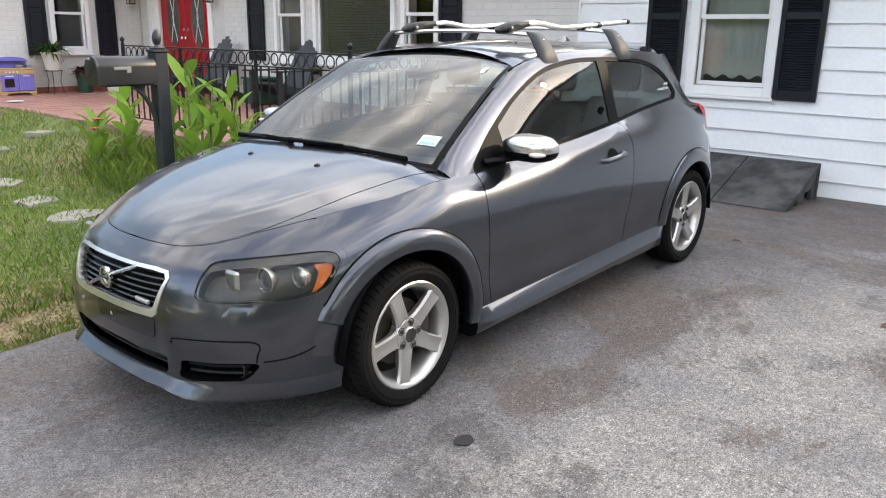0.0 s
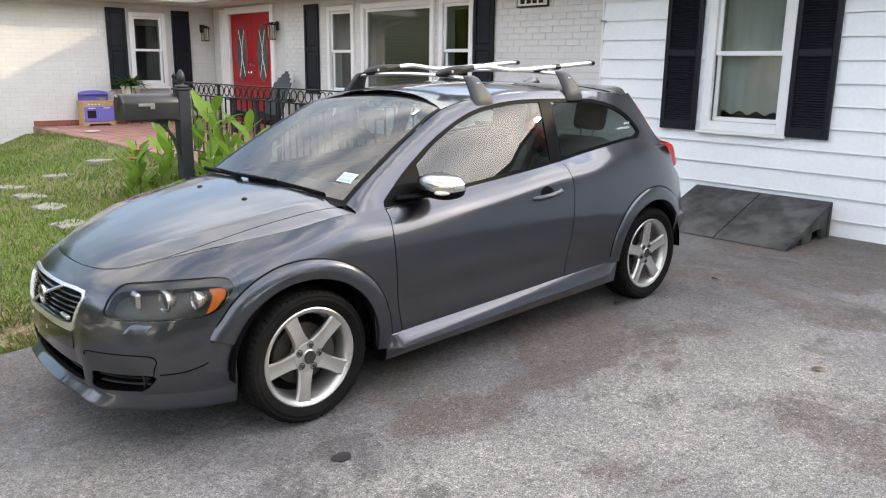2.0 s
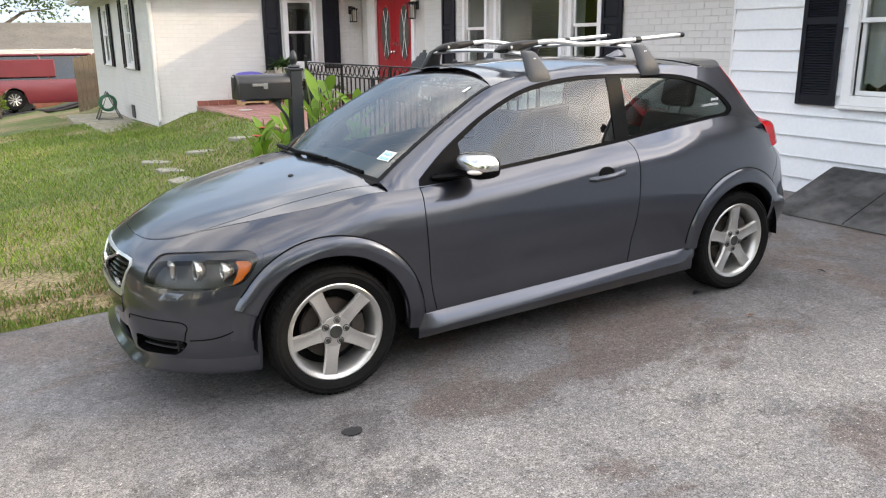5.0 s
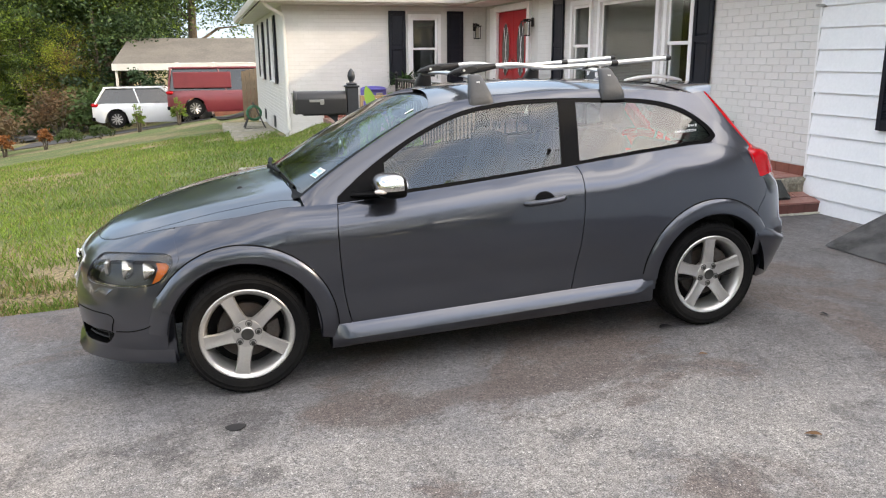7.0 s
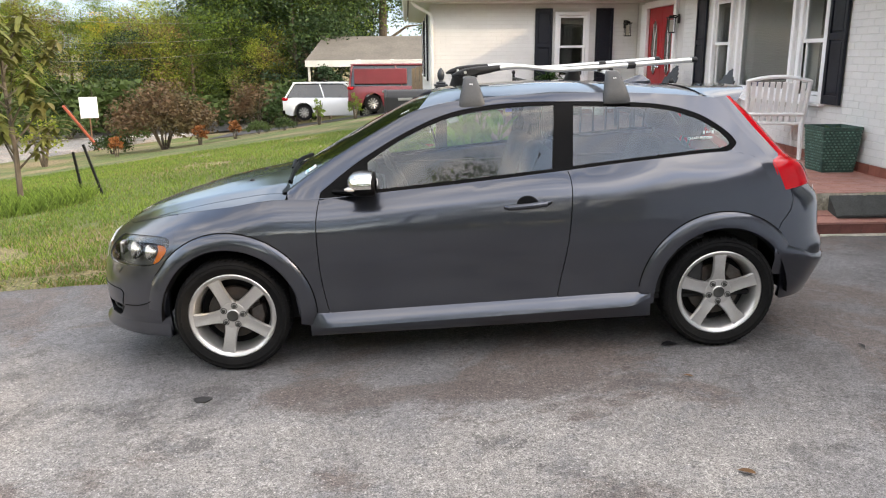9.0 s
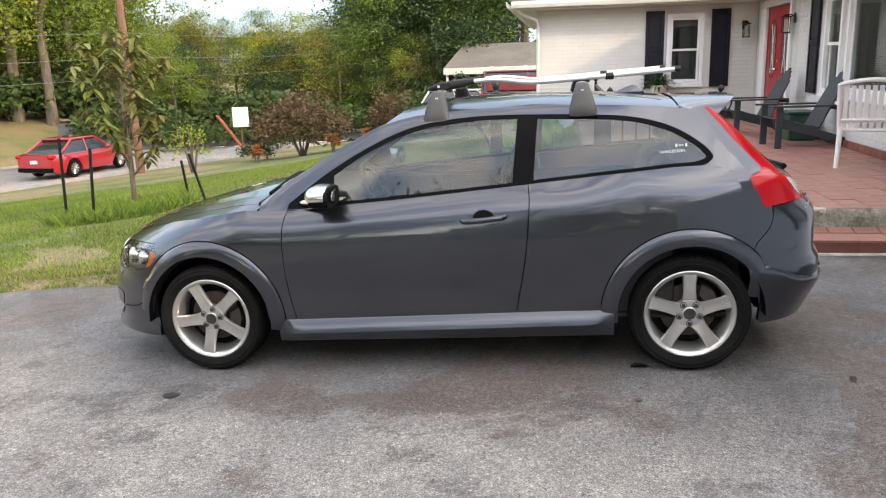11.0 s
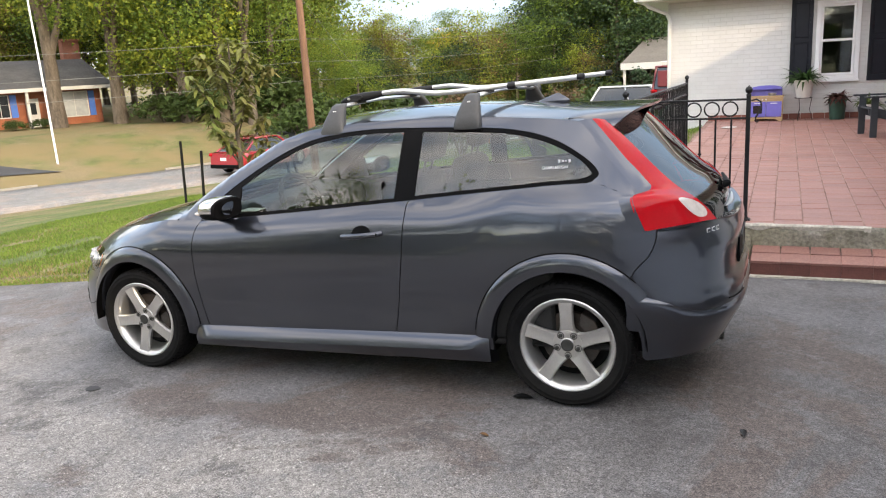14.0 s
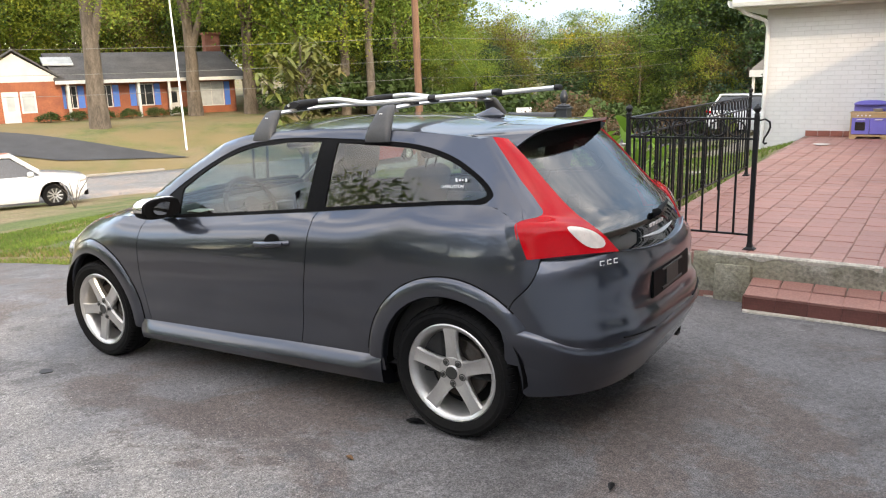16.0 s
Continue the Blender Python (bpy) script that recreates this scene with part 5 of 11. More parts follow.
def lamp_left(u, v):
    t = (u + 1) / 2
    a, b = tl_a(v), tl_b(v)
    a.y, b.y = -a.y, -b.y
    out = Vector((0.75, -0.55, 0.25)).normalized()
    return a + (b - a) * t + out * (math.copysign(math.sin(math.pi * abs(t) ** 0.8), t) * (0.028 + 0.037 * ease((v - 0.5) / 0.35)) + 0.006)


def lamp_right(u, v):
    p = lamp_left(u, v)
    return Vector((p.x, -p.y, p.z))


# share of the strip that is painted pillar, from the roof down to the shoulder
SPLIT = curve1([(0, 0.32), (0.25, 0.28), (0.38, 0.32), (0.48, 0.32), (0.56, 0.22), (0.66, 0.0), (0.80, -0.02), (1.0, -0.02)])
WRAP = curve1([(0, 0.10), (0.42, 0.12), (0.56, 0.12), (0.66, 0.09), (1.0, 0.0)])
for mir in (False, True):
    lf = lamp_right if mir else lamp_left
    def pillar(u, v, lf=lf):
        return lf(2 * (-WRAP(v) + (SPLIT(v) + WRAP(v)) * (u + 1) / 2) - 1, v)

    def red(u, v, lf=lf):
        s = SPLIT(v)
        return lf(2 * (s + (1 - s) * (u + 1) / 2) - 1, v)
    side_n = Vector((0.16, 0.84 if mir else -0.84, 0.50)).normalized()
    sheet("rear_pillar", pillar, 10, 30, M_PAINT, flip=mir, v1=0.66, lean=lambda u, v, side_n=side_n: (side_n, 1 - 0.40 * ease((u + 0.6) / 1.6)))
    lamp = sheet("tail_lamp", red, 14, 44, M_REDLENS, flip=mir, rim=0.05, label="tall red wraparound tail lamp")

    def surround(u, v, lf=lf, m=1 if mir else -1):
        a = lf(-1.0, v)
        x = a.x - 0.07
        z = min(a.z, belt_z(x)) - 0.006
        p = body_point(sigma_x(x, z), z)
        return a + (Vector((p.x, m * abs(p.y) - m * 0.004, p.z)) - a) * (1 - u) / 2

    def surround_n(u, v, m=1 if mir else -1):
        n = flank(Vector((1.64, 0, 1.06 - 0.22 * (v - 0.45) / 0.55)))
        return Vector((n.x, m * abs(n.y), n.z)), 0.8
    sheet("lamp_surround", surround, 8, 24, M_PAINT, flip=mir, v0=0.45, lean=surround_n)

    def clear(u, v, lf=lf):
        a = math.pi * u
        c, sn = math.cos(a), math.sin(a)
        k = (abs(c) ** 2.6 + abs(sn) ** 2.6) ** (-1 / 2.6) * v
        return lf(0.36 + (0.30 + 0.16 * max(0.0, c)) * k * c + 0.10 * k * sn, 0.868 + 0.100 * k * sn)
    sheet("reversing_lamp", clear, 28, 6, M_CLEARLENS, lamp, flip=not mir, lift=0.003, v0=0.02, label="clear reversing lamp")

    def shelf(u, v, lf=lf, m=1 if mir else -1):
        a = lf(u, 1.0)
        p = body_point(sigma_y(min(abs(a.y), 0.80), 0.84, True), 0.84)
        p = body_point(sigma_y(min(abs(a.y), 0.80), belt_z(p.x), True), belt_z(p.x))
        q = Vector((p.x, m * abs(p.y), p.z))
        return a + (q - a) * v
    sheet("lamp_shelf", shelf, 16, 3, M_PAINT, flip=not mir)


def hatch(u, v):
    e = tl_b(v)
    low = e.z + (0.0 if v < 0.9 else -0.055 * ease((v - 0.9) / 0.1) * (1 - abs(u) ** 1.5))
    bulge = 0.055 * (1 - abs(u) ** 2.2) * (0.6 + 0.4 * v)
    return Vector((e.x + bulge * 0.85, e.y * u, low + bulge * 0.3))


hg = sheet("hatch_glass", hatch, 26, 30, M_PRIVACY, label="dark all-glass tailgate", v0=0.02, v1=1.0)
hg.visible_shadow = False
sheet("hatch_panel", hatch, 26, 8, M_GLOSSBLACK, label="black lower band of the glass tailgate", v0=0.80, v1=1.0, lift=-0.004)
sheet("hatch_panel", hatch, 26, 4, M_GLOSSBLACK, label="black upper band of the glass tailgate", v0=0.0, v1=0.10, lift=-0.004)


def tail_deck(u, v):
    a = hatch(u, 1.0)
    sg = TAIL - (TAIL - sigma_y(0.452, 0.84, True)) * abs(u)
    p = body_point(sg, belt_z(body_point(sg, 0.84).x))
    b = Vector((p.x, abs(p.y) * (1 if u > 0 else -1), p.z))
    q = a + (b - a) * v
    return q + Vector((0.02, 0, 0.008)) * math.sin(math.pi * v)


sheet("tail_ledge", tail_deck, 24, 4, M_PAINT)


def spoiler(u, v):
    """Upper skin of the roof spoiler."""
    w = abs(u)
    x = 1.30 + 0.345 * v - (0.05 * w ** 2 + 0.095 * w ** 6) * v
    z0 = 1.352 + 0.040 * (1 - w ** 2.3)
    z1 = 1.380 - 0.008 * w ** 2 - 0.080 * w ** 8
    return Vector((x, (0.545 - 0.045 * v) * u, z0 + (z1 - z0) * v + 0.006))


def spoiler_low(u, v):
    p = spoiler(u, v)
    return Vector((p.x - 0.012, p.y, p.z - 0.030 * (1 - v) - 0.016))


sp = sheet("spoiler", spoiler, 28, 12, M_PAINT, label="body-coloured roof spoiler")
sheet("spoiler_underside", spoiler_low, 28, 12, M_GLOSSBLACK, sp, flip=True)
sheet("spoiler_edge", lambda u, v: spoiler(u, 1.0) * (1 - v) + spoiler_low(u, 1.0) * v, 28, 2, M_PAINT, sp)
for s in (-1, 1):
    eb = bmesh.new()
    a = [spoiler(s, v) for v in np.linspace(0, 1, 8)]
    b = [spoiler_low(s, v) for v in np.linspace(0, 1, 8)]
    va, vb = [eb.verts.new(p) for p in a], [eb.verts.new(p) for p in b]
    for i in range(7):
        eb.faces.new((va[i], va[i + 1], vb[i + 1], vb[i]))
    part("spoiler_end", eb, M_PAINT, sp)

# roof aerial and centre dark line
fin = bmesh.new()
lathe(fin, [(0.001, 0.058), (0.012, 0.05), (0.030, 0.03), (0.050, 0.008), (0.060, -0.015)], 20, "z")
for v in fin.verts:
    v.co.x = v.co.x * 1.7 + 0.45 * v.co.z
    v.co.y *= 0.55
    v.co.z *= 0.72
aer = part("aerial", fin, M_PAINT, CAR, "dark roof aerial fin", smooth="all")
aer.location = (1.08, 0, roof_patch(0, (1.08 + 0.185) / 1.555).z + 0.005)


# -- flares, sills, lip
FLARE = [(0.364, -0.03), (0.364, 0.008), (0.370, 0.017), (0.400, 0.019), (0.432, 0.015), (0.446, 0.008), (0.458, -0.002)]
BUMPER_ARCH = [(0.364, -0.03), (0.364, 0.008), (0.372, 0.014), (0.400, 0.012), (0.425, 0.007), (0.445, 0.002), (0.462, -0.004)]
GROOVE = [(0.4515, 0.0), (0.4530, 0.0042), (0.4572, 0.0030), (0.4592, -0.002)]


def flare(cx, a0, a1, mirror, name="arch_flare", prof=FLARE, mat=M_PAINT, label=""):
    """A raised lip round a wheel arch, following the body."""
    verts, faces = [], []
    n = 44
    for i in range(n + 1):
        a = radians(a0 + (a1 - a0) * i / n)
        for r, off in prof:
            x, z = cx + r * math.cos(a), HUB_Z + r * math.sin(a)
            zz = min(z, belt_z(x) - 0.01)
            p = body_point(sigma_x(x, zz), zz)
            nn = body_normal(body_point, sigma_x(x, zz), zz)
            q = p + nn * off
            verts.append((q.x, -q.y if mirror else q.y, q.z))
    w = len(prof)
    for i in range(n):
        for k in range(w - 1):
            faces.append((i * w + k, (i + 1) * w + k, (i + 1) * w + k + 1, i * w + k + 1))
    ob = from_arrays(name, verts, faces, mat, CAR, smooth=True, label=label)
    ob.data.set_sharp_from_angle(angle=radians(50))
    return ob


for mir in (False, True):
    flare(AXLE_F, 157, -8, mir)
    flare(AXLE_R, 176, 34, mir)
    flare(AXLE_F, 175, 157.6, mir, "bumper_arch", BUMPER_ARCH)
    flare(AXLE_F, 150, 0, mir, "arch_groove", GROOVE, M_SATINBLACK, "dark joint round the arch lip")
    flare(AXLE_R, 172, 44, mir, "arch_groove", GROOVE, M_SATINBLACK, "dark joint round the arch lip")
    # sill skirt
    verts, faces = [], []
    n = 40
    for i in range(n + 1):
        t = i / n
        x = -0.905 + 1.84 * t
        top = 0.297 + 0.042 * t
        end = ease(t / 0.05) * ease((1 - t) / 0.05)
        rise = 0.03 * ease((t - 0.93) / 0.07)
        prof = [(0.868, top + 0.014), (0.878, top + 0.006), (0.880 + 0.026 * end, top - 0.052 + rise), (0.882 + 0.028 * end, top - 0.064 + rise), (0.880 + 0.02 * end, top - 0.085), (0.872, 0.185 + 0.02 * t), (0.835, 0.165 + 0.02 * t), (0.74, 0.165)]
        for y, z in prof:
            verts.append((x, y if mir else -y, z))
    w = 8
    for i in range(n):
        for k in range(w - 1):
            faces.append((i * w + k, (i + 1) * w + k, (i + 1) * w + k + 1, i * w + k + 1))
    faces += [tuple(range(w)), tuple(range(n * w, n * w + w))]
    sill = from_arrays("sill_skirt", verts, faces, M_PAINT, CAR, smooth=True, label="body-coloured side skirt")
    sill.data.set_sharp_from_angle(angle=radians(28))

# front lip
verts, faces = [], []
n = 60
end = sigma_x(-1.66, 0.2)
for i in range(n + 1):
    sg = -end + 2 * end * i / n
    nn = body_normal(body_point, sg, 0.24)
    nn.z = 0
    nn.normalize()
    yy = abs(body_point(sg, 0.24).y)
    zb = chin_z(yy)
    zt = 0.266 + 0.012 * ease((yy - 0.42) / 0.2)
    proud = 0.046 - 0.028 * ease((yy - 0.42) / 0.26)
    for z, off in ((zt, -0.003), (zt - 0.35 * (zt - zb), 0.22 * proud), (zt - 0.78 * (zt - zb), 0.88 * proud), (zt - 0.92 * (zt - zb), proud), (zb, 0.9 * proud), (zb - 0.005, -0.02), (zb - 0.006, -0.12)):
        p = body_point(sg, z)
        q = p + nn * off
        verts.append((q.x, q.y, z))
w = 7
for i in range(n):
    for k in range(w - 1):
        faces.append((i * w + k, (i + 1) * w + k, (i + 1) * w + k + 1, i * w + k + 1))
lip = from_arrays("front_lip", verts, faces, M_PAINT, CAR, smooth=True, label="scuffed body-coloured front lip")
lip.data.set_sharp_from_angle(angle=radians(40))
# rear lower edge, a valance with a crease
verts, faces = [], []
s0, s1 = sigma_x(1.60, 0.545), TAIL
ledge_z = curve1([(1.60, 0.553), (1.70, 0.537), (1.76, 0.516), (1.87, 0.462), (1.97, 0.442), (2.10, 0.437)])
for i in range(n + 1):
    t = -1 + 2 * i / n
    a = s0 + (TAIL - s0) * (1 + t) if t <= 0 else TAIL + (TAIL - s0) * t
    zc = ledge_z(body_point(a, 0.5).x)
    nn = body_normal(body_point, min(a, 2 * TAIL - s0), zc)
    for dz, off in ((0.022, -0.001), (0.010, 0.012), (-0.008, 0.018), (-0.06, 0.010), (-0.15, -0.001)):
        p = body_point(a, zc + dz)
        q = p + nn * off
        verts.append((q.x, q.y, q.z))
w = 5
for i in range(n):
    for k in range(w - 1):
        faces.append((i * w + k, (i + 1) * w + k, (i + 1) * w + k + 1, i * w + k + 1))
from_arrays("bumper_ledge", verts, faces, M_PAINT, CAR, smooth=True)

# -- dark inner shell: wheel houses, floor, backs of the openings
ib = bmesh.new()
box(ib, (-1.60, -0.55, 0.19), (1.65, 0.55, 0.26))
box(ib, (-0.90, -0.84, 0.20), (0.90, 0.84, 0.27))
box(ib, (-1.92, -0.42, 0.24), (-1.70, 0.42, 0.62))
box(ib, (1.70, -0.60, 0.26), (1.90, 0.60, 0.60))
box(ib, (-1.02, -0.80, 0.27), (-0.93, 0.80, 0.88))
part("underbody", ib, M_SATINBLACK, CAR, "black underbody and bulkheads")
for cx in (AXLE_F, AXLE_R):
    for s in (-1, 1):
        hb = bmesh.new()
        pts_o = arc(cx, HUB_Z, 0.372, 182, -2, 24)
        a = [hb.verts.new((x, s * 0.868, z)) for x, z in pts_o]
        b = [hb.verts.new((x, s * 0.50, z)) for x, z in pts_o]
        for i in range(24):
            hb.faces.new((a[i], a[i + 1], b[i + 1], b[i]))
        hb.faces.new(b)
        part("wheel_house", hb, M_SATINBLACK, CAR, "black wheel-house liner", smooth=True)


# -- wheels
def wheel_parts(parent):
    """A five-spoke alloy wheel; its outer side towards -y."""
    t = bmesh.new()
    R = 0.311
    prof = [(0.225, 0.085), (0.245, 0.100), (0.285, 0.104), (0.300, 0.094), (0.308, 0.078), (R, 0.05), (R, 0.012), (R - 0.006, 0.010), (R - 0.006, 0.002), (R, 0.0), (R, -0.012), (R - 0.006, -0.014), (R - 0.006, -0.022),
            (R, -0.024), (R, -0.05), (0.308, -0.078), (0.300, -0.094), (0.288, -0.1035), (0.283, -0.1015), (0.268, -0.1055), (0.264, -0.103), (0.246, -0.101), (0.233, -0.090), (0.226, -0.080)]
    lathe(t, prof, 64, "y", cap=False)
    tyre = part("tyre", t, M_TYRE, parent, "black road tyre", smooth=35)
    g = bmesh.new()
    for k in range(60):
        a = 2 * math.pi * k / 60
        for s in (-1, 1):
            c, sn = math.cos(a), math.sin(a)
            p = Vector((R * c, s * 0.055, R * sn))
            q = Vector((0.300 * math.cos(a + 0.03), s * 0.0955, 0.300 * math.sin(a + 0.03)))
            tube(g, [p, (p + q) / 2 + Vector((c, 0, sn)) * 0.003, q], 0.0028, 4)
    part("tread", g, M_SATINBLACK, tyre, kind="stuff")
    rim = bmesh.new()
    lathe(rim, [(0.205, 0.07), (0.228, 0.085), (0.200, 0.05), (0.198, -0.045), (0.206, -0.066), (0.226, -0.076), (0.2335, -0.084), (0.2335, -0.091), (0.228, -0.0945), (0.216, -0.090), (0.207, -0.080), (0.193, -0.040), (0.191, 0.06)], 64, "y", cap=False)
    rim_ob = part("rim", rim, M_ALLOY, parent, "silver five-spoke alloy rim", smooth=32)
    for k in range(5):
        a = math.pi / 2 + 2 * math.pi * k / 5
        sb = bmesh.new()
        cs = []
        for r, hw, yo, th in ((0.040, 0.038, -0.068, 0.05), (0.068, 0.040, -0.074, 0.045), (0.090, 0.0355, -0.077, 0.042), (0.125, 0.0335, -0.080, 0.040), (0.165, 0.0345, -0.083, 0.036), (0.200, 0.038, -0.085, 0.034), (0.214, 0.046, -0.085, 0.03)):
            ring = []
            for u, w2 in ((-1.0, 0.012), (-0.82, 0.0), (-0.3, 0.002), (0.0, 0.003), (0.3, 0.002), (0.82, 0.0), (1.0, 0.012), (0.75, th), (-0.75, th)):
                ring.append(sb.verts.new((r, yo + w2, hw * u)))
            cs.append(ring)
        for p, q in zip(cs, cs[1:]):
            for i in range(9):
                sb.faces.new((p[i], p[(i + 1) % 9], q[(i + 1) % 9], q[i]))
        sb.faces.new(cs[0])
        sb.faces.new(cs[-1])
        bmesh.ops.rotate(sb, verts=sb.verts, cent=(0, 0, 0), matrix=Matrix.Rotation(-a, 3, "Y"))
        part("spoke", sb, M_ALLOY, rim_ob, smooth=30)
    hb = bmesh.new()
    lathe(hb, [(0.02, 0.0), (0.074, -0.03), (0.076, -0.064), (0.070, -0.0745), (0.045, -0.0755), (0.034, -0.075), (0.0335, -0.0795), (0.030, -0.082), (0.010, -0.083)], 40, "y")
    part("hub", hb, M_ALLOY, rim_ob, smooth=30)
    for k in range(5):
        a = math.pi / 2 + 2 * math.pi * (k + 0.5) / 5
        nb = bmesh.new()
        c = (0.054 * math.cos(a), 0, 0.054 * math.sin(a))
        lathe(nb, [(0.0175, -0.060), (0.0175, -0.0755), (0.0135, -0.0755), (0.0132, -0.068)], 14, "y", c)
        lathe(nb, [(0.0105, -0.066), (0.0105, -0.083), (0.006, -0.085)], 6, "y", c)
        part("wheel_nut", nb, M_LAMPHOUSE, rim_ob)
    cap = bmesh.new()
    lathe(cap, [(0.029, -0.0815), (0.031, -0.0845), (0.027, -0.0865), (0.020, -0.085)], 24, "y")
    part("centre_cap", cap, M_LAMPHOUSE, rim_ob, "round dark centre cap", smooth=True)
    db = bmesh.new()
    lathe(db, [(0.05, -0.010), (0.142, -0.010), (0.144, -0.004), (0.144, 0.014), (0.05, 0.016)], 40, "y")
    part("brake_disc", db, M_BRAKE, parent, smooth=30)
    cb = bmesh.new()
    pts = [(r * math.cos(radians(a)), r * math.sin(radians(a))) for r, a in ((0.10, 18), (0.10, 62), (0.162, 66), (0.166, 40), (0.162, 14))]
    prism(cb, pts, "y", -0.040, 0.045, 0.006)
    part("brake_caliper", cb, M_BRAKE, parent)
    bb = bmesh.new()
    lathe(bb, [(0.188, 0.03), (0.188, 0.034), (0.05, 0.036)], 40, "y")
    part("back_plate", bb, M_SATINBLACK, parent)


wheel = new("wheel")
wheel.parent = CAR
wheel_parts(wheel)
wheel.matrix_basis = pose(AXLE_F, -0.772, HUB_Z, 0, 48, 0)
for m in (pose(AXLE_R, -0.772, HUB_Z, 0, 0, 0), pose(AXLE_F, 0.772, HUB_Z, 0, 8, 180), pose(AXLE_R, 0.772, HUB_Z, 0, 20, 180)):
    copy_thing(wheel, m)


# -- lamps, grille, bumper details
def inset(poly, k, kv=None, du=0.0, dv=0.0):
    cu = sum(p[0] for p in poly) / len(poly)
    cv = sum(p[1] for p in poly) / len(poly)
    return [(cu + (p[0] - cu) * k + du, cv + (p[1] - cv) * (kv or k) + dv) for p in poly]


def along_body(pts, off, n=1):
    out = []
    for a, b in pts:
        out.append(body_point(a, b) + body_normal(body_point, a, b) * off)
    return out


def flip_y(bm):
    for v in bm.verts:
        v.co.y = -v.co.y
    return bm


for mir in (False, True):
    s = 1 if mir else -1
    lamp = skin("headlamp", HEAD, M_LAMPGLASS, CAR, body_point, (), 0.05, offset=-0.003, mirror=mir, label="slightly hazed clear headlamp with black rim")
    lamp.visible_shadow = False
    skin("lamp_rim", HEAD, M_GLOSSBLACK, lamp, body_point, [inset(HEAD, 0.955, 0.76, 0.0, -0.012)], 0.05, offset=-0.008, mirror=mir, inner=0.06)
    skin("housing", HEAD, M_LAMPHOUSE, lamp, body_point, (), 0.06, offset=-0.055, mirror=mir)
    amb = [(sigma_x(x, z), z) for x, z in ((-1.751, 0.590), (-1.711, 0.611), (-1.672, 0.653), (-1.648, 0.698), (-1.720, 0.698), (-1.712, 0.668), (-1.727, 0.635))]
    skin("indicator", amb, M_AMBER, lamp, body_point, (), 0.02, offset=-0.02, mirror=mir, label="amber side reflector")
    for y, z, r in ((0.645, 0.646, 0.048), (0.722, 0.648, 0.040)):
        c = body_point(sigma_y(y, z), z)
        lb = bmesh.new()
        lathe(lb, [(r * 0.5, 0.050), (r * 0.80, 0.030), (r, 0.012), (r * 1.04, 0.004), (r * 0.98, 0.0), (r * 0.86, 0.014)], 24, "x", (c.x + 0.028, s * abs(c.y) - s * 0.008, z), cap=False)
        bowl = part("lamp_bowl", lb, M_LAMPBOWL, lamp, "bright round reflector", smooth=True)
        eb = bmesh.new()
        lathe(eb, [(r * 0.86, 0.022), (r * 0.70, 0.008), (r * 0.4, 0.001), (0.001, -0.002)], 24, "x", (c.x + 0.028, s * abs(c.y) - s * 0.008, z))
        part("projector_lens", eb, M_LAMPHOUSE if y < 0.7 else M_LAMPBOWL, bowl, smooth=True)
    c = body_point(sigma_y(0.555, 0.63), 0.63)
    rb = bmesh.new()
    box(rb, (c.x + 0.030, s * 0.555 - 0.038, 0.612), (c.x + 0.055, s * 0.555 + 0.038, 0.688), 0.010)
    part("reflector", rb, M_LAMPBOWL, lamp, "square silver reflector")
    # washer flap and moulded outlines of the bumper
    wf = [(sigma_y(0.572, 0.53), 0.528), (sigma_y(0.642, 0.53), 0.526), (sigma_y(0.655, 0.56), 0.560), (sigma_y(0.592, 0.56), 0.564)]
    skin("washer_flap", wf, M_PAINT, front, body_point, (), 0.03, offset=0.003, mirror=mir, inner=0.006)
    for name, pts, r in (("moulding_line", [(0.400, 0.418), (0.408, 0.437), (0.50, 0.441), (0.62, 0.439), (0.666, 0.434), (0.682, 0.414), (0.677, 0.385), (0.673, 0.354)], 0.0032),):
        tb = bmesh.new()
        tube(tb, along_body([(sigma_y(y, z), z) for y, z in smooth_line(pts, 4)], 0.0), r, 6)
        part(name, flip_y(tb) if mir else tb, M_SATINBLACK, front)
    tb = bmesh.new()
    tube(tb, along_body([(sigma_x(x, z), z) for x, z in smooth_line([(-1.925, 0.354), (-1.84, 0.362), (-1.762, 0.388), (-1.711, 0.433), (-1.679, 0.487), (-1.650, 0.498)], 4)], 0.0), 0.0034, 6)
    part("shut_line", flip_y(tb) if mir else tb, M_SATINBLACK, front)
    fogp = fog_line(1)
    fb = skin("fog_recess", fogp, M_SATINBLACK, front, body_point, (), 0.05, offset=-0.055, mirror=mir, label="black fog lamp recess")
    skin("recess_rim", fogp, M_SATINBLACK, fb, body_point, [inset(fogp, 0.985)], 0.03, offset=-0.003, mirror=mir, inner=0.055)
    for z in (0.300, 0.330):
        tb = bmesh.new()
        tube(tb, along_body([(sigma_y(y, z), z) for y in np.linspace(0.445, 0.655, 8)], -0.030), 0.009, 6, flat=0.6)
        part("fog_slat", flip_y(tb) if mir else tb, M_BLACKPLASTIC, fb)
    c = body_point(sigma_y(0.62, 0.325), 0.325)
    lb = bmesh.new()
    lathe(lb, [(0.026, 0.05), (0.040, 0.03), (0.044, 0.0), (0.038, -0.004), (0.032, 0.012), (0.027, 0.022), (0.001, 0.024)], 24, "x", (c.x + 0.030, s * 0.585, 0.315))
    part("fog_lamp", lb, M_BLACKPLASTIC, fb, "round black fog lamp blank", smooth=True)

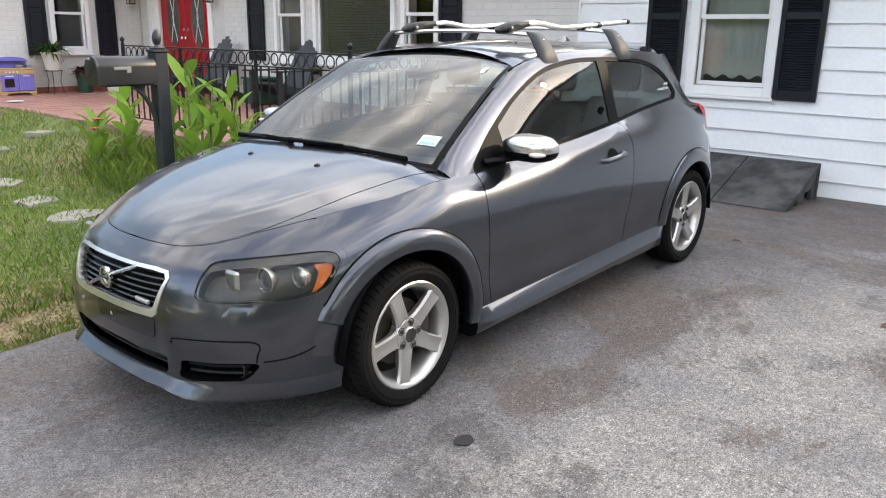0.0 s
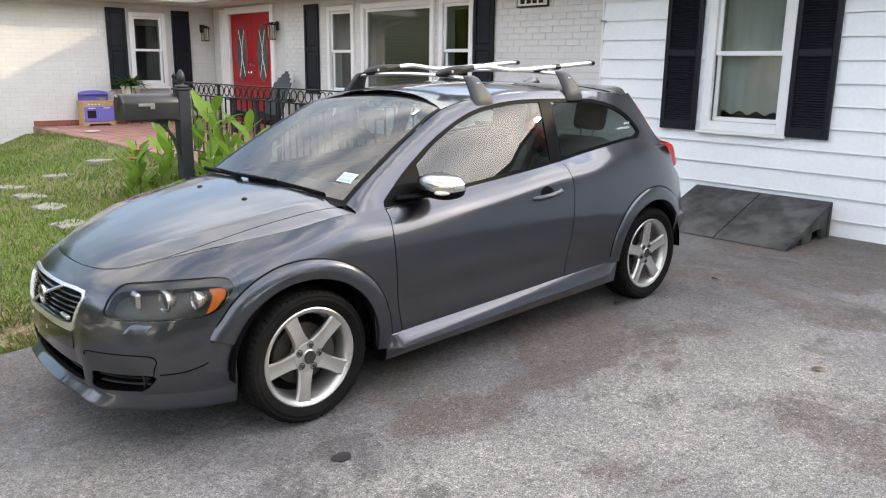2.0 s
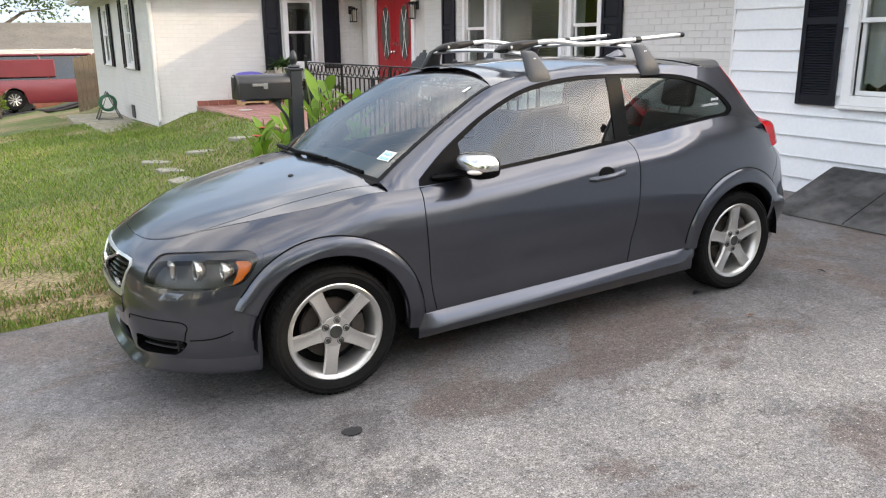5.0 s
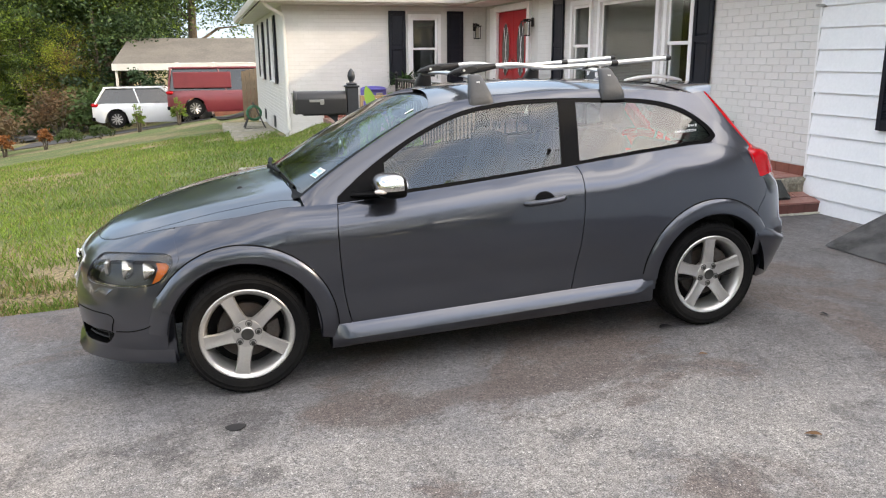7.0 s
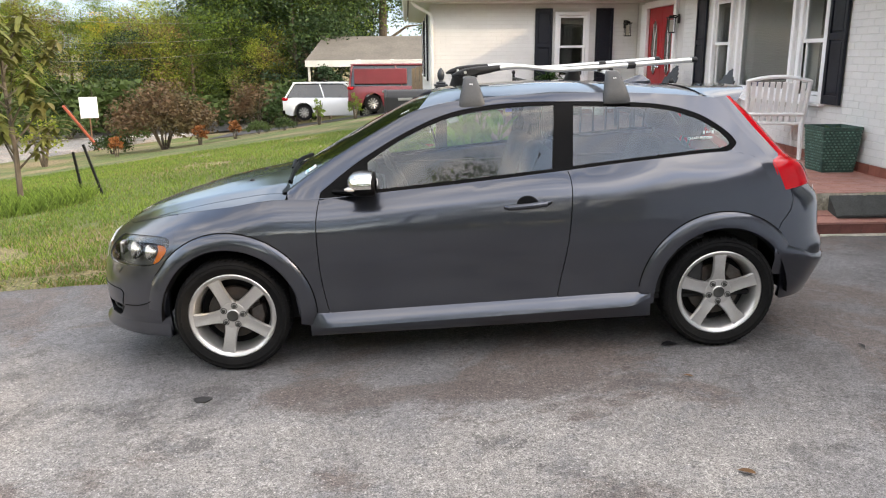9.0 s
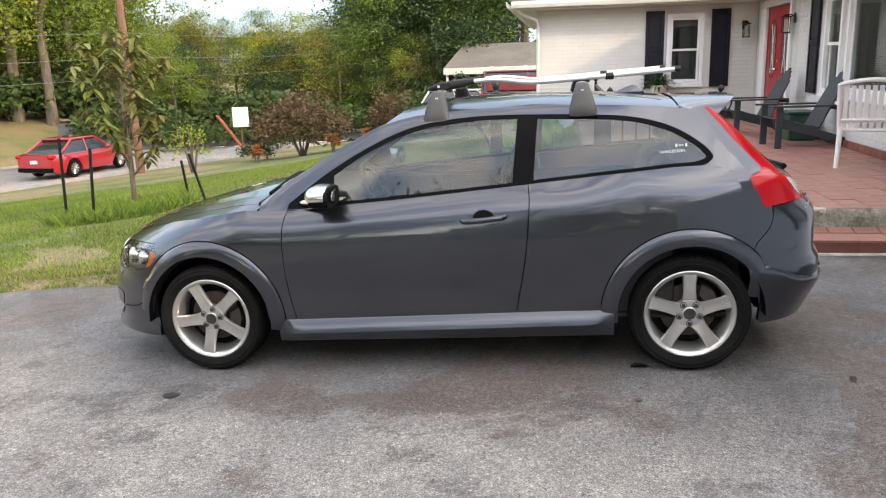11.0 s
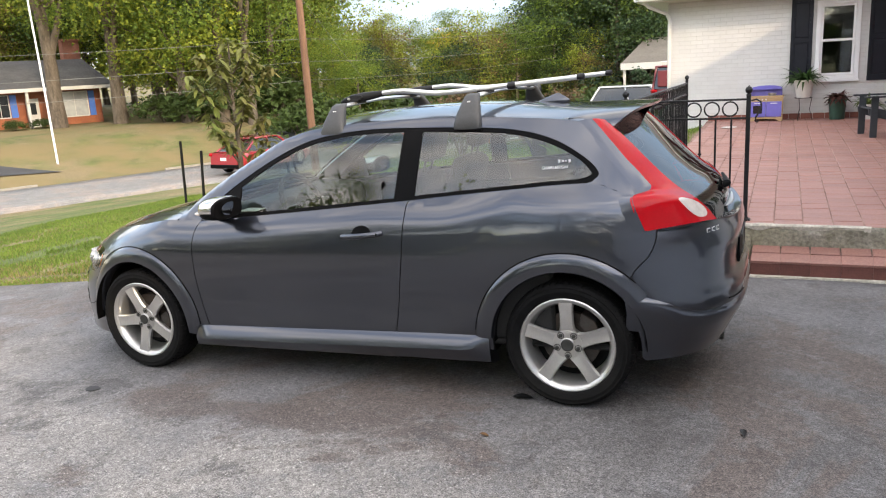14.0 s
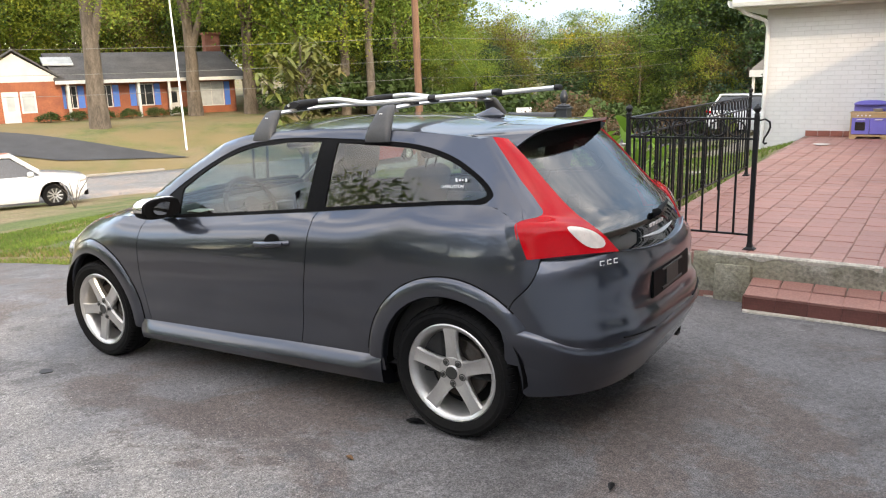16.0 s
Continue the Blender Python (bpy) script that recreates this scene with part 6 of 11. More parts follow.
skin("grille_back", GRILLE, M_SATINBLACK, front, body_point, (), 0.06, offset=-0.055)
skin("intake_back", INTAKE, M_SATINBLACK, front, body_point, (), 0.06, offset=-0.07)
grille = skin("grille_frame", inset(GRILLE, 1.012, 1.04), M_SATINCHROME, front, body_point, [inset(GRILLE, 0.962, 0.80, 0, 0.008)], 0.03, offset=0.005, inner=0.035, label="bright chrome grille surround")
for i in range(6):
    z = 0.528 + i * 0.0235
    w = 0.300 + (z - 0.53) * 0.24
    tb = bmesh.new()
    tube(tb, along_body([(front_sg(y, z), z) for y in np.linspace(-w, w, 22)], -0.014), 0.0075, 6, flat=0.75)
    part("grille_slat", tb, M_GLOSSBLACK, grille, smooth=True)
tb = bmesh.new()
tube(tb, along_body([(front_sg(y, z), z) for y, z in ((-0.165, 0.532), (-0.06, 0.578), (0.06, 0.625), (0.175, 0.668))], 0.002), 0.0115, 6, flat=0.7)
part("diagonal_bar", tb, M_CHROME, grille, "chrome diagonal bar")
eb = bmesh.new()
c = body_point(0.0, 0.598)
lathe(eb, [(0.043, 0.004), (0.045, -0.008), (0.038, -0.012), (0.031, -0.010), (0.029, -0.004), (0.001, -0.004)], 32, "x", (c.x - 0.004, 0, 0.598))
part("emblem", eb, M_CHROME, grille, "round chrome emblem", smooth=30)
part("emblem_bar", boxes(((c.x - 0.018, -0.03, 0.592), (c.x - 0.008, 0.03, 0.604)), bevel=0.002), M_GLOSSBLACK, grille)
c = body_point(front_sg(-0.235, 0.552), 0.552)
part("trim_badge", box(bmesh.new(), (c.x - 0.004, -0.285, 0.545), (c.x + 0.012, -0.195, 0.561), 0.003), M_RACKALU, grille, "small silver bar badge")
for i in range(3):
    z = 0.290 + i * 0.022
    tb = bmesh.new()
    tube(tb, along_body([(front_sg(y, z), z) for y in np.linspace(-0.335, 0.335, 14)], -0.04), 0.005, 6)
    part("intake_slat", tb, M_BLACKPLASTIC, front)
skin("plate_holder", [(front_sg(y, z), z) for y, z in dense([(-0.07, 0.418), (0.30, 0.418), (0.31, 0.428), (0.31, 0.486), (0.30, 0.494), (-0.07, 0.494), (-0.08, 0.486), (-0.08, 0.428)], 0.04)], M_GLOSSBLACK, front, body_point, (), 0.04, offset=0.004, inner=0.006, label="smoked blank plate holder")
for y in (-0.02, 0.25):
    c = body_point(front_sg(y, 0.452), 0.452)
    tb = bmesh.new()
    lathe(tb, [(0.008, 0.01), (0.008, -0.004), (0.003, -0.006)], 10, "x", (c.x, y, 0.452))
    part("plate_screw", tb, M_RACKALU, front)
for y in (-0.247, 0.247):
    nb = bmesh.new()
    lathe(nb, [(0.016, -0.006), (0.015, 0.006), (0.006, 0.012)], 12, "z")
    nz = part("washer_nozzle", nb, M_BLACKPLASTIC, CAR, "black screen washer nozzle", smooth=True)
    nz.location = (-1.27, y, bonnet_mid(-1.27) - 0.006)


# -- wipers
def wiper(pivot, knee, tip0, tip1):
    ob = new("wiper")
    ob.parent = CAR
    b = bmesh.new()
    tube(b, [pivot, Vector(pivot) + Vector((0, 0, 0.012)), knee], [0.016, 0.012, 0.007], 8)
    part("wiper_arm", b, M_SATINBLACK, ob, smooth=True)
    b = bmesh.new()
    tube(b, [tip0, (Vector(tip0) + Vector(tip1)) / 2 + Vector((-0.004, 0, 0.006)), tip1], 0.009, 6, flat=1.6)
    part("wiper_blade", b, M_SATINBLACK, ob)


wiper((-1.075, 0.20, 0.985), (-1.04, -0.16, 1.000), (-1.045, 0.12, 0.990), (-1.005, -0.545, 0.972))
wiper((-1.03, 0.68, 0.965), (-1.06, 0.40, 0.985), (-1.02, 0.70, 0.970), (-1.065, 0.18, 0.990))
cow = bmesh.new()
rows = []
for y in np.linspace(-0.70, 0.70, 25):
    k = (abs(y) / 0.7) ** 2
    rows.append([cow.verts.new(p) for p in ((-1.085 + 0.06 * k, y, 0.968 - 0.03 * k), (-1.03 + 0.05 * k, y, 0.980 - 0.026 * k), (-0.985 + 0.04 * k, y, 0.955 - 0.02 * k))])
for p, q in zip(rows, rows[1:]):
    for i in range(2):
        cow.faces.new((p[i], p[i + 1], q[i + 1], q[i]))
part("cowl", cow, M_SATINBLACK, CAR, "black plastic scuttle panel", smooth=True)


# -- mirrors, handles
def blob(bm, c, r, n=20, m=12, p=2.6, cut=None):
    """A rounded block: a superellipsoid, flattened at +x when cut is given."""
    rings = []
    for j in range(m + 1):
        a = -math.pi / 2 + math.pi * j / m
        ca, sa = math.cos(a), math.sin(a)
        ring = []
        for i in range(n):
            b = 2 * math.pi * i / n
            cb, sb = math.cos(b), math.sin(b)
            f = (abs(ca * cb) ** p + abs(ca * sb) ** p + abs(sa) ** p) ** (-1 / p)
            x = r[0] * ca * cb * f
            if cut is not None:
                x = min(x, cut)
            ring.append(bm.verts.new((c[0] + x, c[1] + r[1] * ca * sb * f, c[2] + r[2] * sa * f)))
        rings.append(ring)
    for p0, p1 in zip(rings, rings[1:]):
        for i in range(n):
            try:
                bm.faces.new((p0[i], p0[(i + 1) % n], p1[(i + 1) % n], p1[i]))
            except ValueError:
                pass
    bmesh.ops.remove_doubles(bm, verts=bm.verts, dist=0.0008)
    return bm


for s in (-1, 1):
    mirror = new("wing_mirror")
    mirror.parent = CAR
    b = bmesh.new()
    blob(b, (0, 0, 0), (0.066, 0.118, 0.068), 26, 16, 2.8, 0.028)
    low = bmesh.new()
    blob(low, (0.002, 0, -0.004), (0.066, 0.117, 0.067), 26, 16, 2.8, 0.034)
    doomed = [v for v in b.verts if v.co.z < -0.020]
    bmesh.ops.delete(b, geom=doomed, context="VERTS")
    part("mirror_cap", b, M_CHROME, mirror, "chrome mirror cap", smooth=True)
    part("mirror_housing", low, M_SATINBLACK, mirror, "black mirror housing", smooth=True)
    gb = bmesh.new()
    lathe(gb, [(0.040, 0.0), (0.040, 0.004), (0.001, 0.005)], 24, "x")
    for v in gb.verts:
        v.co.y *= 1.7
    g = part("mirror_glass", gb, M_DARKMIRROR, mirror)
    g.matrix_basis = pose(0.036, 0, -0.004, 0, 3, -7 * s)
    lb = bmesh.new()
    blob(lb, (-0.042, s * 0.072, -0.018), (0.034, 0.034, 0.014), 14, 8, 2.4)
    part("repeater_lamp", lb, M_CLEARLENS, mirror, "clear side repeater", smooth=True)
    ab = bmesh.new()
    tube(ab, [(-0.12, -s * 0.13, -0.066), (-0.05, -s * 0.085, -0.062), (0.0, -s * 0.02, -0.052)], [0.030, 0.026, 0.022], 10, flat=0.55)
    part("mirror_arm", ab, M_SATINBLACK, mirror, smooth=True)
    mirror.matrix_basis = pose(-0.565, s * 0.91, 1.006)
    mirror.scale = (1.38, 1.12, 0.88)
    # handle, with a flat black patch for the shade in its scoop
    hd = new("door_handle")
    hd.parent = CAR
    sb = bmesh.new()
    for_pts = [(0.272 + 0.058 * math.cos(a), 0.848 + (0.046 if math.sin(a) > 0 else 0.012) * math.sin(a)) for a in np.linspace(0, 2 * math.pi, 24, endpoint=False)]
    rows = []
    for k, off in ((1.0, 0.0012), (0.9, 0.0008), (0.7, 0.0006)):
        ring = []
        for x, z in for_pts:
            xx, zz = 0.272 + (x - 0.272) * k, 0.842 + (z - 0.842) * k
            a = sigma_x(xx, zz)
            q = body_point(a, zz) + body_normal(body_point, a, zz) * off
            ring.append(sb.verts.new((q.x, q.y * (-s), q.z) if s > 0 else q))
        rows.append(ring)
    for p, q in zip(rows, rows[1:]):
        for i in range(24):
            sb.faces.new((p[i], p[(i + 1) % 24], q[(i + 1) % 24], q[i]))
    sb.faces.new(rows[-1])
    part("handle_scoop", sb, M_SATINBLACK, hd, "flat black patch for the shade in the handle scoop", smooth=True)
    b = bmesh.new()
    y = abs(body_point(sigma_x(0.27, 0.85), 0.85).y)
    tube(b, [(0.158, s * (y - 0.004), 0.838), (0.175, s * (y + 0.022), 0.840), (0.27, s * (y + 0.032), 0.846), (0.365, s * (y + 0.026), 0.854), (0.388, s * (y - 0.002), 0.856)], [0.013, 0.016, 0.0165, 0.016, 0.014], 10, flat=0.95)
    part("grip", b, M_PAINT, hd, "body-coloured pull handle", smooth=True)
lk = bmesh.new()
lathe(lk, [(0.008, 0.01), (0.008, -0.003), (0.005, -0.004)], 12, "y", (0.372, -0.902, 0.855))
part("door_lock", lk, M_SATINBLACK, CAR)

# -- tail: plate recess, badge, wiper, exhausts
tail_c = body_point(TAIL, 0.66)
part("plate_recess", box(bmesh.new(), (tail_c.x - 0.02, -0.27, 0.585), (tail_c.x + 0.006, 0.27, 0.715), 0.005), M_SATINBLACK, CAR, "dark empty number plate recess")
part("plate_bracket", boxes(((tail_c.x + 0.004, -0.15, 0.60), (tail_c.x + 0.012, 0.15, 0.612)), ((tail_c.x + 0.004, -0.15, 0.69), (tail_c.x + 0.012, 0.15, 0.70)), ((tail_c.x + 0.004, -0.09, 0.612), (tail_c.x + 0.010, 0.09, 0.69)), bevel=0.002),
     M_LAMPHOUSE, CAR, "bare grey plate bracket")
p = hatch(0.0, 0.955)
hb = bmesh.new()
tube(hb, [hatch(u, 0.955 - 0.02 * u * u) + Vector((0.010, 0, 0)) for u in np.linspace(-0.46, 0.46, 13)], [0.003 + 0.010 * (1 - abs(u) ** 2.0) for u in np.linspace(-1, 1, 13)], 8, flat=0.55)
part("tailgate_handle", hb, M_SATINCHROME, CAR, "slim chrome tailgate handle blade", smooth=True)
for i in range(5):
    q = hatch(-0.18 + i * 0.09, 0.925)
    part("maker_badge", box(bmesh.new(), (q.x + 0.001, q.y - 0.013, q.z - 0.008), (q.x + 0.007, q.y + 0.013, q.z + 0.010), 0.002), M_SATINCHROME, CAR, "small chrome bar badge")
for i in range(3):
    a = sigma_y(0.585 - i * 0.034, 0.812, True)
    nn = body_normal(body_point, a, 0.812)
    q = body_point(a, 0.812)
    bb = bmesh.new()
    for lo, hi in (((-0.012, 0.007), (0.012, 0.011)), ((-0.012, -0.011), (0.012, -0.007)), ((-0.012, -0.007), (-0.007, 0.007))):
        box(bb, (0.0, lo[0], lo[1]), (0.004, hi[0], hi[1]), 0.001)
    bd = part("model_badge", bb, M_SATINCHROME, CAR, "small silver bar badge")
    bd.matrix_basis = pose(q.x, q.y, q.z, 0, 0, math.degrees(math.atan2(nn.y, nn.x)))
b = bmesh.new()
p0, p1 = hatch(0.05, 0.86), hatch(0.62, 0.80)
tube(b, [p0 + Vector((0.01, 0, 0.0)), p0 + Vector((0.03, 0, 0.008)), p1 + Vector((0.018, 0, 0.004))], [0.022, 0.017, 0.008], 8)
part("rear_wiper", b, M_SATINBLACK, CAR, "black rear wiper", smooth=True)
for s in (-1, 1):
    b = bmesh.new()
    lathe(b, [(0.038, -0.22), (0.040, 0.0), (0.037, 0.004), (0.033, 0.0), (0.032, -0.18)], 24, "x", (1.985, s * 0.36, 0.250))
    part("exhaust_pipe", b, M_LAMPHOUSE, CAR, "dark round exhaust tip", smooth=30)
for m in (False, True):
    tb = bmesh.new()
    tube(tb, along_body([(sigma_y(y, 0.47, True), 0.462 + 0.008 * i) for i, y in enumerate((0.30, 0.40, 0.50, 0.56))], 0.001), 0.007, 6, flat=0.5)
    part("reflector_strip", flip_y(tb) if m else tb, M_SATINBLACK, CAR)


# -- stickers on the glass
def on_screen(u, v, lift=0.004):
    return screen(u, v) + Vector((-0.5, 0, 0.85)).normalized() * lift


def sticker(name, u0, u1, v0, v1, mat, lift, label):
    b = bmesh.new()
    g = [[b.verts.new(on_screen(u0 + (u1 - u0) * i / 4, v0 + (v1 - v0) * j / 3, lift)) for i in range(5)] for j in range(4)]
    for j in range(3):
        for i in range(4):
            b.faces.new((g[j][i], g[j][i + 1], g[j + 1][i + 1], g[j + 1][i]))
    return part(name, b, mat, CAR, label)


sticker("inspection_sticker", -0.90, -0.755, 0.155, 0.235, M_WHITE, 0.003, "pale blue and white windscreen sticker")
sticker("sticker_band", -0.885, -0.77, 0.162, 0.182, M_PALEBLUE, 0.005, "blue band")
for k in range(6):
    u = -0.875 + k * 0.018
    sticker("sticker_print", u, u + 0.011, 0.196, 0.222, M_PALEBLUE, 0.005, "printed bar")
sticker("small_sticker", -0.80, -0.755, 0.84, 0.90, M_WHITE, 0.003, "small white sticker")


def flat_text(name, body, size, mat, m, parent=None, label=""):
    cu = bpy.data.curves.new(name, "FONT")
    cu.body, cu.size, cu.extrude, cu.align_x, cu.align_y = body, size, 0.0008, "CENTER", "CENTER"
    tmp = new(name, cu)
    bpy.context.view_layer.update()
    me = bpy.data.meshes.new_from_object(tmp.evaluated_get(bpy.context.evaluated_depsgraph_get()))
    bpy.data.objects.remove(tmp)
    me.materials.clear()
    me.materials.append(mat)
    ob = new(name, me)
    ob.parent = parent
    ob.matrix_basis = m
    if label:
        ob["label"] = label
    return ob


cpt = glass_side(1.285, 1.146)
tilt = 90 - math.degrees(math.atan2(0.40, 1.0))
flat_text("window_decal", "CHARLESTON", 0.021, M_WHITE, pose(cpt.x - 0.035, cpt.y - 0.006, cpt.z - 0.012, tilt - 2, 0, -6) @ pose(0, 0, 0, 0, 0, 2), CAR, "white lettered decal on the quarter glass")
for i, (x0, w, h) in enumerate(((0.0, 0.010, 0.016), (0.022, 0.010, 0.010), (0.04, 0.008, 0.010), (0.062, 0.010, 0.016))):
    q = glass_side(1.268 + x0 * 0.8, 1.164)
    part("decal_bar", boxes(((q.x, q.y - 0.007, q.z - h / 2), (q.x + w, q.y - 0.0055, q.z + h / 2))), M_WHITE, CAR)


# -- cabin
def rounded(lo, hi, r=0.03, seg=3):
    return box(bmesh.new(), lo, hi, r, seg)


def seat(x, y, rear=False):
    st = new("seat")
    st.parent = CAR
    b = rounded((-0.26, -0.24, -0.09), (0.25, 0.24, 0.06), 0.05)
    part("seat_cushion", b, M_SEAT, st, smooth=True)
    b = rounded((-0.06, -0.24, 0.0), (0.07, 0.24, 0.58 if not rear else 0.50), 0.05)
    for v in b.verts:
        t = clamp(v.co.z / 0.58)
        v.co.y *= 1.0 - 0.22 * t * t
        v.co.x += -0.02 * math.cos(v.co.y * 6.0)
    bmesh.ops.rotate(b, verts=b.verts, cent=(0, 0, 0), matrix=Matrix.Rotation(radians(18), 3, "Y"))
    back = part("seat_back", b, M_SEAT, st, smooth=True)
    back.location = (0.24, 0, 0.02)
    z = 0.64 if not rear else 0.55
    b = rounded((-0.045, -0.125, 0.0), (0.045, 0.125, 0.185), 0.042)
    hr = part("headrest", b, M_SEAT, st, smooth=True)
    hr.matrix_basis = pose(0.24 + 0.33 * z, 0, z - 0.01, 0, 12, 0)
    b = bmesh.new()
    for yy in (-0.05, 0.05):
        tube(b, [(0.24 + 0.31 * (z - 0.12), yy, z - 0.12), (0.24 + 0.33 * z, yy, z + 0.03)], 0.007, 6)
    part("headrest_post", b, M_LAMPHOUSE, st)
    st.matrix_basis = pose(x, y, 0.53 if not rear else 0.56)


for y in (-0.36, 0.36):
    seat(0.02, y)
    seat(0.88, y * 0.95, True)
cb = bmesh.new()
for lo, hi in (((-0.93, -0.80, 0.27), (1.62, 0.80, 0.30)), ((-0.78, -0.80, 0.30), (1.25, -0.75, 0.885)), ((-0.78, 0.75, 0.30), (1.25, 0.80, 0.885)), ((1.25, -0.70, 0.30), (1.60, 0.70, 0.82)), ((-0.30, -0.10, 0.30), (0.45, 0.10, 0.56))):
    box(cb, lo, hi, 0.015)
part("cabin_lining", cb, M_CABIN, CAR, "dark cabin floor and door cards")
db = rounded((-0.97, -0.73, 0.62), (-0.56, 0.73, 0.925), 0.07)
for v in db.verts:
    if v.co.x < -0.8 and v.co.z > 0.8:
        v.co.z += 0.012
dash = part("dashboard", db, M_CABIN, CAR, smooth=True)
part("instrument_hood", rounded((-0.72, -0.52, 0.86), (-0.50, -0.22, 0.965), 0.04), M_CABIN, dash, smooth=True)
part("centre_stack", rounded((-0.60, -0.11, 0.45), (-0.50, 0.11, 0.90), 0.02), M_LAMPHOUSE, dash)
sw = bmesh.new()
tube(sw, [(0, 0.185 * math.cos(a), 0.185 * math.sin(a)) for a in np.linspace(0, 2 * math.pi, 33)], 0.017, 8, cap=False)
for a in (0, 180, 270):
    tube(sw, [(0.02, 0, 0), (0.0, 0.17 * math.cos(radians(a)), 0.17 * math.sin(radians(a)))], 0.016, 6, flat=0.6)
lathe(sw, [(0.05, -0.03), (0.065, 0.02), (0.04, 0.03)], 16, "x")
wheel_ob = part("steering_wheel", sw, M_CABIN, CAR, "dark steering wheel", smooth=True)
wheel_ob.matrix_basis = pose(-0.40, -0.36, 0.93, 0, -25, 0)
part("paper_sheet", box(bmesh.new(), (-0.68, -0.62, 0.930), (-0.56, -0.50, 0.9335)), M_WHITE, dash, "loose white paper on the dashboard")
rm = rounded((-0.32, -0.11, 1.255), (-0.27, 0.11, 1.315), 0.02)
part("rear_view_mirror", rm, M_SATINBLACK, CAR, "dark interior mirror", smooth=True)
b = bmesh.new()
tube(b, [(0.36, -0.74, 1.10), (0.30, -0.70, 0.95), (0.12, -0.62, 0.62)], 0.02, 4, flat=0.1)
part("seat_belt", b, M_SATINBLACK, CAR)
part("headlining", boxes(((-0.15, -0.54, 1.352), (1.30, 0.54, 1.358))), M_CLOTH, CAR, "pale headlining")


# -- roof rack: four feet, two bars, two folded carriers
RACK = thing("roof_rack", pose(0, 0, 0.0394, 0, -1.71, 0), "silver roof bars with grey plastic feet on the car roof", "roof rack")
for xb in (0.015, 0.800):
    zb = 1.487 if xb < 0.4 else 1.490
    b = bmesh.new()
    pts = [(xb, y, zb + 0.018 * (1 - (y / 0.5) ** 2)) for y in np.linspace(-0.50, 0.50, 15)]
    tube(b, pts, 0.030, 12, flat=0.36)
    part("crossbar", b, M_RACKALU, RACK, "silver aero crossbar", smooth=True)
    for s in (-1, 1):
        b = bmesh.new()
        rings = []
        for t, y, z, hx, hy in ((0.0, 0.612, roof_z(xb) - 0.058, 0.072, 0.016), (0.12, 0.608, roof_z(xb) - 0.030, 0.073, 0.026), (0.4, 0.582, roof_z(xb) + 0.020, 0.062, 0.032), (0.7, 0.545, zb - 0.030, 0.047, 0.034), (0.9, 0.512, zb + 0.006, 0.036, 0.034),
                               (1.0, 0.490, zb + 0.017, 0.028, 0.024)):
            rings.append([b.verts.new((xb + hx * math.copysign(abs(math.cos(a)) ** 0.6, math.cos(a)), s * (y + hy * math.copysign(abs(math.sin(a)) ** 0.6, math.sin(a))), z)) for a in np.linspace(0, 2 * math.pi, 20, endpoint=False)])
        for p, q in zip(rings, rings[1:]):
            for i in range(20):
                b.faces.new((p[i], p[(i + 1) % 20], q[(i + 1) % 20], q[i]))
        b.faces.new(rings[0][::-1])
        b.faces.new(rings[-1])
        foot = part("rack_foot", b, M_RACKGREY, RACK, "dark grey plastic rack foot", smooth=50)
        part("foot_pad", box(bmesh.new(), (xb - 0.076, s * 0.595 - 0.035, roof_z(xb) - 0.066), (xb + 0.076, s * 0.595 + 0.035, roof_z(xb) - 0.054), 0.004), M_SATINBLACK, foot)
        part("foot_mark", boxes(((xb - 0.008, s * 0.572 - 0.001, zb - 0.028), (xb - 0.002, s * 0.572 + 0.001, zb - 0.018)), ((xb + 0.002, s * 0.572 - 0.001, zb - 0.028), (xb + 0.008, s * 0.572 + 0.001, zb - 0.018))), M_WHITE, foot)
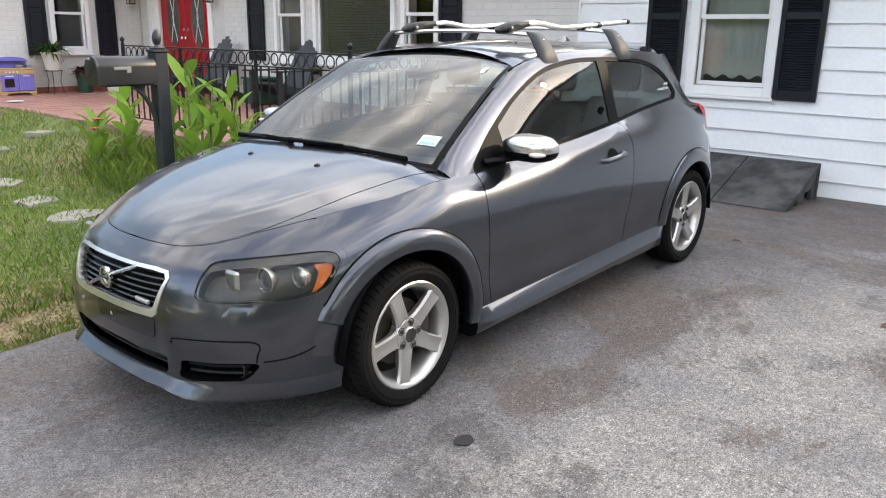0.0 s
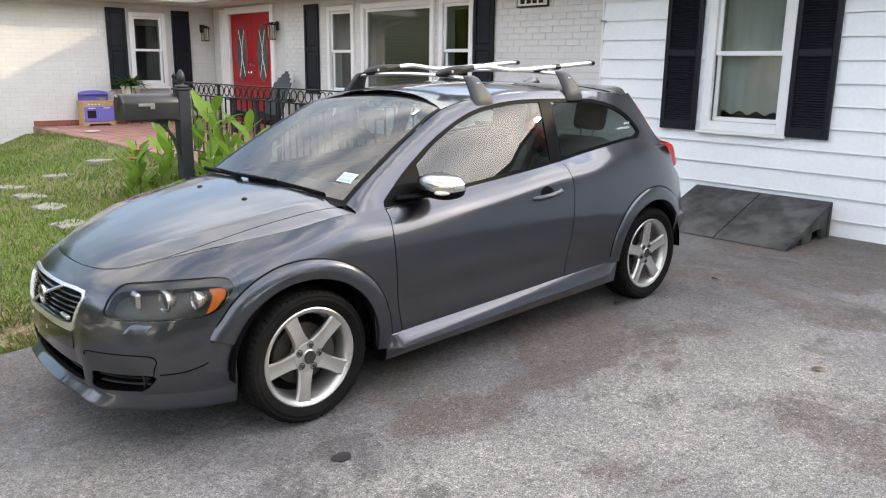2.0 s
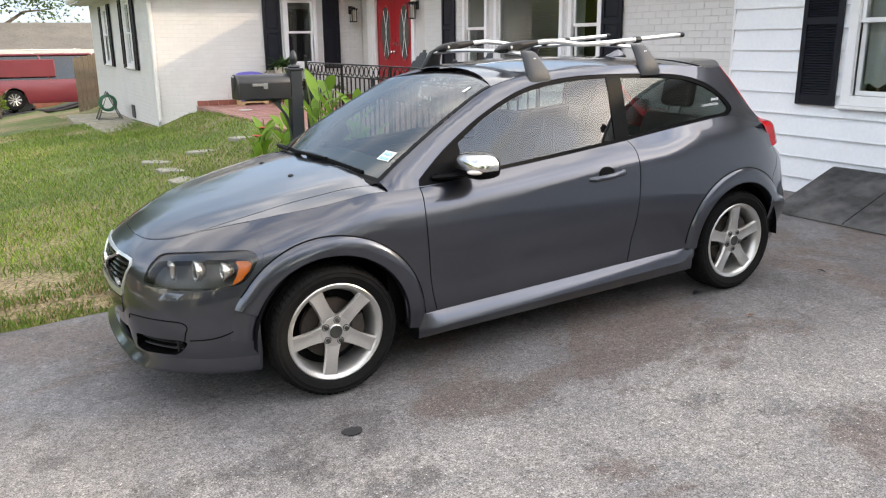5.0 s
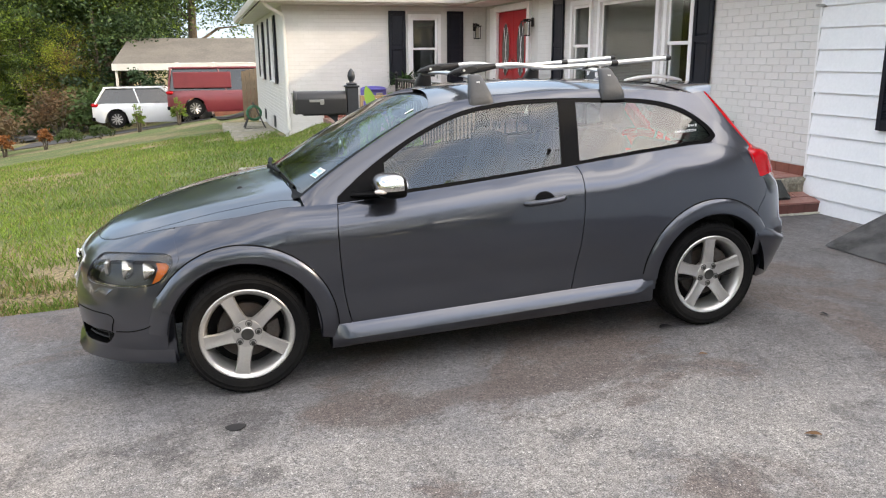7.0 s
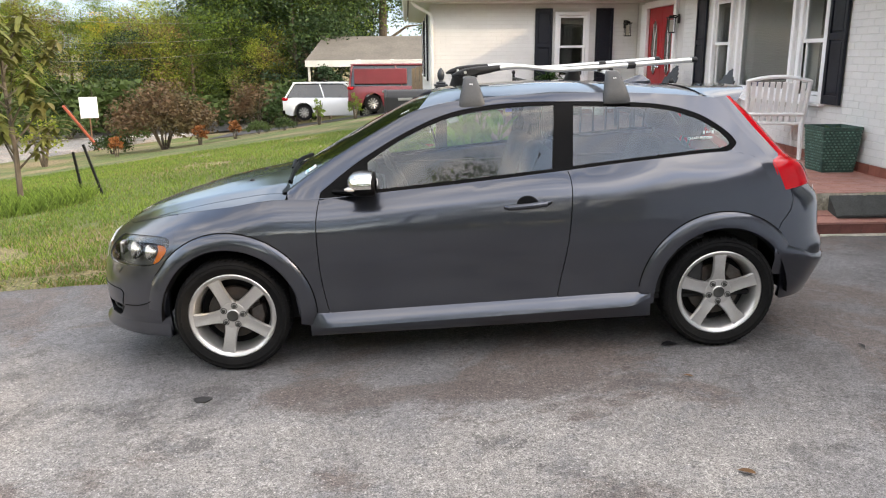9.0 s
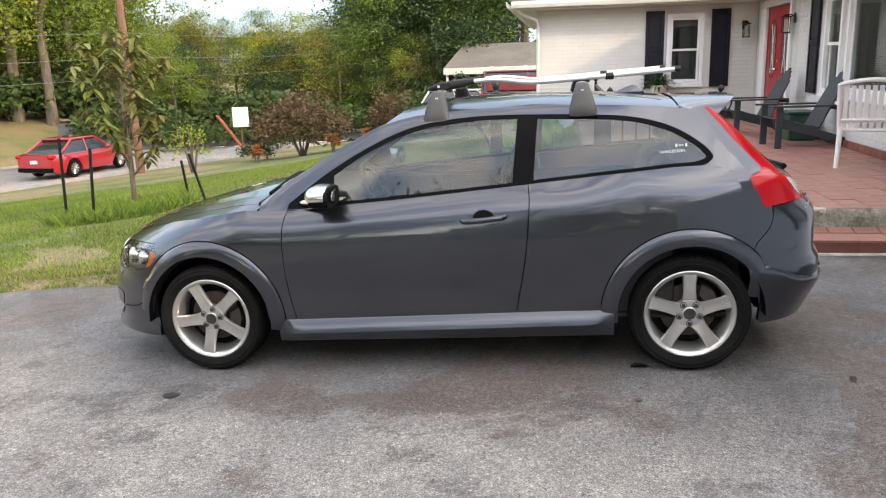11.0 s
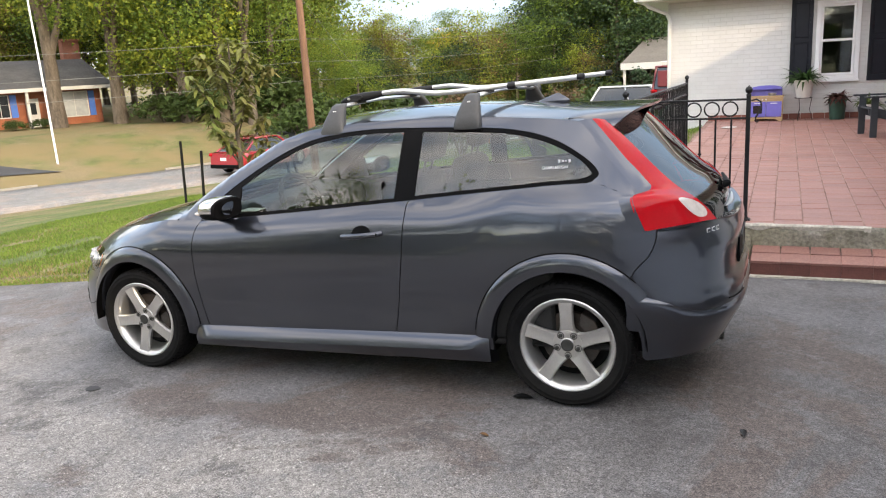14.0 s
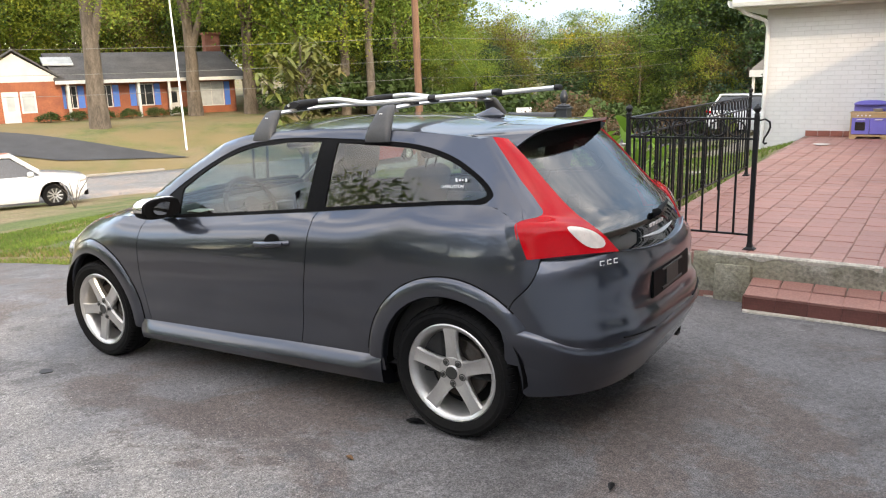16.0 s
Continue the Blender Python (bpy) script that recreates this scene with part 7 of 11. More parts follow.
for y in (-0.33, 0.36):
    cr = thing("bike_carrier", pose(0, 0, 0.0394, 0, -1.71, 0), "folded silver roof bicycle carrier clamped on the bars", "bike carrier", "roof bicycle carriers")
    path = smooth_line([(0.20, 1.541), (0.30, 1.545), (0.40, 1.534), (0.50, 1.520), (0.62, 1.518), (0.85, 1.526), (1.10, 1.536), (1.325, 1.545)], 4)
    for dy in (-0.011, 0.011):
        b = bmesh.new()
        tube(b, [(x, y + dy, z) for x, z in path], 0.0125, 10, flat=1.1)
        part("tube", b, M_RACKALU, cr, "bright aluminium tube", smooth=True)
    b = bmesh.new()
    lathe(b, [(0.012, 1.300), (0.026, 1.302), (0.026, 1.332), (0.014, 1.336)], 16, "x", (0, 0, 0))
    for v in b.verts:
        v.co.y = v.co.y * 1.1 + y
        v.co.z = v.co.z * 0.62 + 1.545
    part("end_cap", b, M_BLACKPLASTIC, cr, "black end cap")
    b = bmesh.new()
    rings = []
    for x, z0, z1, hw in ((-0.075, 1.502, 1.512, 0.014), (-0.05, 1.500, 1.528, 0.030), (0.0, 1.500, 1.545, 0.040), (0.07, 1.503, 1.553, 0.040), (0.13, 1.512, 1.556, 0.032), (0.19, 1.524, 1.556, 0.022), (0.275, 1.532, 1.558, 0.018)):
        zc, hz = (z0 + z1) / 2, (z1 - z0) / 2
        rings.append([b.verts.new((x, y + hw * math.copysign(abs(math.cos(a)) ** 0.7, math.cos(a)), zc + hz * math.copysign(abs(math.sin(a)) ** 0.7, math.sin(a)))) for a in np.linspace(0, 2 * math.pi, 14, endpoint=False)])
    for p, q in zip(rings, rings[1:]):
        for i in range(14):
            b.faces.new((p[i], p[(i + 1) % 14], q[(i + 1) % 14], q[i]))
    b.faces.new(rings[0][::-1])
    b.faces.new(rings[-1])
    clampo = part("clamp", b, M_BLACKPLASTIC, cr, "black frame clamp", smooth=40)
    for s in (-1, 1):
        b = bmesh.new()
        o = [(0.0 + 0.055 * math.cos(a) + 0.03, 1.524 + 0.017 * math.sin(a) + 0.006 * math.cos(a)) for a in np.linspace(0, 2 * math.pi, 16, endpoint=False)]
        prism(b, o, "y", y + s * 0.038, y + s * 0.046, 0.002)
        part("clamp_cheek", b, M_BLACKPLASTIC, clampo)
        b = bmesh.new()
        lathe(b, [(0.008, 0.0), (0.008, 0.004), (0.002, 0.005)], 10, "y", (0.0, y + s * 0.046 - (0.0 if s > 0 else 0.005), 1.524))
        part("bolt", b, M_RACKALU, clampo)
    for lo, hi in (((-0.04, y - 0.03, 1.494), (0.07, y + 0.03, 1.504)), ((0.765, y - 0.028, 1.500), (0.845, y + 0.028, 1.516))):
        part("bracket", box(bmesh.new(), lo, hi, 0.002), M_BLACKPLASTIC, cr, "black bar bracket")
    b = bmesh.new()
    lathe(b, [(0.016, 0.93), (0.024, 0.935), (0.024, 0.975), (0.016, 0.98)], 12, "x", (0, 0, 0))
    for v in b.verts:
        v.co.y = v.co.y * 1.2 + y
        v.co.z = v.co.z * 0.8 + 1.528
    part("coupler", b, M_BLACKPLASTIC, cr, "black tube coupler")


# ---- patio, railing and things by the house ----
M_LEAFDARK = leaf_material("potted_leaf", (0.045, 0.10, 0.025), (0.025, 0.06, 0.015))
M_CANNA = leaf_material("canna_leaf", (0.22, 0.36, 0.05), (0.12, 0.24, 0.03), 0.4)
M_CANNARED = material("canna_flower", (0.55, 0.06, 0.05), 0.6, var=0.2, scale=20)
M_STALK = material("green_stalk", (0.13, 0.18, 0.05), 0.6, var=0.3, scale=20)
M_MAILBOX = material("charcoal_mailbox_paint", (0.013, 0.014, 0.016), 0.38, var=0.2, scale=5, fine=0.08, rough_var=0.1)
M_POST = material("dark_grey_post_paint", (0.020, 0.024, 0.031), 0.45, var=0.2, scale=6, fine=0.1, bump=0.08, bump_scale=60)
M_CHAIRDARK = material("charcoal_chair_board", (0.035, 0.042, 0.050), 0.55, var=0.2, scale=6, fine=0.12, bump=0.1, stretch=(1, 1, 6))
M_CHAIRWHITE = material("white_chair_paint", (0.76, 0.76, 0.77), 0.45, var=0.08, scale=5, fine=0.04)
M_PURPLE = material("violet_toy_paint", (0.17, 0.15, 0.52), 0.5, var=0.1, scale=6, fine=0.05)
M_TAN = material("pale_plywood", (0.50, 0.34, 0.17), 0.6, var=0.2, scale=7, fine=0.1, stretch=(1, 1, 8))
M_POTWHITE = material("white_glazed_pot", (0.68, 0.67, 0.63), 0.4, var=0.1, scale=5)
M_POTGREEN = material("dark_green_pot", (0.02, 0.07, 0.05), 0.4, var=0.3, scale=8)
M_WICKER = material("green_woven_planter", (0.035, 0.09, 0.07), 0.6, dark=(0.02, 0.05, 0.04), scale=18, fine=0.3, fine_scale=60, bump=0.6, bump_scale=40)
M_CANE = material("pale_green_cane", (0.10, 0.20, 0.165), 0.5, var=0.4, scale=12, island=0.4)
M_LANTERNGLASS = material("frosted_lantern_glass", (0.50, 0.47, 0.40), 0.25, var=0.2, scale=20)
M_PLAQUE = material("cream_plaque", (0.66, 0.64, 0.58), 0.5, var=0.1, scale=8)
M_SHELL = material("red_skirting_tile", (0.25, 0.085, 0.06), 0.55, var=0.25, scale=6, island=0.15, fine=0.1)
M_MAT = material("grey_rubber_mat", (0.055, 0.058, 0.055), 0.85, var=0.3, scale=8, fine=0.2, bump=0.5, bump_scale=120)
M_STEEL = material("dull_steel", (0.45, 0.45, 0.44), 0.35, metal=0.8, var=0.2, scale=12)


# lap siding, board by board
def siding_board(y0, y1, z, h=0.212):
    b = bmesh.new()
    prism(b, [(WALL_X + 0.018, z + 0.009), (WALL_X - 0.011, z - 0.003), (WALL_X - 0.008, z + 0.010), (WALL_X - 0.008 + 0.104 * h, z + h), (WALL_X + 0.019, z + h)], "y", y0, y1)
    return part("siding_board", b, M_SIDING, wall_main)


z = 0.031
while z < 2.66:
    holed = z + 0.2 > SIDE_WIN[2] - 0.10 and z < SIDE_WIN[3] + 0.09
    for y0, y1 in (((-7.4, SIDE_WIN[0] - 0.085), (SIDE_WIN[1] + 0.085, SEAM_Y - 0.03)) if holed else ((-7.4, SEAM_Y - 0.03),)):
        siding_board(y0, y1, z)
    below = SIDE_WIN[2] - 0.10 - z
    if holed and below > 0.03:
        siding_board(SIDE_WIN[0] - 0.0845, SIDE_WIN[1] + 0.0845, z, below)
    siding_board(-12.0, -7.402, z)
    z += 0.207
part("corner_board", boxes(((WALL_X - 0.004, SEAM_Y - 0.029, 0.05), (WALL_X + 0.019, SEAM_Y - 0.001, EAVE_Z)), bevel=0.003), M_TRIM, wall_main)


# painted brickwork: single bricks by the driveway, the rest in one mesh
BRICK_L, BRICK_H, JOINT, COURSE = 0.208, 0.0715, 0.004, 0.077


def brick_cells(u0, u1, z0, z1, holes):
    out = []
    k = 0
    z = z0
    while z + BRICK_H <= z1 + 0.001:
        u = u0 - (0.106 if k % 2 else 0.0)
        while u < u1:
            a, b = max(u, u0), min(u + BRICK_L, u1)
            if b - a > 0.04:
                spans = [(a, b)]
                for h0, h1, g0, g1 in holes:
                    if z + BRICK_H > g0 and z < g1:
                        spans = [q for p in spans for q in ((p[0], min(p[1], h0)), (max(p[0], h1), p[1])) if q[1] - q[0] > 0.03]
                out += [(p[0], p[1], z) for p in spans]
            u += BRICK_L + JOINT
        z += COURSE
        k += 1
    return out


def grow(h, d=0.08):
    return (h[0] - d, h[1] + d, h[2] - d - 0.03, h[3] + d)


main_holes = [grow(h) for h in PIC_WINS] + [(DOORWAY[0] - 0.44, DOORWAY[1] + 0.13, 0, DOORWAY[3] + 0.13)]
rng = random.Random(5)
single_shapes = {}


def brick_verts(lo, hi, axis, front, back):
    """A brick with a worn, slightly bevelled face."""
    (u0, z0), (u1, z1) = lo, hi
    e = 0.003
    pts = [(u0, z0, back), (u1, z0, back), (u1, z1, back), (u0, z1, back), (u0, z0, front + e), (u1, z0, front + e), (u1, z1, front + e), (u0, z1, front + e), (u0 + e, z0 + e, front), (u1 - e, z0 + e, front), (u1 - e, z1 - e, front), (u0 + e, z1 - e, front)]
    return [(w, u, z) if axis == "x" else (u, w, z) for u, z, w in pts]


BRICK_F = [(4, 5, 1, 0), (5, 6, 2, 1), (6, 7, 3, 2), (7, 4, 0, 3), (8, 9, 5, 4), (9, 10, 6, 5), (10, 11, 7, 6), (11, 8, 4, 7), (8, 11, 10, 9)]


def lay_bricks(cells, axis, at, parent, single):
    verts, faces = [], []
    for a, b, z in cells:
        front = at + 0.0150 + rng.uniform(-0.0010, 0.0010)
        if single(a):
            key = round(b - a, 3)
            if key not in single_shapes:
                single_shapes[key] = from_arrays("brick", brick_verts((0, 0), (b - a, BRICK_H), axis, 0.0, 0.016), BRICK_F, M_BRICKW, parent)
                ob = single_shapes[key]
            else:
                ob = shared("brick", single_shapes[key], parent, Matrix())
            ob.location = (front, a, z) if axis == "x" else (a, front, z)
        else:
            n = len(verts)
            verts += brick_verts((a, z), (b, z + BRICK_H), axis, front, at + 0.024)
            faces += [tuple(i + n for i in f) for f in BRICK_F]
    from_arrays("brickwork", verts, faces, M_BRICKW, parent, kind="stuff")


lay_bricks(brick_cells(SEAM_Y + 0.004, WING_Y, PATIO_Z + 0.11, EAVE_Z, main_holes), "x", WALL_X, wall_main, lambda a: a < 3.6)
lay_bricks(brick_cells(WING_X + 0.004, WALL_X, 0.02, EAVE_Z, [grow(WING_WIN), ]), "y", WING_Y, wall_wing, lambda a: False)
lay_bricks(brick_cells(WING_Y, 20.9, -0.5, EAVE_Z, [grow(h) for h in WEST_WINS]), "x", WING_X, wall_west, lambda a: False)


# patio
def patio_west(y):
    return 1.05 - 0.2 * clamp((y - 2.0) / 9.7)


PATIO_F = 1.945
pb = bmesh.new()
prism(pb, [(patio_west(PATIO_F), PATIO_F + 0.05), (1.62, PATIO_F + 0.05), (1.62, PATIO_F), (WALL_X + 0.015, PATIO_F), (WALL_X + 0.015, WING_Y + 0.015), (patio_west(WING_Y), WING_Y + 0.015)], "z", -0.25, PATIO_Z - 0.006)
patio = part("patio", pb, M_GROUT)
tagged(patio, "raised red tiled front patio with a crumbling concrete edge", "patio", kind="structure")
edge = bmesh.new()
n = 60
prof = [(0.0, 0.0), (-0.012, -0.02), (-0.018, -0.07), (-0.008, -0.13), (-0.014, -0.19), (0.0, -0.3)]
rows = []
for i in range(n + 1):
    x = 1.62 + (WALL_X + 0.01 - 1.62) * i / n
    rows.append([edge.verts.new((x, PATIO_F - 0.004 + dy * (1 + 0.9 * noise.noise((x * 3.1, dz * 9, 2.0))) + 0.010 * noise.noise((x * 9, dz * 20, 4.0)), PATIO_Z - 0.004 + dz + (0.012 * noise.noise((x * 4, 1.0, 8.0)) if k == 0 else 0))) for k, (dy, dz) in enumerate(prof)])
for p, q in zip(rows, rows[1:]):
    for k in range(len(prof) - 1):
        edge.faces.new((p[k], p[k + 1], q[k + 1], q[k]))
part("patio_edge", edge, M_CONCRETE, patio, "crumbling concrete patio edge", smooth=True)

TILE = 0.203


def tile_mesh(w, d):
    b = bmesh.new()
    e = 0.004
    lo = [(0, 0), (w, 0), (w, d), (0, d)]
    hi = [(e, e), (w - e, e), (w - e, d - e), (e, d - e)]
    a = [b.verts.new((x, y, -0.014)) for x, y in lo]
    c = [b.verts.new((x, y, -0.003)) for x, y in lo]
    t = [b.verts.new((x, y, 0.0)) for x, y in hi]
    for k in range(4):
        b.faces.new((a[k], a[(k + 1) % 4], c[(k + 1) % 4], c[k]))
        b.faces.new((c[k], c[(k + 1) % 4], t[(k + 1) % 4], t[k]))
    b.faces.new(t)
    return b


def lay_tiles():
    rng = random.Random(9)
    first = None
    count = 0
    verts, faces = [], []
    joint = 0.009
    cols = int((WALL_X - 0.86) / TILE) + 1
    cells = []
    for c in range(cols):
        x1 = WALL_X + 0.004 - c * TILE
        x0 = x1 - TILE + joint
        y = PATIO_F + 0.004 - (0.1 if c % 2 else 0.0)
        while y < WING_Y - 0.03:
            y0, y1 = max(y, PATIO_F + 0.004), min(y + TILE - joint, WING_Y - 0.004)
            if y1 - y0 > 0.05 and x0 > patio_west(y0) - 0.06:
                cells.append((max(x0, patio_west(y0) + 0.004), x1, y0, y1))
            y += TILE
    cells.sort(key=lambda c: c[2])
    shapes = {}
    for x0, x1, y0, y1 in cells:
        zt = PATIO_Z + rng.uniform(-0.0025, 0.0025)
        if count < 300:
            key = (round(x1 - x0, 3), round(y1 - y0, 3))
            if key not in shapes:
                shapes[key] = part("tile", tile_mesh(*key), M_PAVER, patio)
                ob = shapes[key]
            else:
                ob = shared("tile", shapes[key], patio, Matrix())
            ob.matrix_basis = pose(x0, y0, zt, rng.uniform(-0.4, 0.4), rng.uniform(-0.4, 0.4), 0)
            count += 1
        else:
            n = len(verts)
            e = 0.004
            verts += [(x0, y0, zt - 0.004), (x1, y0, zt - 0.004), (x1, y1, zt - 0.004), (x0, y1, zt - 0.004), (x0 + e, y0 + e, zt), (x1 - e, y0 + e, zt), (x1 - e, y1 - e, zt), (x0 + e, y1 - e, zt)]
            faces += [(n + 4, n + 5, n + 6, n + 7), (n, n + 1, n + 5, n + 4), (n + 1, n + 2, n + 6, n + 5), (n + 2, n + 3, n + 7, n + 6), (n + 3, n, n + 4, n + 7)]
    from_arrays("tiling", verts, faces, M_PAVER, patio, kind="stuff")


lay_tiles()
# step
STEP_F, STEP_B = 0.200, 0.262
sb = bmesh.new()
prism(sb, [(1.712, -0.1), (PATIO_F + 0.02, -0.1), (PATIO_F + 0.02, STEP_B - 0.012), (1.712, STEP_F - 0.012)], "x", 2.03, WALL_X + 0.01)
step = part("step", sb, M_GROUT)
tagged(step, "red tiled entrance step with worn mortar", "step", kind="structure")
slope = math.degrees(math.atan2(STEP_B - STEP_F, PATIO_F - 1.70))
back_tile = part("tile", tile_mesh(0.190, 0.118), M_PAVER, step)
nosing = part("tile", box(bmesh.new(), (0, 0, -0.016), (0.1995, 0.128, 0.004), 0.002), M_PAVER, step)
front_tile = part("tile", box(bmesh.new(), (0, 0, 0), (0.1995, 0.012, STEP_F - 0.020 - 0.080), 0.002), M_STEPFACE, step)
for i in range(12):
    x = 2.030 + i * 0.2
    for ob, m in ((nosing, pose(x, 1.694, STEP_F - 0.004 + 0.001 * math.sin(i * 2.3), slope, 0, 0)), (back_tile, pose(x + 0.004, 1.826, STEP_F + 0.036, slope, 0, 0)), (front_tile, pose(x, 1.700 + 0.001 * math.sin(i * 1.7), 0.080))):
        if i == 0:
            ob.matrix_basis = m
        else:
            shared("tile", ob, step, m)
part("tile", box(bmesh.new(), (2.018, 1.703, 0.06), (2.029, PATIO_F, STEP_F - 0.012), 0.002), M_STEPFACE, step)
mort = bmesh.new()
rows = []
for i in range(50):
    x = 1.70 + (WALL_X - 1.70) * i / 49
    y = (1.70 if x > 2.0 else 1.96)
    w = 0.03 + 0.03 * (noise.noise((x * 4, 7.7, 0)) + 0.4)
    rows.append([mort.verts.new((x, y - w, 0.0)), mort.verts.new((x, y - w * 0.7, 0.085 + 0.006)), mort.verts.new((x, y, 0.095))])
for p, q in zip(rows, rows[1:]):
    for k in range(2):
        mort.faces.new((p[k], p[k + 1], q[k + 1], q[k]))
part("mortar_bead", mort, M_WHITEMORTAR, step, "ragged pale mortar bead", smooth=True)
lipb = bmesh.new()
rows = []
for i in range(64):
    x = 1.72 + 1.10 * i / 63
    t = i / 63
    w = max(0.004, 0.030 + 0.022 * noise.noise((x * 6, 2.2, 0)) + 0.012 * noise.noise((x * 19, 5.0, 0))) * (1 - 0.7 * ease((t - 0.85) / 0.15))
    d = max(0.006, 0.024 + 0.03 * noise.noise((x * 7, 8.8, 0)))
    rows.append([lipb.verts.new((x, PATIO_F + w, PATIO_Z + 0.003)), lipb.verts.new((x, PATIO_F - 0.016, PATIO_Z + 0.005)), lipb.verts.new((x, PATIO_F - 0.024, PATIO_Z - 0.006)), lipb.verts.new((x, PATIO_F - 0.018, PATIO_Z - 0.006 - d))])
for p, q in zip(rows, rows[1:]):
    for k in range(3):
        lipb.faces.new((p[k], p[k + 1], q[k + 1], q[k]))
part("mortar_lip", lipb, M_WHITEMORTAR, patio, "ragged whitish mortar along the edge", smooth=True)
blk = bmesh.new()
box(blk, (1.775, 1.90, 0.0), (2.025, 2.10, 0.345), 0.02, 2)
for v in blk.verts:
    v.co += Vector((0.008 * noise.noise(v.co * 9), 0.008 * noise.noise(v.co * 7 + Vector((3, 1, 2))), 0.006 * noise.noise(v.co * 8)))
tagged(part("corner_block", blk, M_CONCRETE, smooth=True), "broken concrete block beside the step", "concrete block", kind="structure")
tagged(part("tiled_plinth", boxes(((patio_west(2) + 0.0, PATIO_F - 0.005, -0.05), (1.772, PATIO_F + 0.048, PATIO_Z - 0.02)), bevel=0.004), M_PAVER), "red tiled patio plinth", "plinth", kind="structure")
# skirting tiles along the walls
sk = part("skirting_tile", box(bmesh.new(), (0, -0.008, 0), (0.196, 0.012, 0.10), 0.002), M_SHELL, wall_wing)
x = patio_west(WING_Y) + 0.02
sk.location = (x, WING_Y, PATIO_Z)
while x < WALL_X - 0.4:
    x += 0.203
    shared("skirting_tile", sk, wall_wing, pose(x, WING_Y, PATIO_Z))
y = SEAM_Y + 0.01
while y < 9.0:
    shared("skirting_tile", sk, wall_main, pose(WALL_X, y + 0.196, PATIO_Z, 0, 0, -90))
    y += 0.203
tagged(part("door_mat", box(bmesh.new(), (3.46, PATIO_F - 0.20, STEP_B - 0.02), (4.06, PATIO_F - 0.19, STEP_B - 0.004), 0.004), M_MAT), "dark grey ribbed mat on the step", "mat")
MATWEDGE = bmesh.new()
prism(MATWEDGE, [(PATIO_F - 0.188, STEP_B - 0.036), (PATIO_F - 0.022, STEP_B + 0.002), (PATIO_F - 0.022, 0.400), (PATIO_F - 0.188, STEP_B - 0.018)], "x", 3.42, 4.10)
tagged(part("threshold_ramp", MATWEDGE, M_MAT), "small black rubber threshold wedge against the patio edge", "ramp")


# wrought iron railing
def railing(m, length, label, end_scroll):
    ob = thing("railing", m, label, "railing", "patio railings")
    h = 0.93
    rails = bmesh.new()
    box(rails, (0, -0.018, h - 0.010), (length, 0.018, h + 0.004), 0.003)
    box(rails, (0, -0.009, h - 0.150), (length, 0.009, h - 0.136))
    part("rail", rails, M_IRON, ob)
    low = bmesh.new()
    box(low, (0, -0.009, 0.10), (length, 0.009, 0.114))
    part("bottom_rail", low, M_IRON, ob)
    # rings between the upper rails
    rb = bmesh.new()
    n = 22
    tube(rb, [(0.054 * math.cos(a), 0, 0.054 * math.sin(a)) for a in np.linspace(0, 2 * math.pi, n + 1)], 0.0065, 5, cap=False)
    count = int(length / 0.132)
    ring = part("ring", rb, M_IRON, ob, smooth=True)
    ring.location = (0.066 + (length - count * 0.132) / 2, 0, h - 0.073)
    for i in range(1, count):
        shared("ring", ring, ob, pose(0.066 + (length - count * 0.132) / 2 + i * 0.132, 0, h - 0.073))
    bb = boxes(((-0.007, -0.007, 0.114), (0.007, 0.007, h - 0.148)))
    kb = boxes(((-0.007, -0.007, 0.114), (0.007, 0.007, h - 0.148)))
    for zz in (0.44, 0.475, 0.51):
        box(kb, (-0.014, -0.014, zz), (0.014, 0.014, zz + 0.012), 0.003)
    plain = part("baluster", bb, M_IRON, ob)
    knuckle = part("baluster", kb, M_IRON, ob, "baluster with a knuckle")
    m2 = int(length / 0.130)
    gap = length / (m2 + 1)
    plain.location = (gap, 0, 0)
    knuckle.location = (2 * gap, 0, 0)
    for i in range(2, m2):
        shared("baluster", knuckle if i % 3 == 1 else plain, ob, pose(gap * (i + 1), 0, 0))
    if length > 2:
        for x in (1.35, 2.7):
            part("mid_post", boxes(((x - 0.012, -0.012, 0.0), (x + 0.012, 0.012, h - 0.01))), M_IRON, ob)
    return ob


def rail_post(x, y, scroll=False):
    ob = thing("rail_post", pose(x, y, PATIO_Z), "black wrought iron railing post with ball finial", "railing post", "railing posts")
    part("shaft", box(bmesh.new(), (-0.016, -0.016, 0.0), (0.016, 0.016, 0.955), 0.002), M_IRON, ob)
    b = bmesh.new()
    lathe(b, [(0.055, 0.0), (0.055, 0.008), (0.030, 0.020), (0.022, 0.05), (0.018, 0.055)], 4, "z")
    bmesh.ops.rotate(b, verts=b.verts, cent=(0, 0, 0), matrix=Matrix.Rotation(radians(45), 3, "Z"))
    part("base_shoe", b, M_IRON, ob)
    b = bmesh.new()
    lathe(b, [(0.012, 0.95), (0.022, 0.958), (0.012, 0.968), (0.024, 0.982), (0.027, 0.998), (0.020, 1.014), (0.006, 1.022), (0.004, 1.030)], 14, "z")
    part("finial", b, M_IRON, ob, smooth=True)
    if scroll:
        b = bmesh.new()
        pts = [(0.018, 0, 0.915), (0.055, 0, 0.925), (0.085, 0, 0.905), (0.090, 0, 0.87), (0.075, 0, 0.83), (0.055, 0, 0.795), (0.050, 0, 0.765), (0.062, 0, 0.755), (0.072, 0, 0.765)]
        tube(b, pts, 0.007, 6)
        part("scroll", b, M_IRON, ob, "scrolled iron end", smooth=True)
    return ob


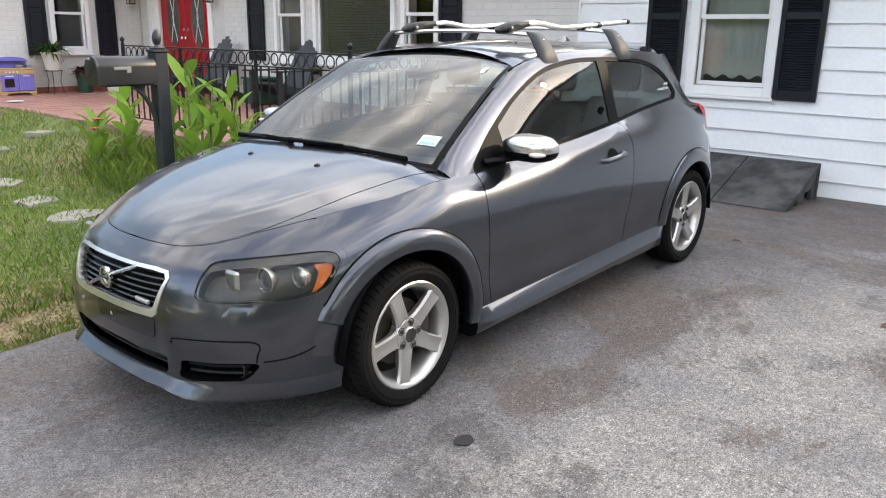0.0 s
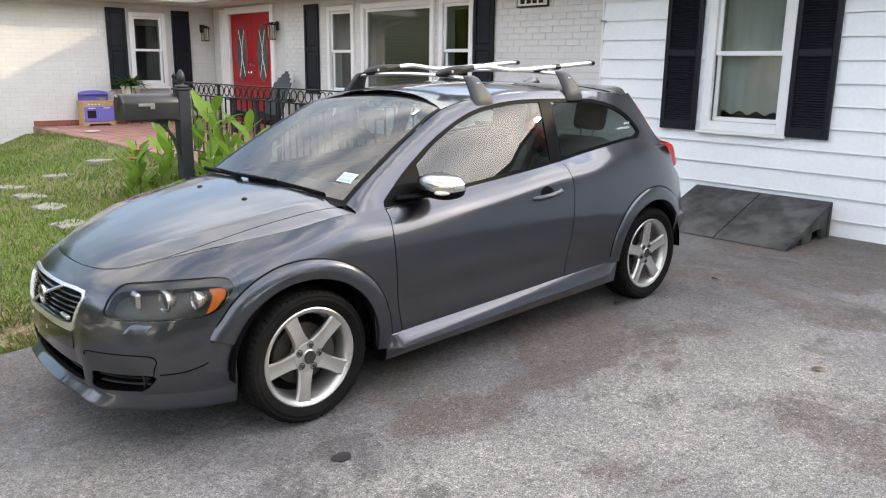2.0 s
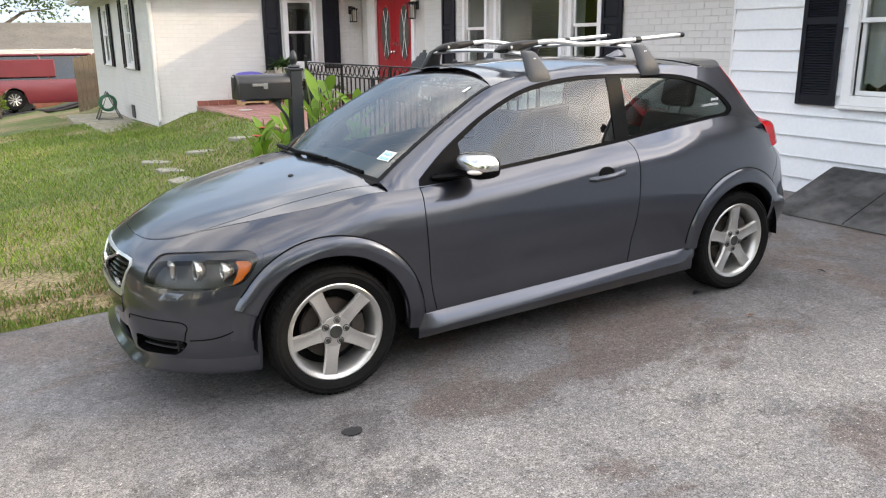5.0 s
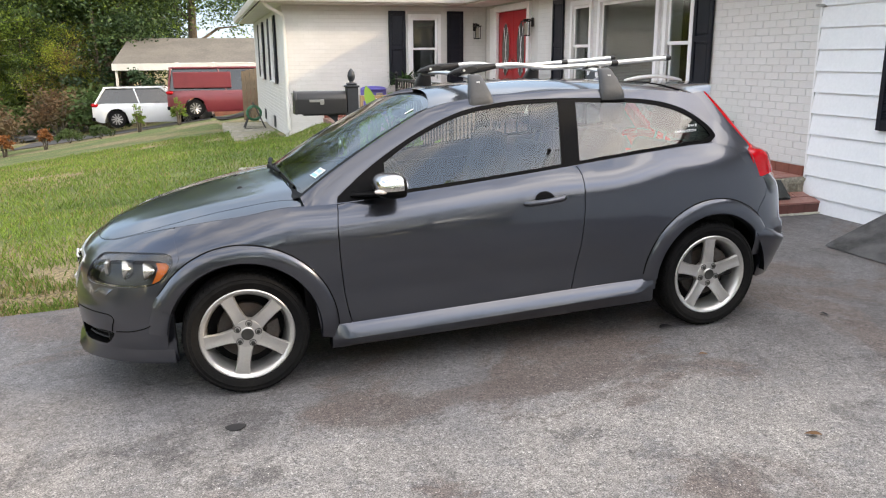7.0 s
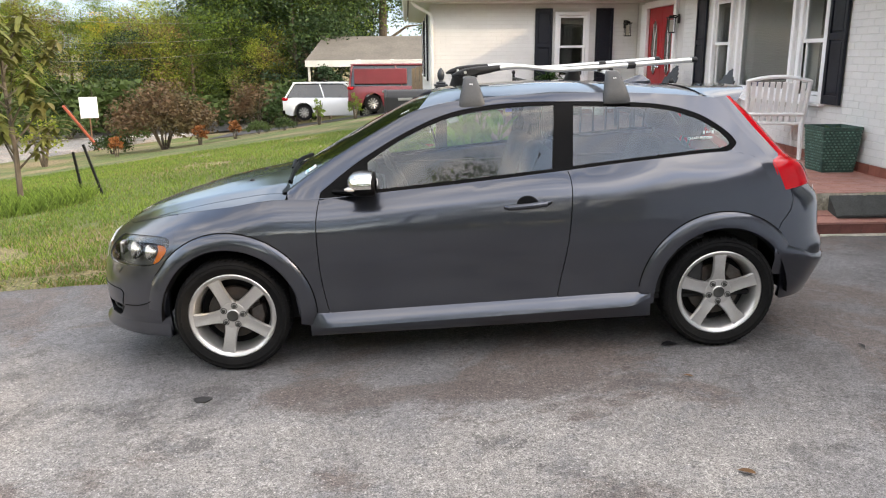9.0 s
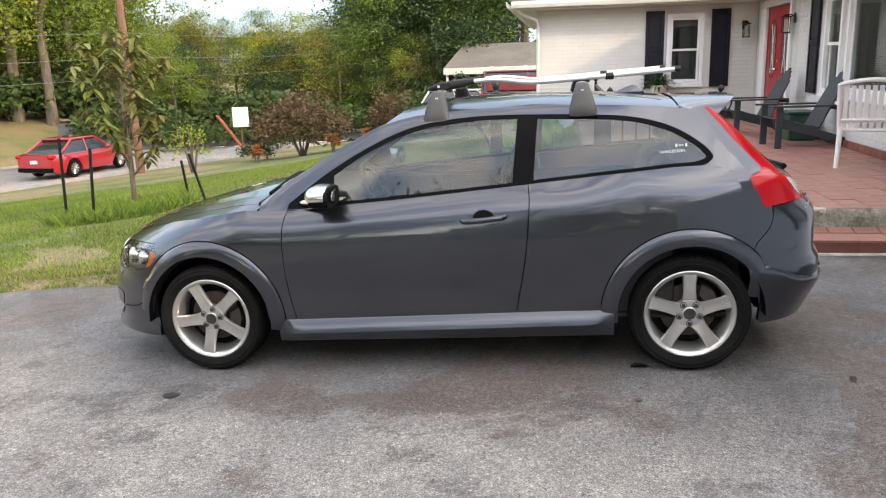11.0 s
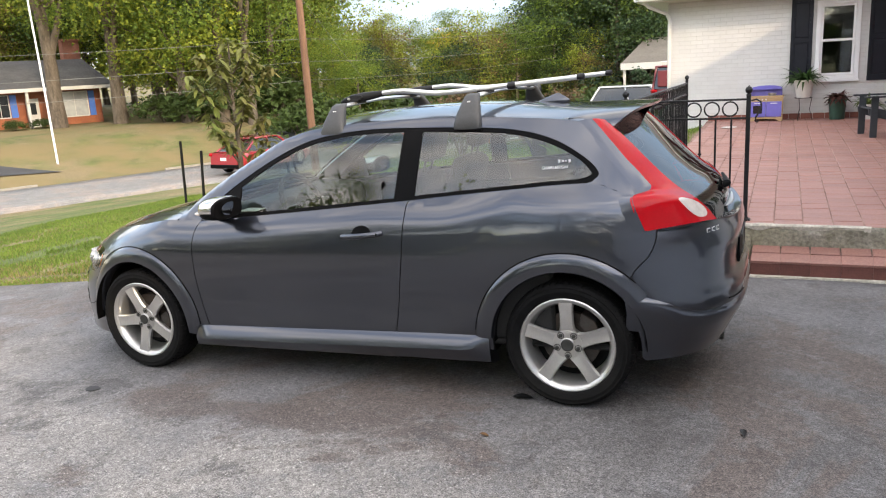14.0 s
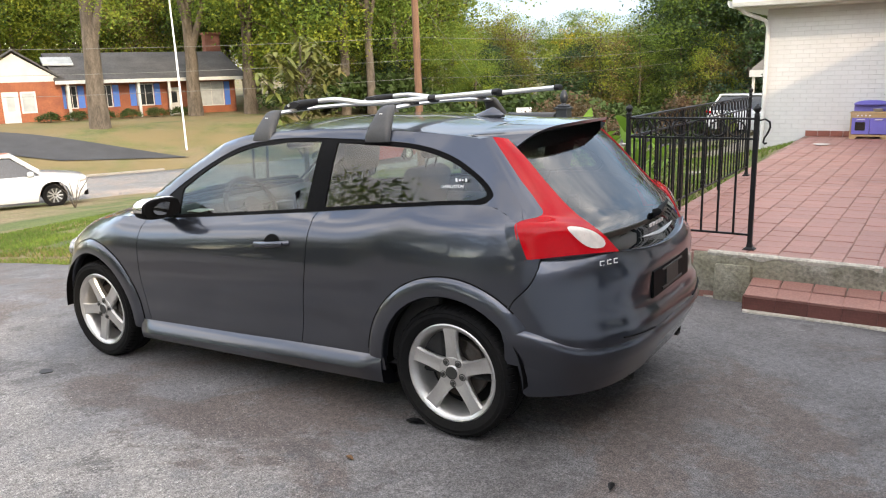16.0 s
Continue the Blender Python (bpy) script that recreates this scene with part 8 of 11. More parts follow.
RAIL_Y = 2.10
railing(pose(1.05, RAIL_Y, PATIO_Z), 0.91, "black wrought iron railing with rings on the patio front", True)
railing(pose(1.05, RAIL_Y, PATIO_Z, 0, 0, 89.5), 3.95, "black wrought iron railing with rings along the patio side", False)
rail_post(1.965, RAIL_Y, True)
rail_post(1.05, RAIL_Y)
rail_post(1.085, RAIL_Y + 3.95)


# mailbox on its post
def mailbox():
    ob = thing("mailbox", pose(-0.03, 3.30, 0.06), "charcoal mailbox on a dark grey post with a finial", "mailbox")
    part("post", box(bmesh.new(), (-0.058, -0.058, -0.15), (0.058, 0.058, 1.285), 0.006), M_POST, ob)
    b = bmesh.new()
    box(b, (-0.070, -0.070, 1.285), (0.070, 0.070, 1.305), 0.004)
    box(b, (-0.052, -0.052, 1.305), (0.052, 0.052, 1.330), 0.012)
    part("post_cap", b, M_POST, ob)
    b = bmesh.new()
    lathe(b, [(0.026, 1.325), (0.020, 1.345), (0.030, 1.355), (0.038, 1.385), (0.037, 1.410), (0.028, 1.440), (0.010, 1.465), (0.004, 1.470)], 18, "z")
    part("finial", b, M_POST, ob, smooth=True)
    hw, z0, z1 = 0.095, 1.035, 1.17
    o = [(-hw, z0), (-hw, z1)] + [(-hw * math.cos(a), z1 + 0.085 * math.sin(a)) for a in np.linspace(0.15, math.pi - 0.15, 12)] + [(hw, z1), (hw, z0)]
    b = bmesh.new()
    prism(b, o, "x", -0.560, -0.072, 0.004)
    part("box", b, M_MAILBOX, ob, "charcoal domed mailbox body", smooth=35)
    b = bmesh.new()
    prism(b, [(u * 1.04, 1.10 + (v - 1.10) * 1.03) for u, v in o], "x", -0.584, -0.560, 0.004)
    door = part("door", b, M_MAILBOX, ob, smooth=35)
    part("latch", box(bmesh.new(), (-0.605, -0.02, 1.225), (-0.575, 0.02, 1.245), 0.004), M_STEEL, door)
    b = bmesh.new()
    box(b, (-0.44, -0.102, 1.150), (-0.30, -0.0955, 1.175), 0.002)
    box(b, (-0.335, -0.103, 1.125), (-0.295, -0.0955, 1.176), 0.002)
    part("flag", b, M_STEEL, ob, "silver flag lowered")
    b = bmesh.new()
    o = smooth_line([(-0.30, 1.033), (-0.22, 0.985), (-0.14, 0.90), (-0.085, 0.78), (-0.058, 0.64)], 4) + smooth_line([(-0.058, 0.76), (-0.10, 0.87), (-0.16, 0.955), (-0.14, 1.033)], 4)
    prism(b, o, "y", -0.028, 0.028, 0.004)
    part("bracket", b, M_POST, ob, "curved support bracket")
    part("platform", box(bmesh.new(), (-0.50, -0.07, 1.018), (-0.058, 0.07, 1.034), 0.003), M_POST, ob)


mailbox()


# canna lilies
def leaf_blade(bm, base, direction, length, width, droop, fold=0.25, n=7):
    d = Vector(direction).normalized()
    side = d.cross(Vector((0, 0, 1)))
    side = side.normalized() if side.length > 0.01 else Vector((1, 0, 0))
    rows = []
    p = Vector(base)
    up = Vector((0, 0, 1))
    for i in range(n + 1):
        t = i / n
        w = width * math.sin(math.pi * min(1, 0.04 + t * 0.96)) ** 0.75 * (1 - 0.25 * t)
        lift = d * (t * length) - up * (droop * t * t * length)
        c = p + lift
        nn = side.cross(d).normalized()
        rows.append((bm.verts.new(c - side * w / 2 + nn * fold * w * 0.5), bm.verts.new(c), bm.verts.new(c + side * w / 2 + nn * fold * w * 0.5)))
    for a, b in zip(rows, rows[1:]):
        bm.faces.new((a[0], a[1], b[1], b[0]))
        bm.faces.new((a[1], a[2], b[2], b[1]))


def canna(x, y, h, seed, flower=False):
    rng = random.Random(seed)
    z0 = land(x, y) - 0.02
    ob = thing("canna_lily", pose(x, y, z0), "bright green broad-leaved canna lily by the railing", "plant", "canna lilies")
    b = bmesh.new()
    tube(b, [(0, 0, 0), (rng.uniform(-0.03, 0.03), rng.uniform(-0.03, 0.03), h * 0.55), (rng.uniform(-0.05, 0.05), rng.uniform(-0.05, 0.05), h * 0.85)], [0.014, 0.011, 0.006], 6)
    part("stalk", b, M_STALK, ob, smooth=True)
    for k in range(rng.randint(6, 8)):
        t = 0.18 + 0.66 * k / 7
        a = k * 2.4 + rng.uniform(-0.4, 0.4)
        b = bmesh.new()
        leaf_blade(b, (0, 0, h * t), (math.cos(a) * 0.62, math.sin(a) * 0.62, rng.uniform(0.7, 1.15)), rng.uniform(0.30, 0.44) * (0.7 + 0.3 * h), rng.uniform(0.10, 0.15), rng.uniform(0.1, 0.45))
        part("leaf", b, M_CANNA, ob, smooth=True)
    if flower:
        b = bmesh.new()
        for k in range(7):
            a = k * 0.9
            leaf_blade(b, (0, 0, h * 0.82), (math.cos(a), math.sin(a), 0.8), 0.08, 0.04, 0.3, n=3)
        part("flower", b, M_CANNARED, ob, "small red flower head")
    return ob


for i, (x, y, h) in enumerate(((0.18, 3.25, 1.25), (0.28, 3.02, 1.10), (0.38, 3.40, 1.25), (0.52, 3.10, 0.98), (0.24, 3.60, 1.30), (0.62, 3.45, 1.0), (0.42, 2.85, 0.86), (0.74, 3.15, 0.75), (0.12, 3.05, 0.8), (0.46, 3.65, 1.1))):
    canna(x, y, h, 20 + i)
for i, (x, y, h) in enumerate(((0.16, 4.35, 0.66), (0.0, 4.55, 0.62), (0.32, 4.55, 0.72), (-0.12, 4.4, 0.55), (0.12, 4.85, 0.66), (0.42, 4.8, 0.7))):
    canna(x, y, h, 60 + i, i in (1, 3))


# grass clumps round the bed
def tuft_field(name, places, mat, label, category, lo, hi, width):
    verts, faces = [], []
    rng = random.Random(3)
    for x, y, s in places:
        z = ground_z(x, y)
        a = rng.uniform(0, 6.283)
        h = rng.uniform(lo, hi) * s
        lean = rng.uniform(0.15, 0.9) * h
        b = rng.uniform(0, 6.283)
        dx, dy = math.cos(a) * width, math.sin(a) * width
        n = len(verts)
        verts += [(x - dx, y - dy, z - 0.01), (x + dx, y + dy, z - 0.01), (x + math.cos(b) * lean * 0.45 + dx * 0.6, y + math.sin(b) * lean * 0.45 + dy * 0.6, z + h * 0.62), (x + math.cos(b) * lean, y + math.sin(b) * lean, z + h)]
        faces += [(n, n + 1, n + 2), (n, n + 2, n + 3)]
    ob = from_arrays(name, verts, faces, mat, kind="stuff")
    return tagged(ob, label, category)


M_BLADE = leaf_material("grass_blade", (0.185, 0.268, 0.050), (0.112, 0.182, 0.035), 0.38, 0.45)
M_DRY = leaf_material("dry_grass_blade", (0.32, 0.26, 0.11), (0.21, 0.175, 0.07), 0.3, 0.4)
rng = random.Random(11)
green, dry = [], []
while len(green) < 150000:
    t = rng.random() ** 1.5
    y = 1.06 + 13.0 * t
    x = rng.uniform(-10.5 - 4 * t, 0.95)
    if x > patio_west(y) - 0.03 or x > WING_X - 0.1 and y > 11.5:
        continue
    if -9.5 < x < (-2.0 if y < 2.9 else -3.2) and y < 5.2 and noise.noise((x * 0.8, y * 1.3, 14.0)) + 0.4 * noise.noise((x * 3.0, y * 3.0, 2.0)) > 0.20 and rng.random() < 0.9:
        continue      # bare, scuffed earth
    patch = noise.noise((x * 0.55, y * 0.55, 4.0)) + 0.5 * noise.noise((x * 1.9, y * 1.9, 9.0))
    thin = 0.28 + 0.25 * ease((y - 1.0) / 1.2) if x < -1.5 and y < 2.2 else 0.55
    if patch > thin and rng.random() < 0.8:
        continue
    (dry if rng.random() < (0.45 if y < 1.9 else 0.10) + 0.3 * max(0, patch) else green).append((x, y, 1.0 + 0.5 * max(0.0, noise.noise((x * 2.2, y * 2.2, 1.0)))))
tuft_field("lawn_grass", green, M_BLADE, "short uneven green lawn grass", "grass", 0.022, 0.055, 0.0045)
tuft_field("dry_grass", dry, M_DRY, "yellowed dry grass among the lawn", "grass", 0.018, 0.045, 0.0045)
bed = []
for _ in range(1700):
    a, r = rng.uniform(0, 6.283), math.sqrt(rng.random())
    bed.append((0.25 + 0.6 * r * math.cos(a), 3.7 + 1.25 * r * math.sin(a), 1.0))
bed = [p for p in bed if p[0] < patio_west(p[1]) - 0.05]
tuft_field("bed_grass", bed, M_BLADE, "long unmown grass round the mailbox post", "grass", 0.08, 0.22, 0.006)

# stepping stones
for i, (x, y, s) in enumerate(((-0.92, 3.15, 0.20), (-0.95, 3.80, 0.18), (-0.90, 4.62, 0.18), (-0.92, 5.28, 0.18), (-0.95, 5.95, 0.18), (-0.336, 6.28, 0.19), (0.33, 6.76, 0.19))):
    r2 = random.Random(i)
    o = [(s * (1 + 0.25 * r2.uniform(-1, 1)) * math.cos(a), s * 0.8 * (1 + 0.25 * r2.uniform(-1, 1)) * math.sin(a)) for a in np.linspace(0, 2 * math.pi, 9, endpoint=False)]
    b = bmesh.new()
    prism(b, smooth_line(o, 3, closed=True), "z", -0.04, 0.012, 0.005)
    st = part("stepping_stone", b, M_STONE, smooth=30)
    st.matrix_world = pose(x, y, ground_z(x, y) + 0.010, 1.5, -1.5, i * 40)
    tagged(st, "flat pale stepping stone set in the lawn", "stepping stone", "stepping stones")


# rubber ramp against the siding
def rubber_ramp(y0, y1, label):
    ob = thing("rubber_ramp", pose(0, 0, 0), label, "ramp", "rubber ramps")
    xr, xf, zt, zb = WALL_X - 0.14, 3.42, 0.415, 0.086
    t = 0.028
    b = bmesh.new()
    prism(b, [(xf, zb), (xf + 0.03, zb + 0.022), (xr, zt), (xr, zt - t), (xf + 0.10, zb)], "y", y0, y1, 0.003)
    part("deck", b, M_RUBBER_RAMP, ob, "scuffed sloping deck")
    for k in range(4):
        y = y0 + 0.02 + (y1 - y0 - 0.07) * k / 3
        b = bmesh.new()
        prism(b, [(xf + 0.34, zb - 0.004), (xf + 0.34, zb + 0.115), (xr, zt - t), (xr, zb - 0.004), (xr - 0.09, zb - 0.004), (xr - 0.12, zb + 0.10), (xr - 0.30, zb + 0.09), (xr - 0.33, zb - 0.004)], "y", y, y + 0.03)
        part("rib", b, M_RUBBER_RAMP, ob)
    part("back_edge", box(bmesh.new(), (xr, y0, zb - 0.004), (xr + 0.03, y1, zt), 0.003), M_RUBBER_RAMP, ob)
    for k in range(3):
        y = y0 + (y1 - y0) * (k + 0.5) / 3
        part("lug", box(bmesh.new(), (xr + 0.031, y - 0.03, zt - 0.05), (xr + 0.045, y + 0.03, zt - 0.004), 0.003), M_RUBBER_RAMP, ob)
    return ob


rubber_ramp(-0.855, -0.185, "black rubber kerb ramp section against the siding")
rubber_ramp(-0.175, 0.52, "black rubber kerb ramp section against the siding")


# chairs
def adirondack(x, y, turn, mat, label):
    ob = thing("garden_chair", pose(x, y, PATIO_Z, 0, 0, turn), label, "chair", "patio chairs")
    for k in range(7):
        w = 0.075
        yy = (k - 3) * 0.08
        hh = 0.86 - 0.05 * abs(k - 3) ** 1.3
        b = box(bmesh.new(), (-0.011, -w / 2, 0), (0.011, w / 2, hh), 0.004)
        s = part("back_slat", b, mat, ob)
        s.matrix_basis = pose(-0.10, yy * 0.92, 0.26, 0, -27, 0) @ pose(0, 0, 0, yy * 14, 0, 0)
    for k in range(6):
        s = part("seat_slat", box(bmesh.new(), (-0.042, -0.27, -0.011), (0.042, 0.27, 0.011), 0.004), mat, ob)
        s.matrix_basis = pose(-0.02 + k * 0.092, 0, 0.285 + 0.020 * k, 0, -12, 0)
    for s in (-1, 1):
        b = bmesh.new()
        prism(b, [(0.50, 0.30), (0.52, 0.40), (0.42, 0.41), (-0.48, 0.12), (-0.55, 0.0), (-0.45, 0.0), (-0.38, 0.06)], "y", s * 0.27 - 0.012, s * 0.27 + 0.012, 0.003)
        part("side_rail", b, mat, ob)
        part("front_leg", box(bmesh.new(), (0.40, s * 0.30 - 0.014, 0.0), (0.49, s * 0.30 + 0.014, 0.55), 0.004), mat, ob)
        b = bmesh.new()
        prism(b, [(-0.36, s * 0.24), (-0.34, s * 0.34), (0.30, s * 0.38), (0.56, s * 0.38), (0.58, s * 0.26), (0.30, s * 0.27)], "z", 0.55, 0.572, 0.004)
        part("arm", b, mat, ob)
    part("back_brace", boxes(((-0.37, -0.30, 0.50), (-0.33, 0.30, 0.56))), mat, ob)
    return ob


adirondack(3.75, 8.50, 190, M_CHAIRDARK, "charcoal slatted garden armchair with a fan back")
adirondack(3.95, 6.65, 185, M_CHAIRDARK, "charcoal slatted garden armchair with a fan back")


def white_chair(x, y, turn):
    ob = thing("white_chair", pose(x, y, PATIO_Z, 0, 0, turn), "white painted slatted armchair with a crumpled cloth", "chair", "patio chairs")
    for sx, sy in ((-1, -1), (-1, 1), (1, -1), (1, 1)):
        b = bmesh.new()
        top = 0.64
        tube(b, [(sx * 0.26 + sx * 0.02, sy * 0.27, 0), (sx * 0.25, sy * 0.26, 0.4), (sx * 0.24, sy * 0.27, top)], [0.022, 0.026, 0.024], 8)
        part("leg", b, M_CHAIRWHITE, ob, smooth=True)
    part("seat", box(bmesh.new(), (-0.27, -0.27, 0.38), (0.28, 0.27, 0.415), 0.012), M_CHAIRWHITE, ob)
    for k in range(9):
        s = part("back_slat", box(bmesh.new(), (-0.008, -0.021, 0.0), (0.008, 0.021, 0.47), 0.004), M_CHAIRWHITE, ob)
        s.matrix_basis = pose(-0.25, (k - 4) * 0.058, 0.40, 0, -16, 0)
    b = bmesh.new()
    tube(b, [(-0.385, y2, 0.86 + 0.05 * (1 - (y2 / 0.3) ** 2)) for y2 in np.linspace(-0.29, 0.29, 11)], 0.03, 8, flat=0.7)
    part("top_rail", b, M_CHAIRWHITE, ob, smooth=True)
    b = bmesh.new()
    tube(b, [(-0.275, y2, 0.50) for y2 in np.linspace(-0.27, 0.27, 7)], 0.03, 8, flat=0.7)
    part("lower_rail", b, M_CHAIRWHITE, ob, smooth=True)
    for s in (-1, 1):
        b = bmesh.new()
        tube(b, [(0.30, s * 0.29, 0.63), (0.10, s * 0.30, 0.655), (-0.30, s * 0.28, 0.65)], [0.03, 0.032, 0.026], 8, flat=0.5)
        part("arm", b, M_CHAIRWHITE, ob, smooth=True)
        b = bmesh.new()
        tube(b, [(-0.24, s * 0.27, 0.40), (-0.39, s * 0.29, 0.87)], 0.024, 8)
        part("back_post", b, M_CHAIRWHITE, ob, smooth=True)
    cb = bmesh.new()
    g = [[cb.verts.new((-0.16 + 0.05 * i, -0.2 + 0.06 * j, 0.43 + 0.05 * abs(noise.noise((i * 0.7, j * 0.7, 3))) + 0.02)) for i in range(9)] for j in range(7)]
    for j in range(6):
        for i in range(8):
            cb.faces.new((g[j][i], g[j][i + 1], g[j + 1][i + 1], g[j + 1][i]))
    tagged(part("folded_cloth", cb, M_CLOTH, ob, "crumpled grey-white cloth", smooth=True))
    return ob


white_chair(4.05, 4.55, 72).scale = (1.08, 1.15, 1.06)


# planters and pots
def tapered_pot(name, m, r0, r1, h, mat, label):
    ob = thing(name, m, label, "plant pot", "patio pots")
    b = bmesh.new()
    lathe(b, [(r0, 0), (r0 * 1.03, 0.01), (r1 * 0.96, h * 0.88), (r1 * 1.04, h * 0.90), (r1 * 1.04, h), (r1 * 0.94, h), (r1 * 0.9, h * 0.86), (0.01, h * 0.85)], 28, "z")
    part("pot", b, mat, ob, smooth=40)
    return ob


def fern(parent, z, n, length, seed, mat, width=0.03):
    rng = random.Random(seed)
    for k in range(n):
        a = rng.uniform(0, 6.283)
        b = bmesh.new()
        leaf_blade(b, (0.02 * math.cos(a), 0.02 * math.sin(a), z), (math.cos(a), math.sin(a), rng.uniform(0.5, 1.8)), length * rng.uniform(0.6, 1.1), width * rng.uniform(0.8, 1.3), rng.uniform(0.3, 0.9), n=5)
        part("leaf", b, mat, parent, smooth=True)


stand = thing("plant_stand", pose(2.52, 11.38, PATIO_Z), "black wire plant stand against the white wall", "plant stand")
b = bmesh.new()
for a in range(3):
    c, s = math.cos(a * 2.094), math.sin(a * 2.094)
    tube(b, [(0.16 * c, 0.16 * s, 0.0), (0.11 * c, 0.11 * s, 0.2), (0.14 * c, 0.14 * s, 0.40)], 0.006, 6)
part("leg_frame", b, M_IRON, stand)
b = bmesh.new()
tube(b, [(0.145 * math.cos(a), 0.145 * math.sin(a), 0.40) for a in np.linspace(0, 2 * math.pi, 25)], 0.006, 6, cap=False)
part("hoop", b, M_IRON, stand)
p = tapered_pot("fern_pot", pose(2.52, 11.38, PATIO_Z + 0.405), 0.115, 0.17, 0.31, M_POTWHITE, "white pot of arching fern on a wire stand")
fern(p, 0.27, 110, 0.58, 3, M_LEAFDARK, 0.042)
p = tapered_pot("shrub_pot", pose(3.08, 11.42, PATIO_Z), 0.12, 0.15, 0.36, M_POTGREEN, "dark green pot with a bronze-leaved plant")
M_BRONZE = leaf_material("bronze_leaf", (0.10, 0.035, 0.03), (0.055, 0.03, 0.025))
fern(p, 0.33, 110, 0.34, 5, M_BRONZE, 0.060)
p = tapered_pot("palm_pot", pose(3.55, 11.30, PATIO_Z), 0.11, 0.14, 0.26, M_POTWHITE, "pale pot with spiky green leaves by the door")
M_PALM = leaf_material("palm_leaf", (0.12, 0.17, 0.045), (0.06, 0.10, 0.025))
fern(p, 0.22, 46, 0.50, 8, M_PALM, 0.042)
box_planter = thing("box_planter", pose(4.16, 3.32, PATIO_Z), "square woven dark green planter with a small plant", "planter")
b = bmesh.new()
lathe(b, [(0.245, 0.0), (0.285, 0.44), (0.30, 0.445), (0.30, 0.475), (0.275, 0.475), (0.265, 0.43), (0.02, 0.42)], 4, "z")
bmesh.ops.rotate(b, verts=b.verts, cent=(0, 0, 0), matrix=Matrix.Rotation(radians(45), 3, "Z"))
part("planter_body", b, M_WICKER, box_planter)
for k in range(14):
    z = 0.03 + k * 0.03
    r = (0.245 + 0.04 * z / 0.44) * math.cos(math.pi / 4) + 0.003
    t = bmesh.new()
    tube(t, [(-r, -r, z), (r, -r, z), (r, r, z), (-r, r, z), (-r, -r, z)], 0.006, 5, cap=False)
    part("weave", t, M_WICKER, box_planter)
wv = bmesh.new()
for k in range(14):
    z = 0.03 + k * 0.03
    r = (0.245 + 0.04 * z / 0.44) * math.cos(math.pi / 4)
    for j in range(9):
        u = -r + 2 * r * (j + 0.5 + (0.25 if k % 2 else -0.25)) / 9
        if abs(u) < r - 0.01:
            box(wv, (u - 0.011, -r - 0.011, z - 0.006), (u + 0.011, -r - 0.001, z + 0.007))
            box(wv, (-r - 0.011, u - 0.011, z - 0.006), (-r - 0.001, u + 0.011, z + 0.007))
part("cane", wv, M_CANE, box_planter, "paler green woven cane ends", kind="stuff")
fern(box_planter, 0.42, 22, 0.14, 12, M_LEAFDARK, 0.05)
bin_ob = thing("storage_bin", pose(4.12, 7.55, PATIO_Z), "dark green storage tub by the wall", "storage tub")
part("bin_body", box(bmesh.new(), (-0.2, -0.25, 0), (0.2, 0.25, 0.38), 0.03, 2), M_POTGREEN, bin_ob)
part("bin_lid", box(bmesh.new(), (-0.215, -0.265, 0.38), (0.215, 0.265, 0.42), 0.012), M_POTGREEN, bin_ob)


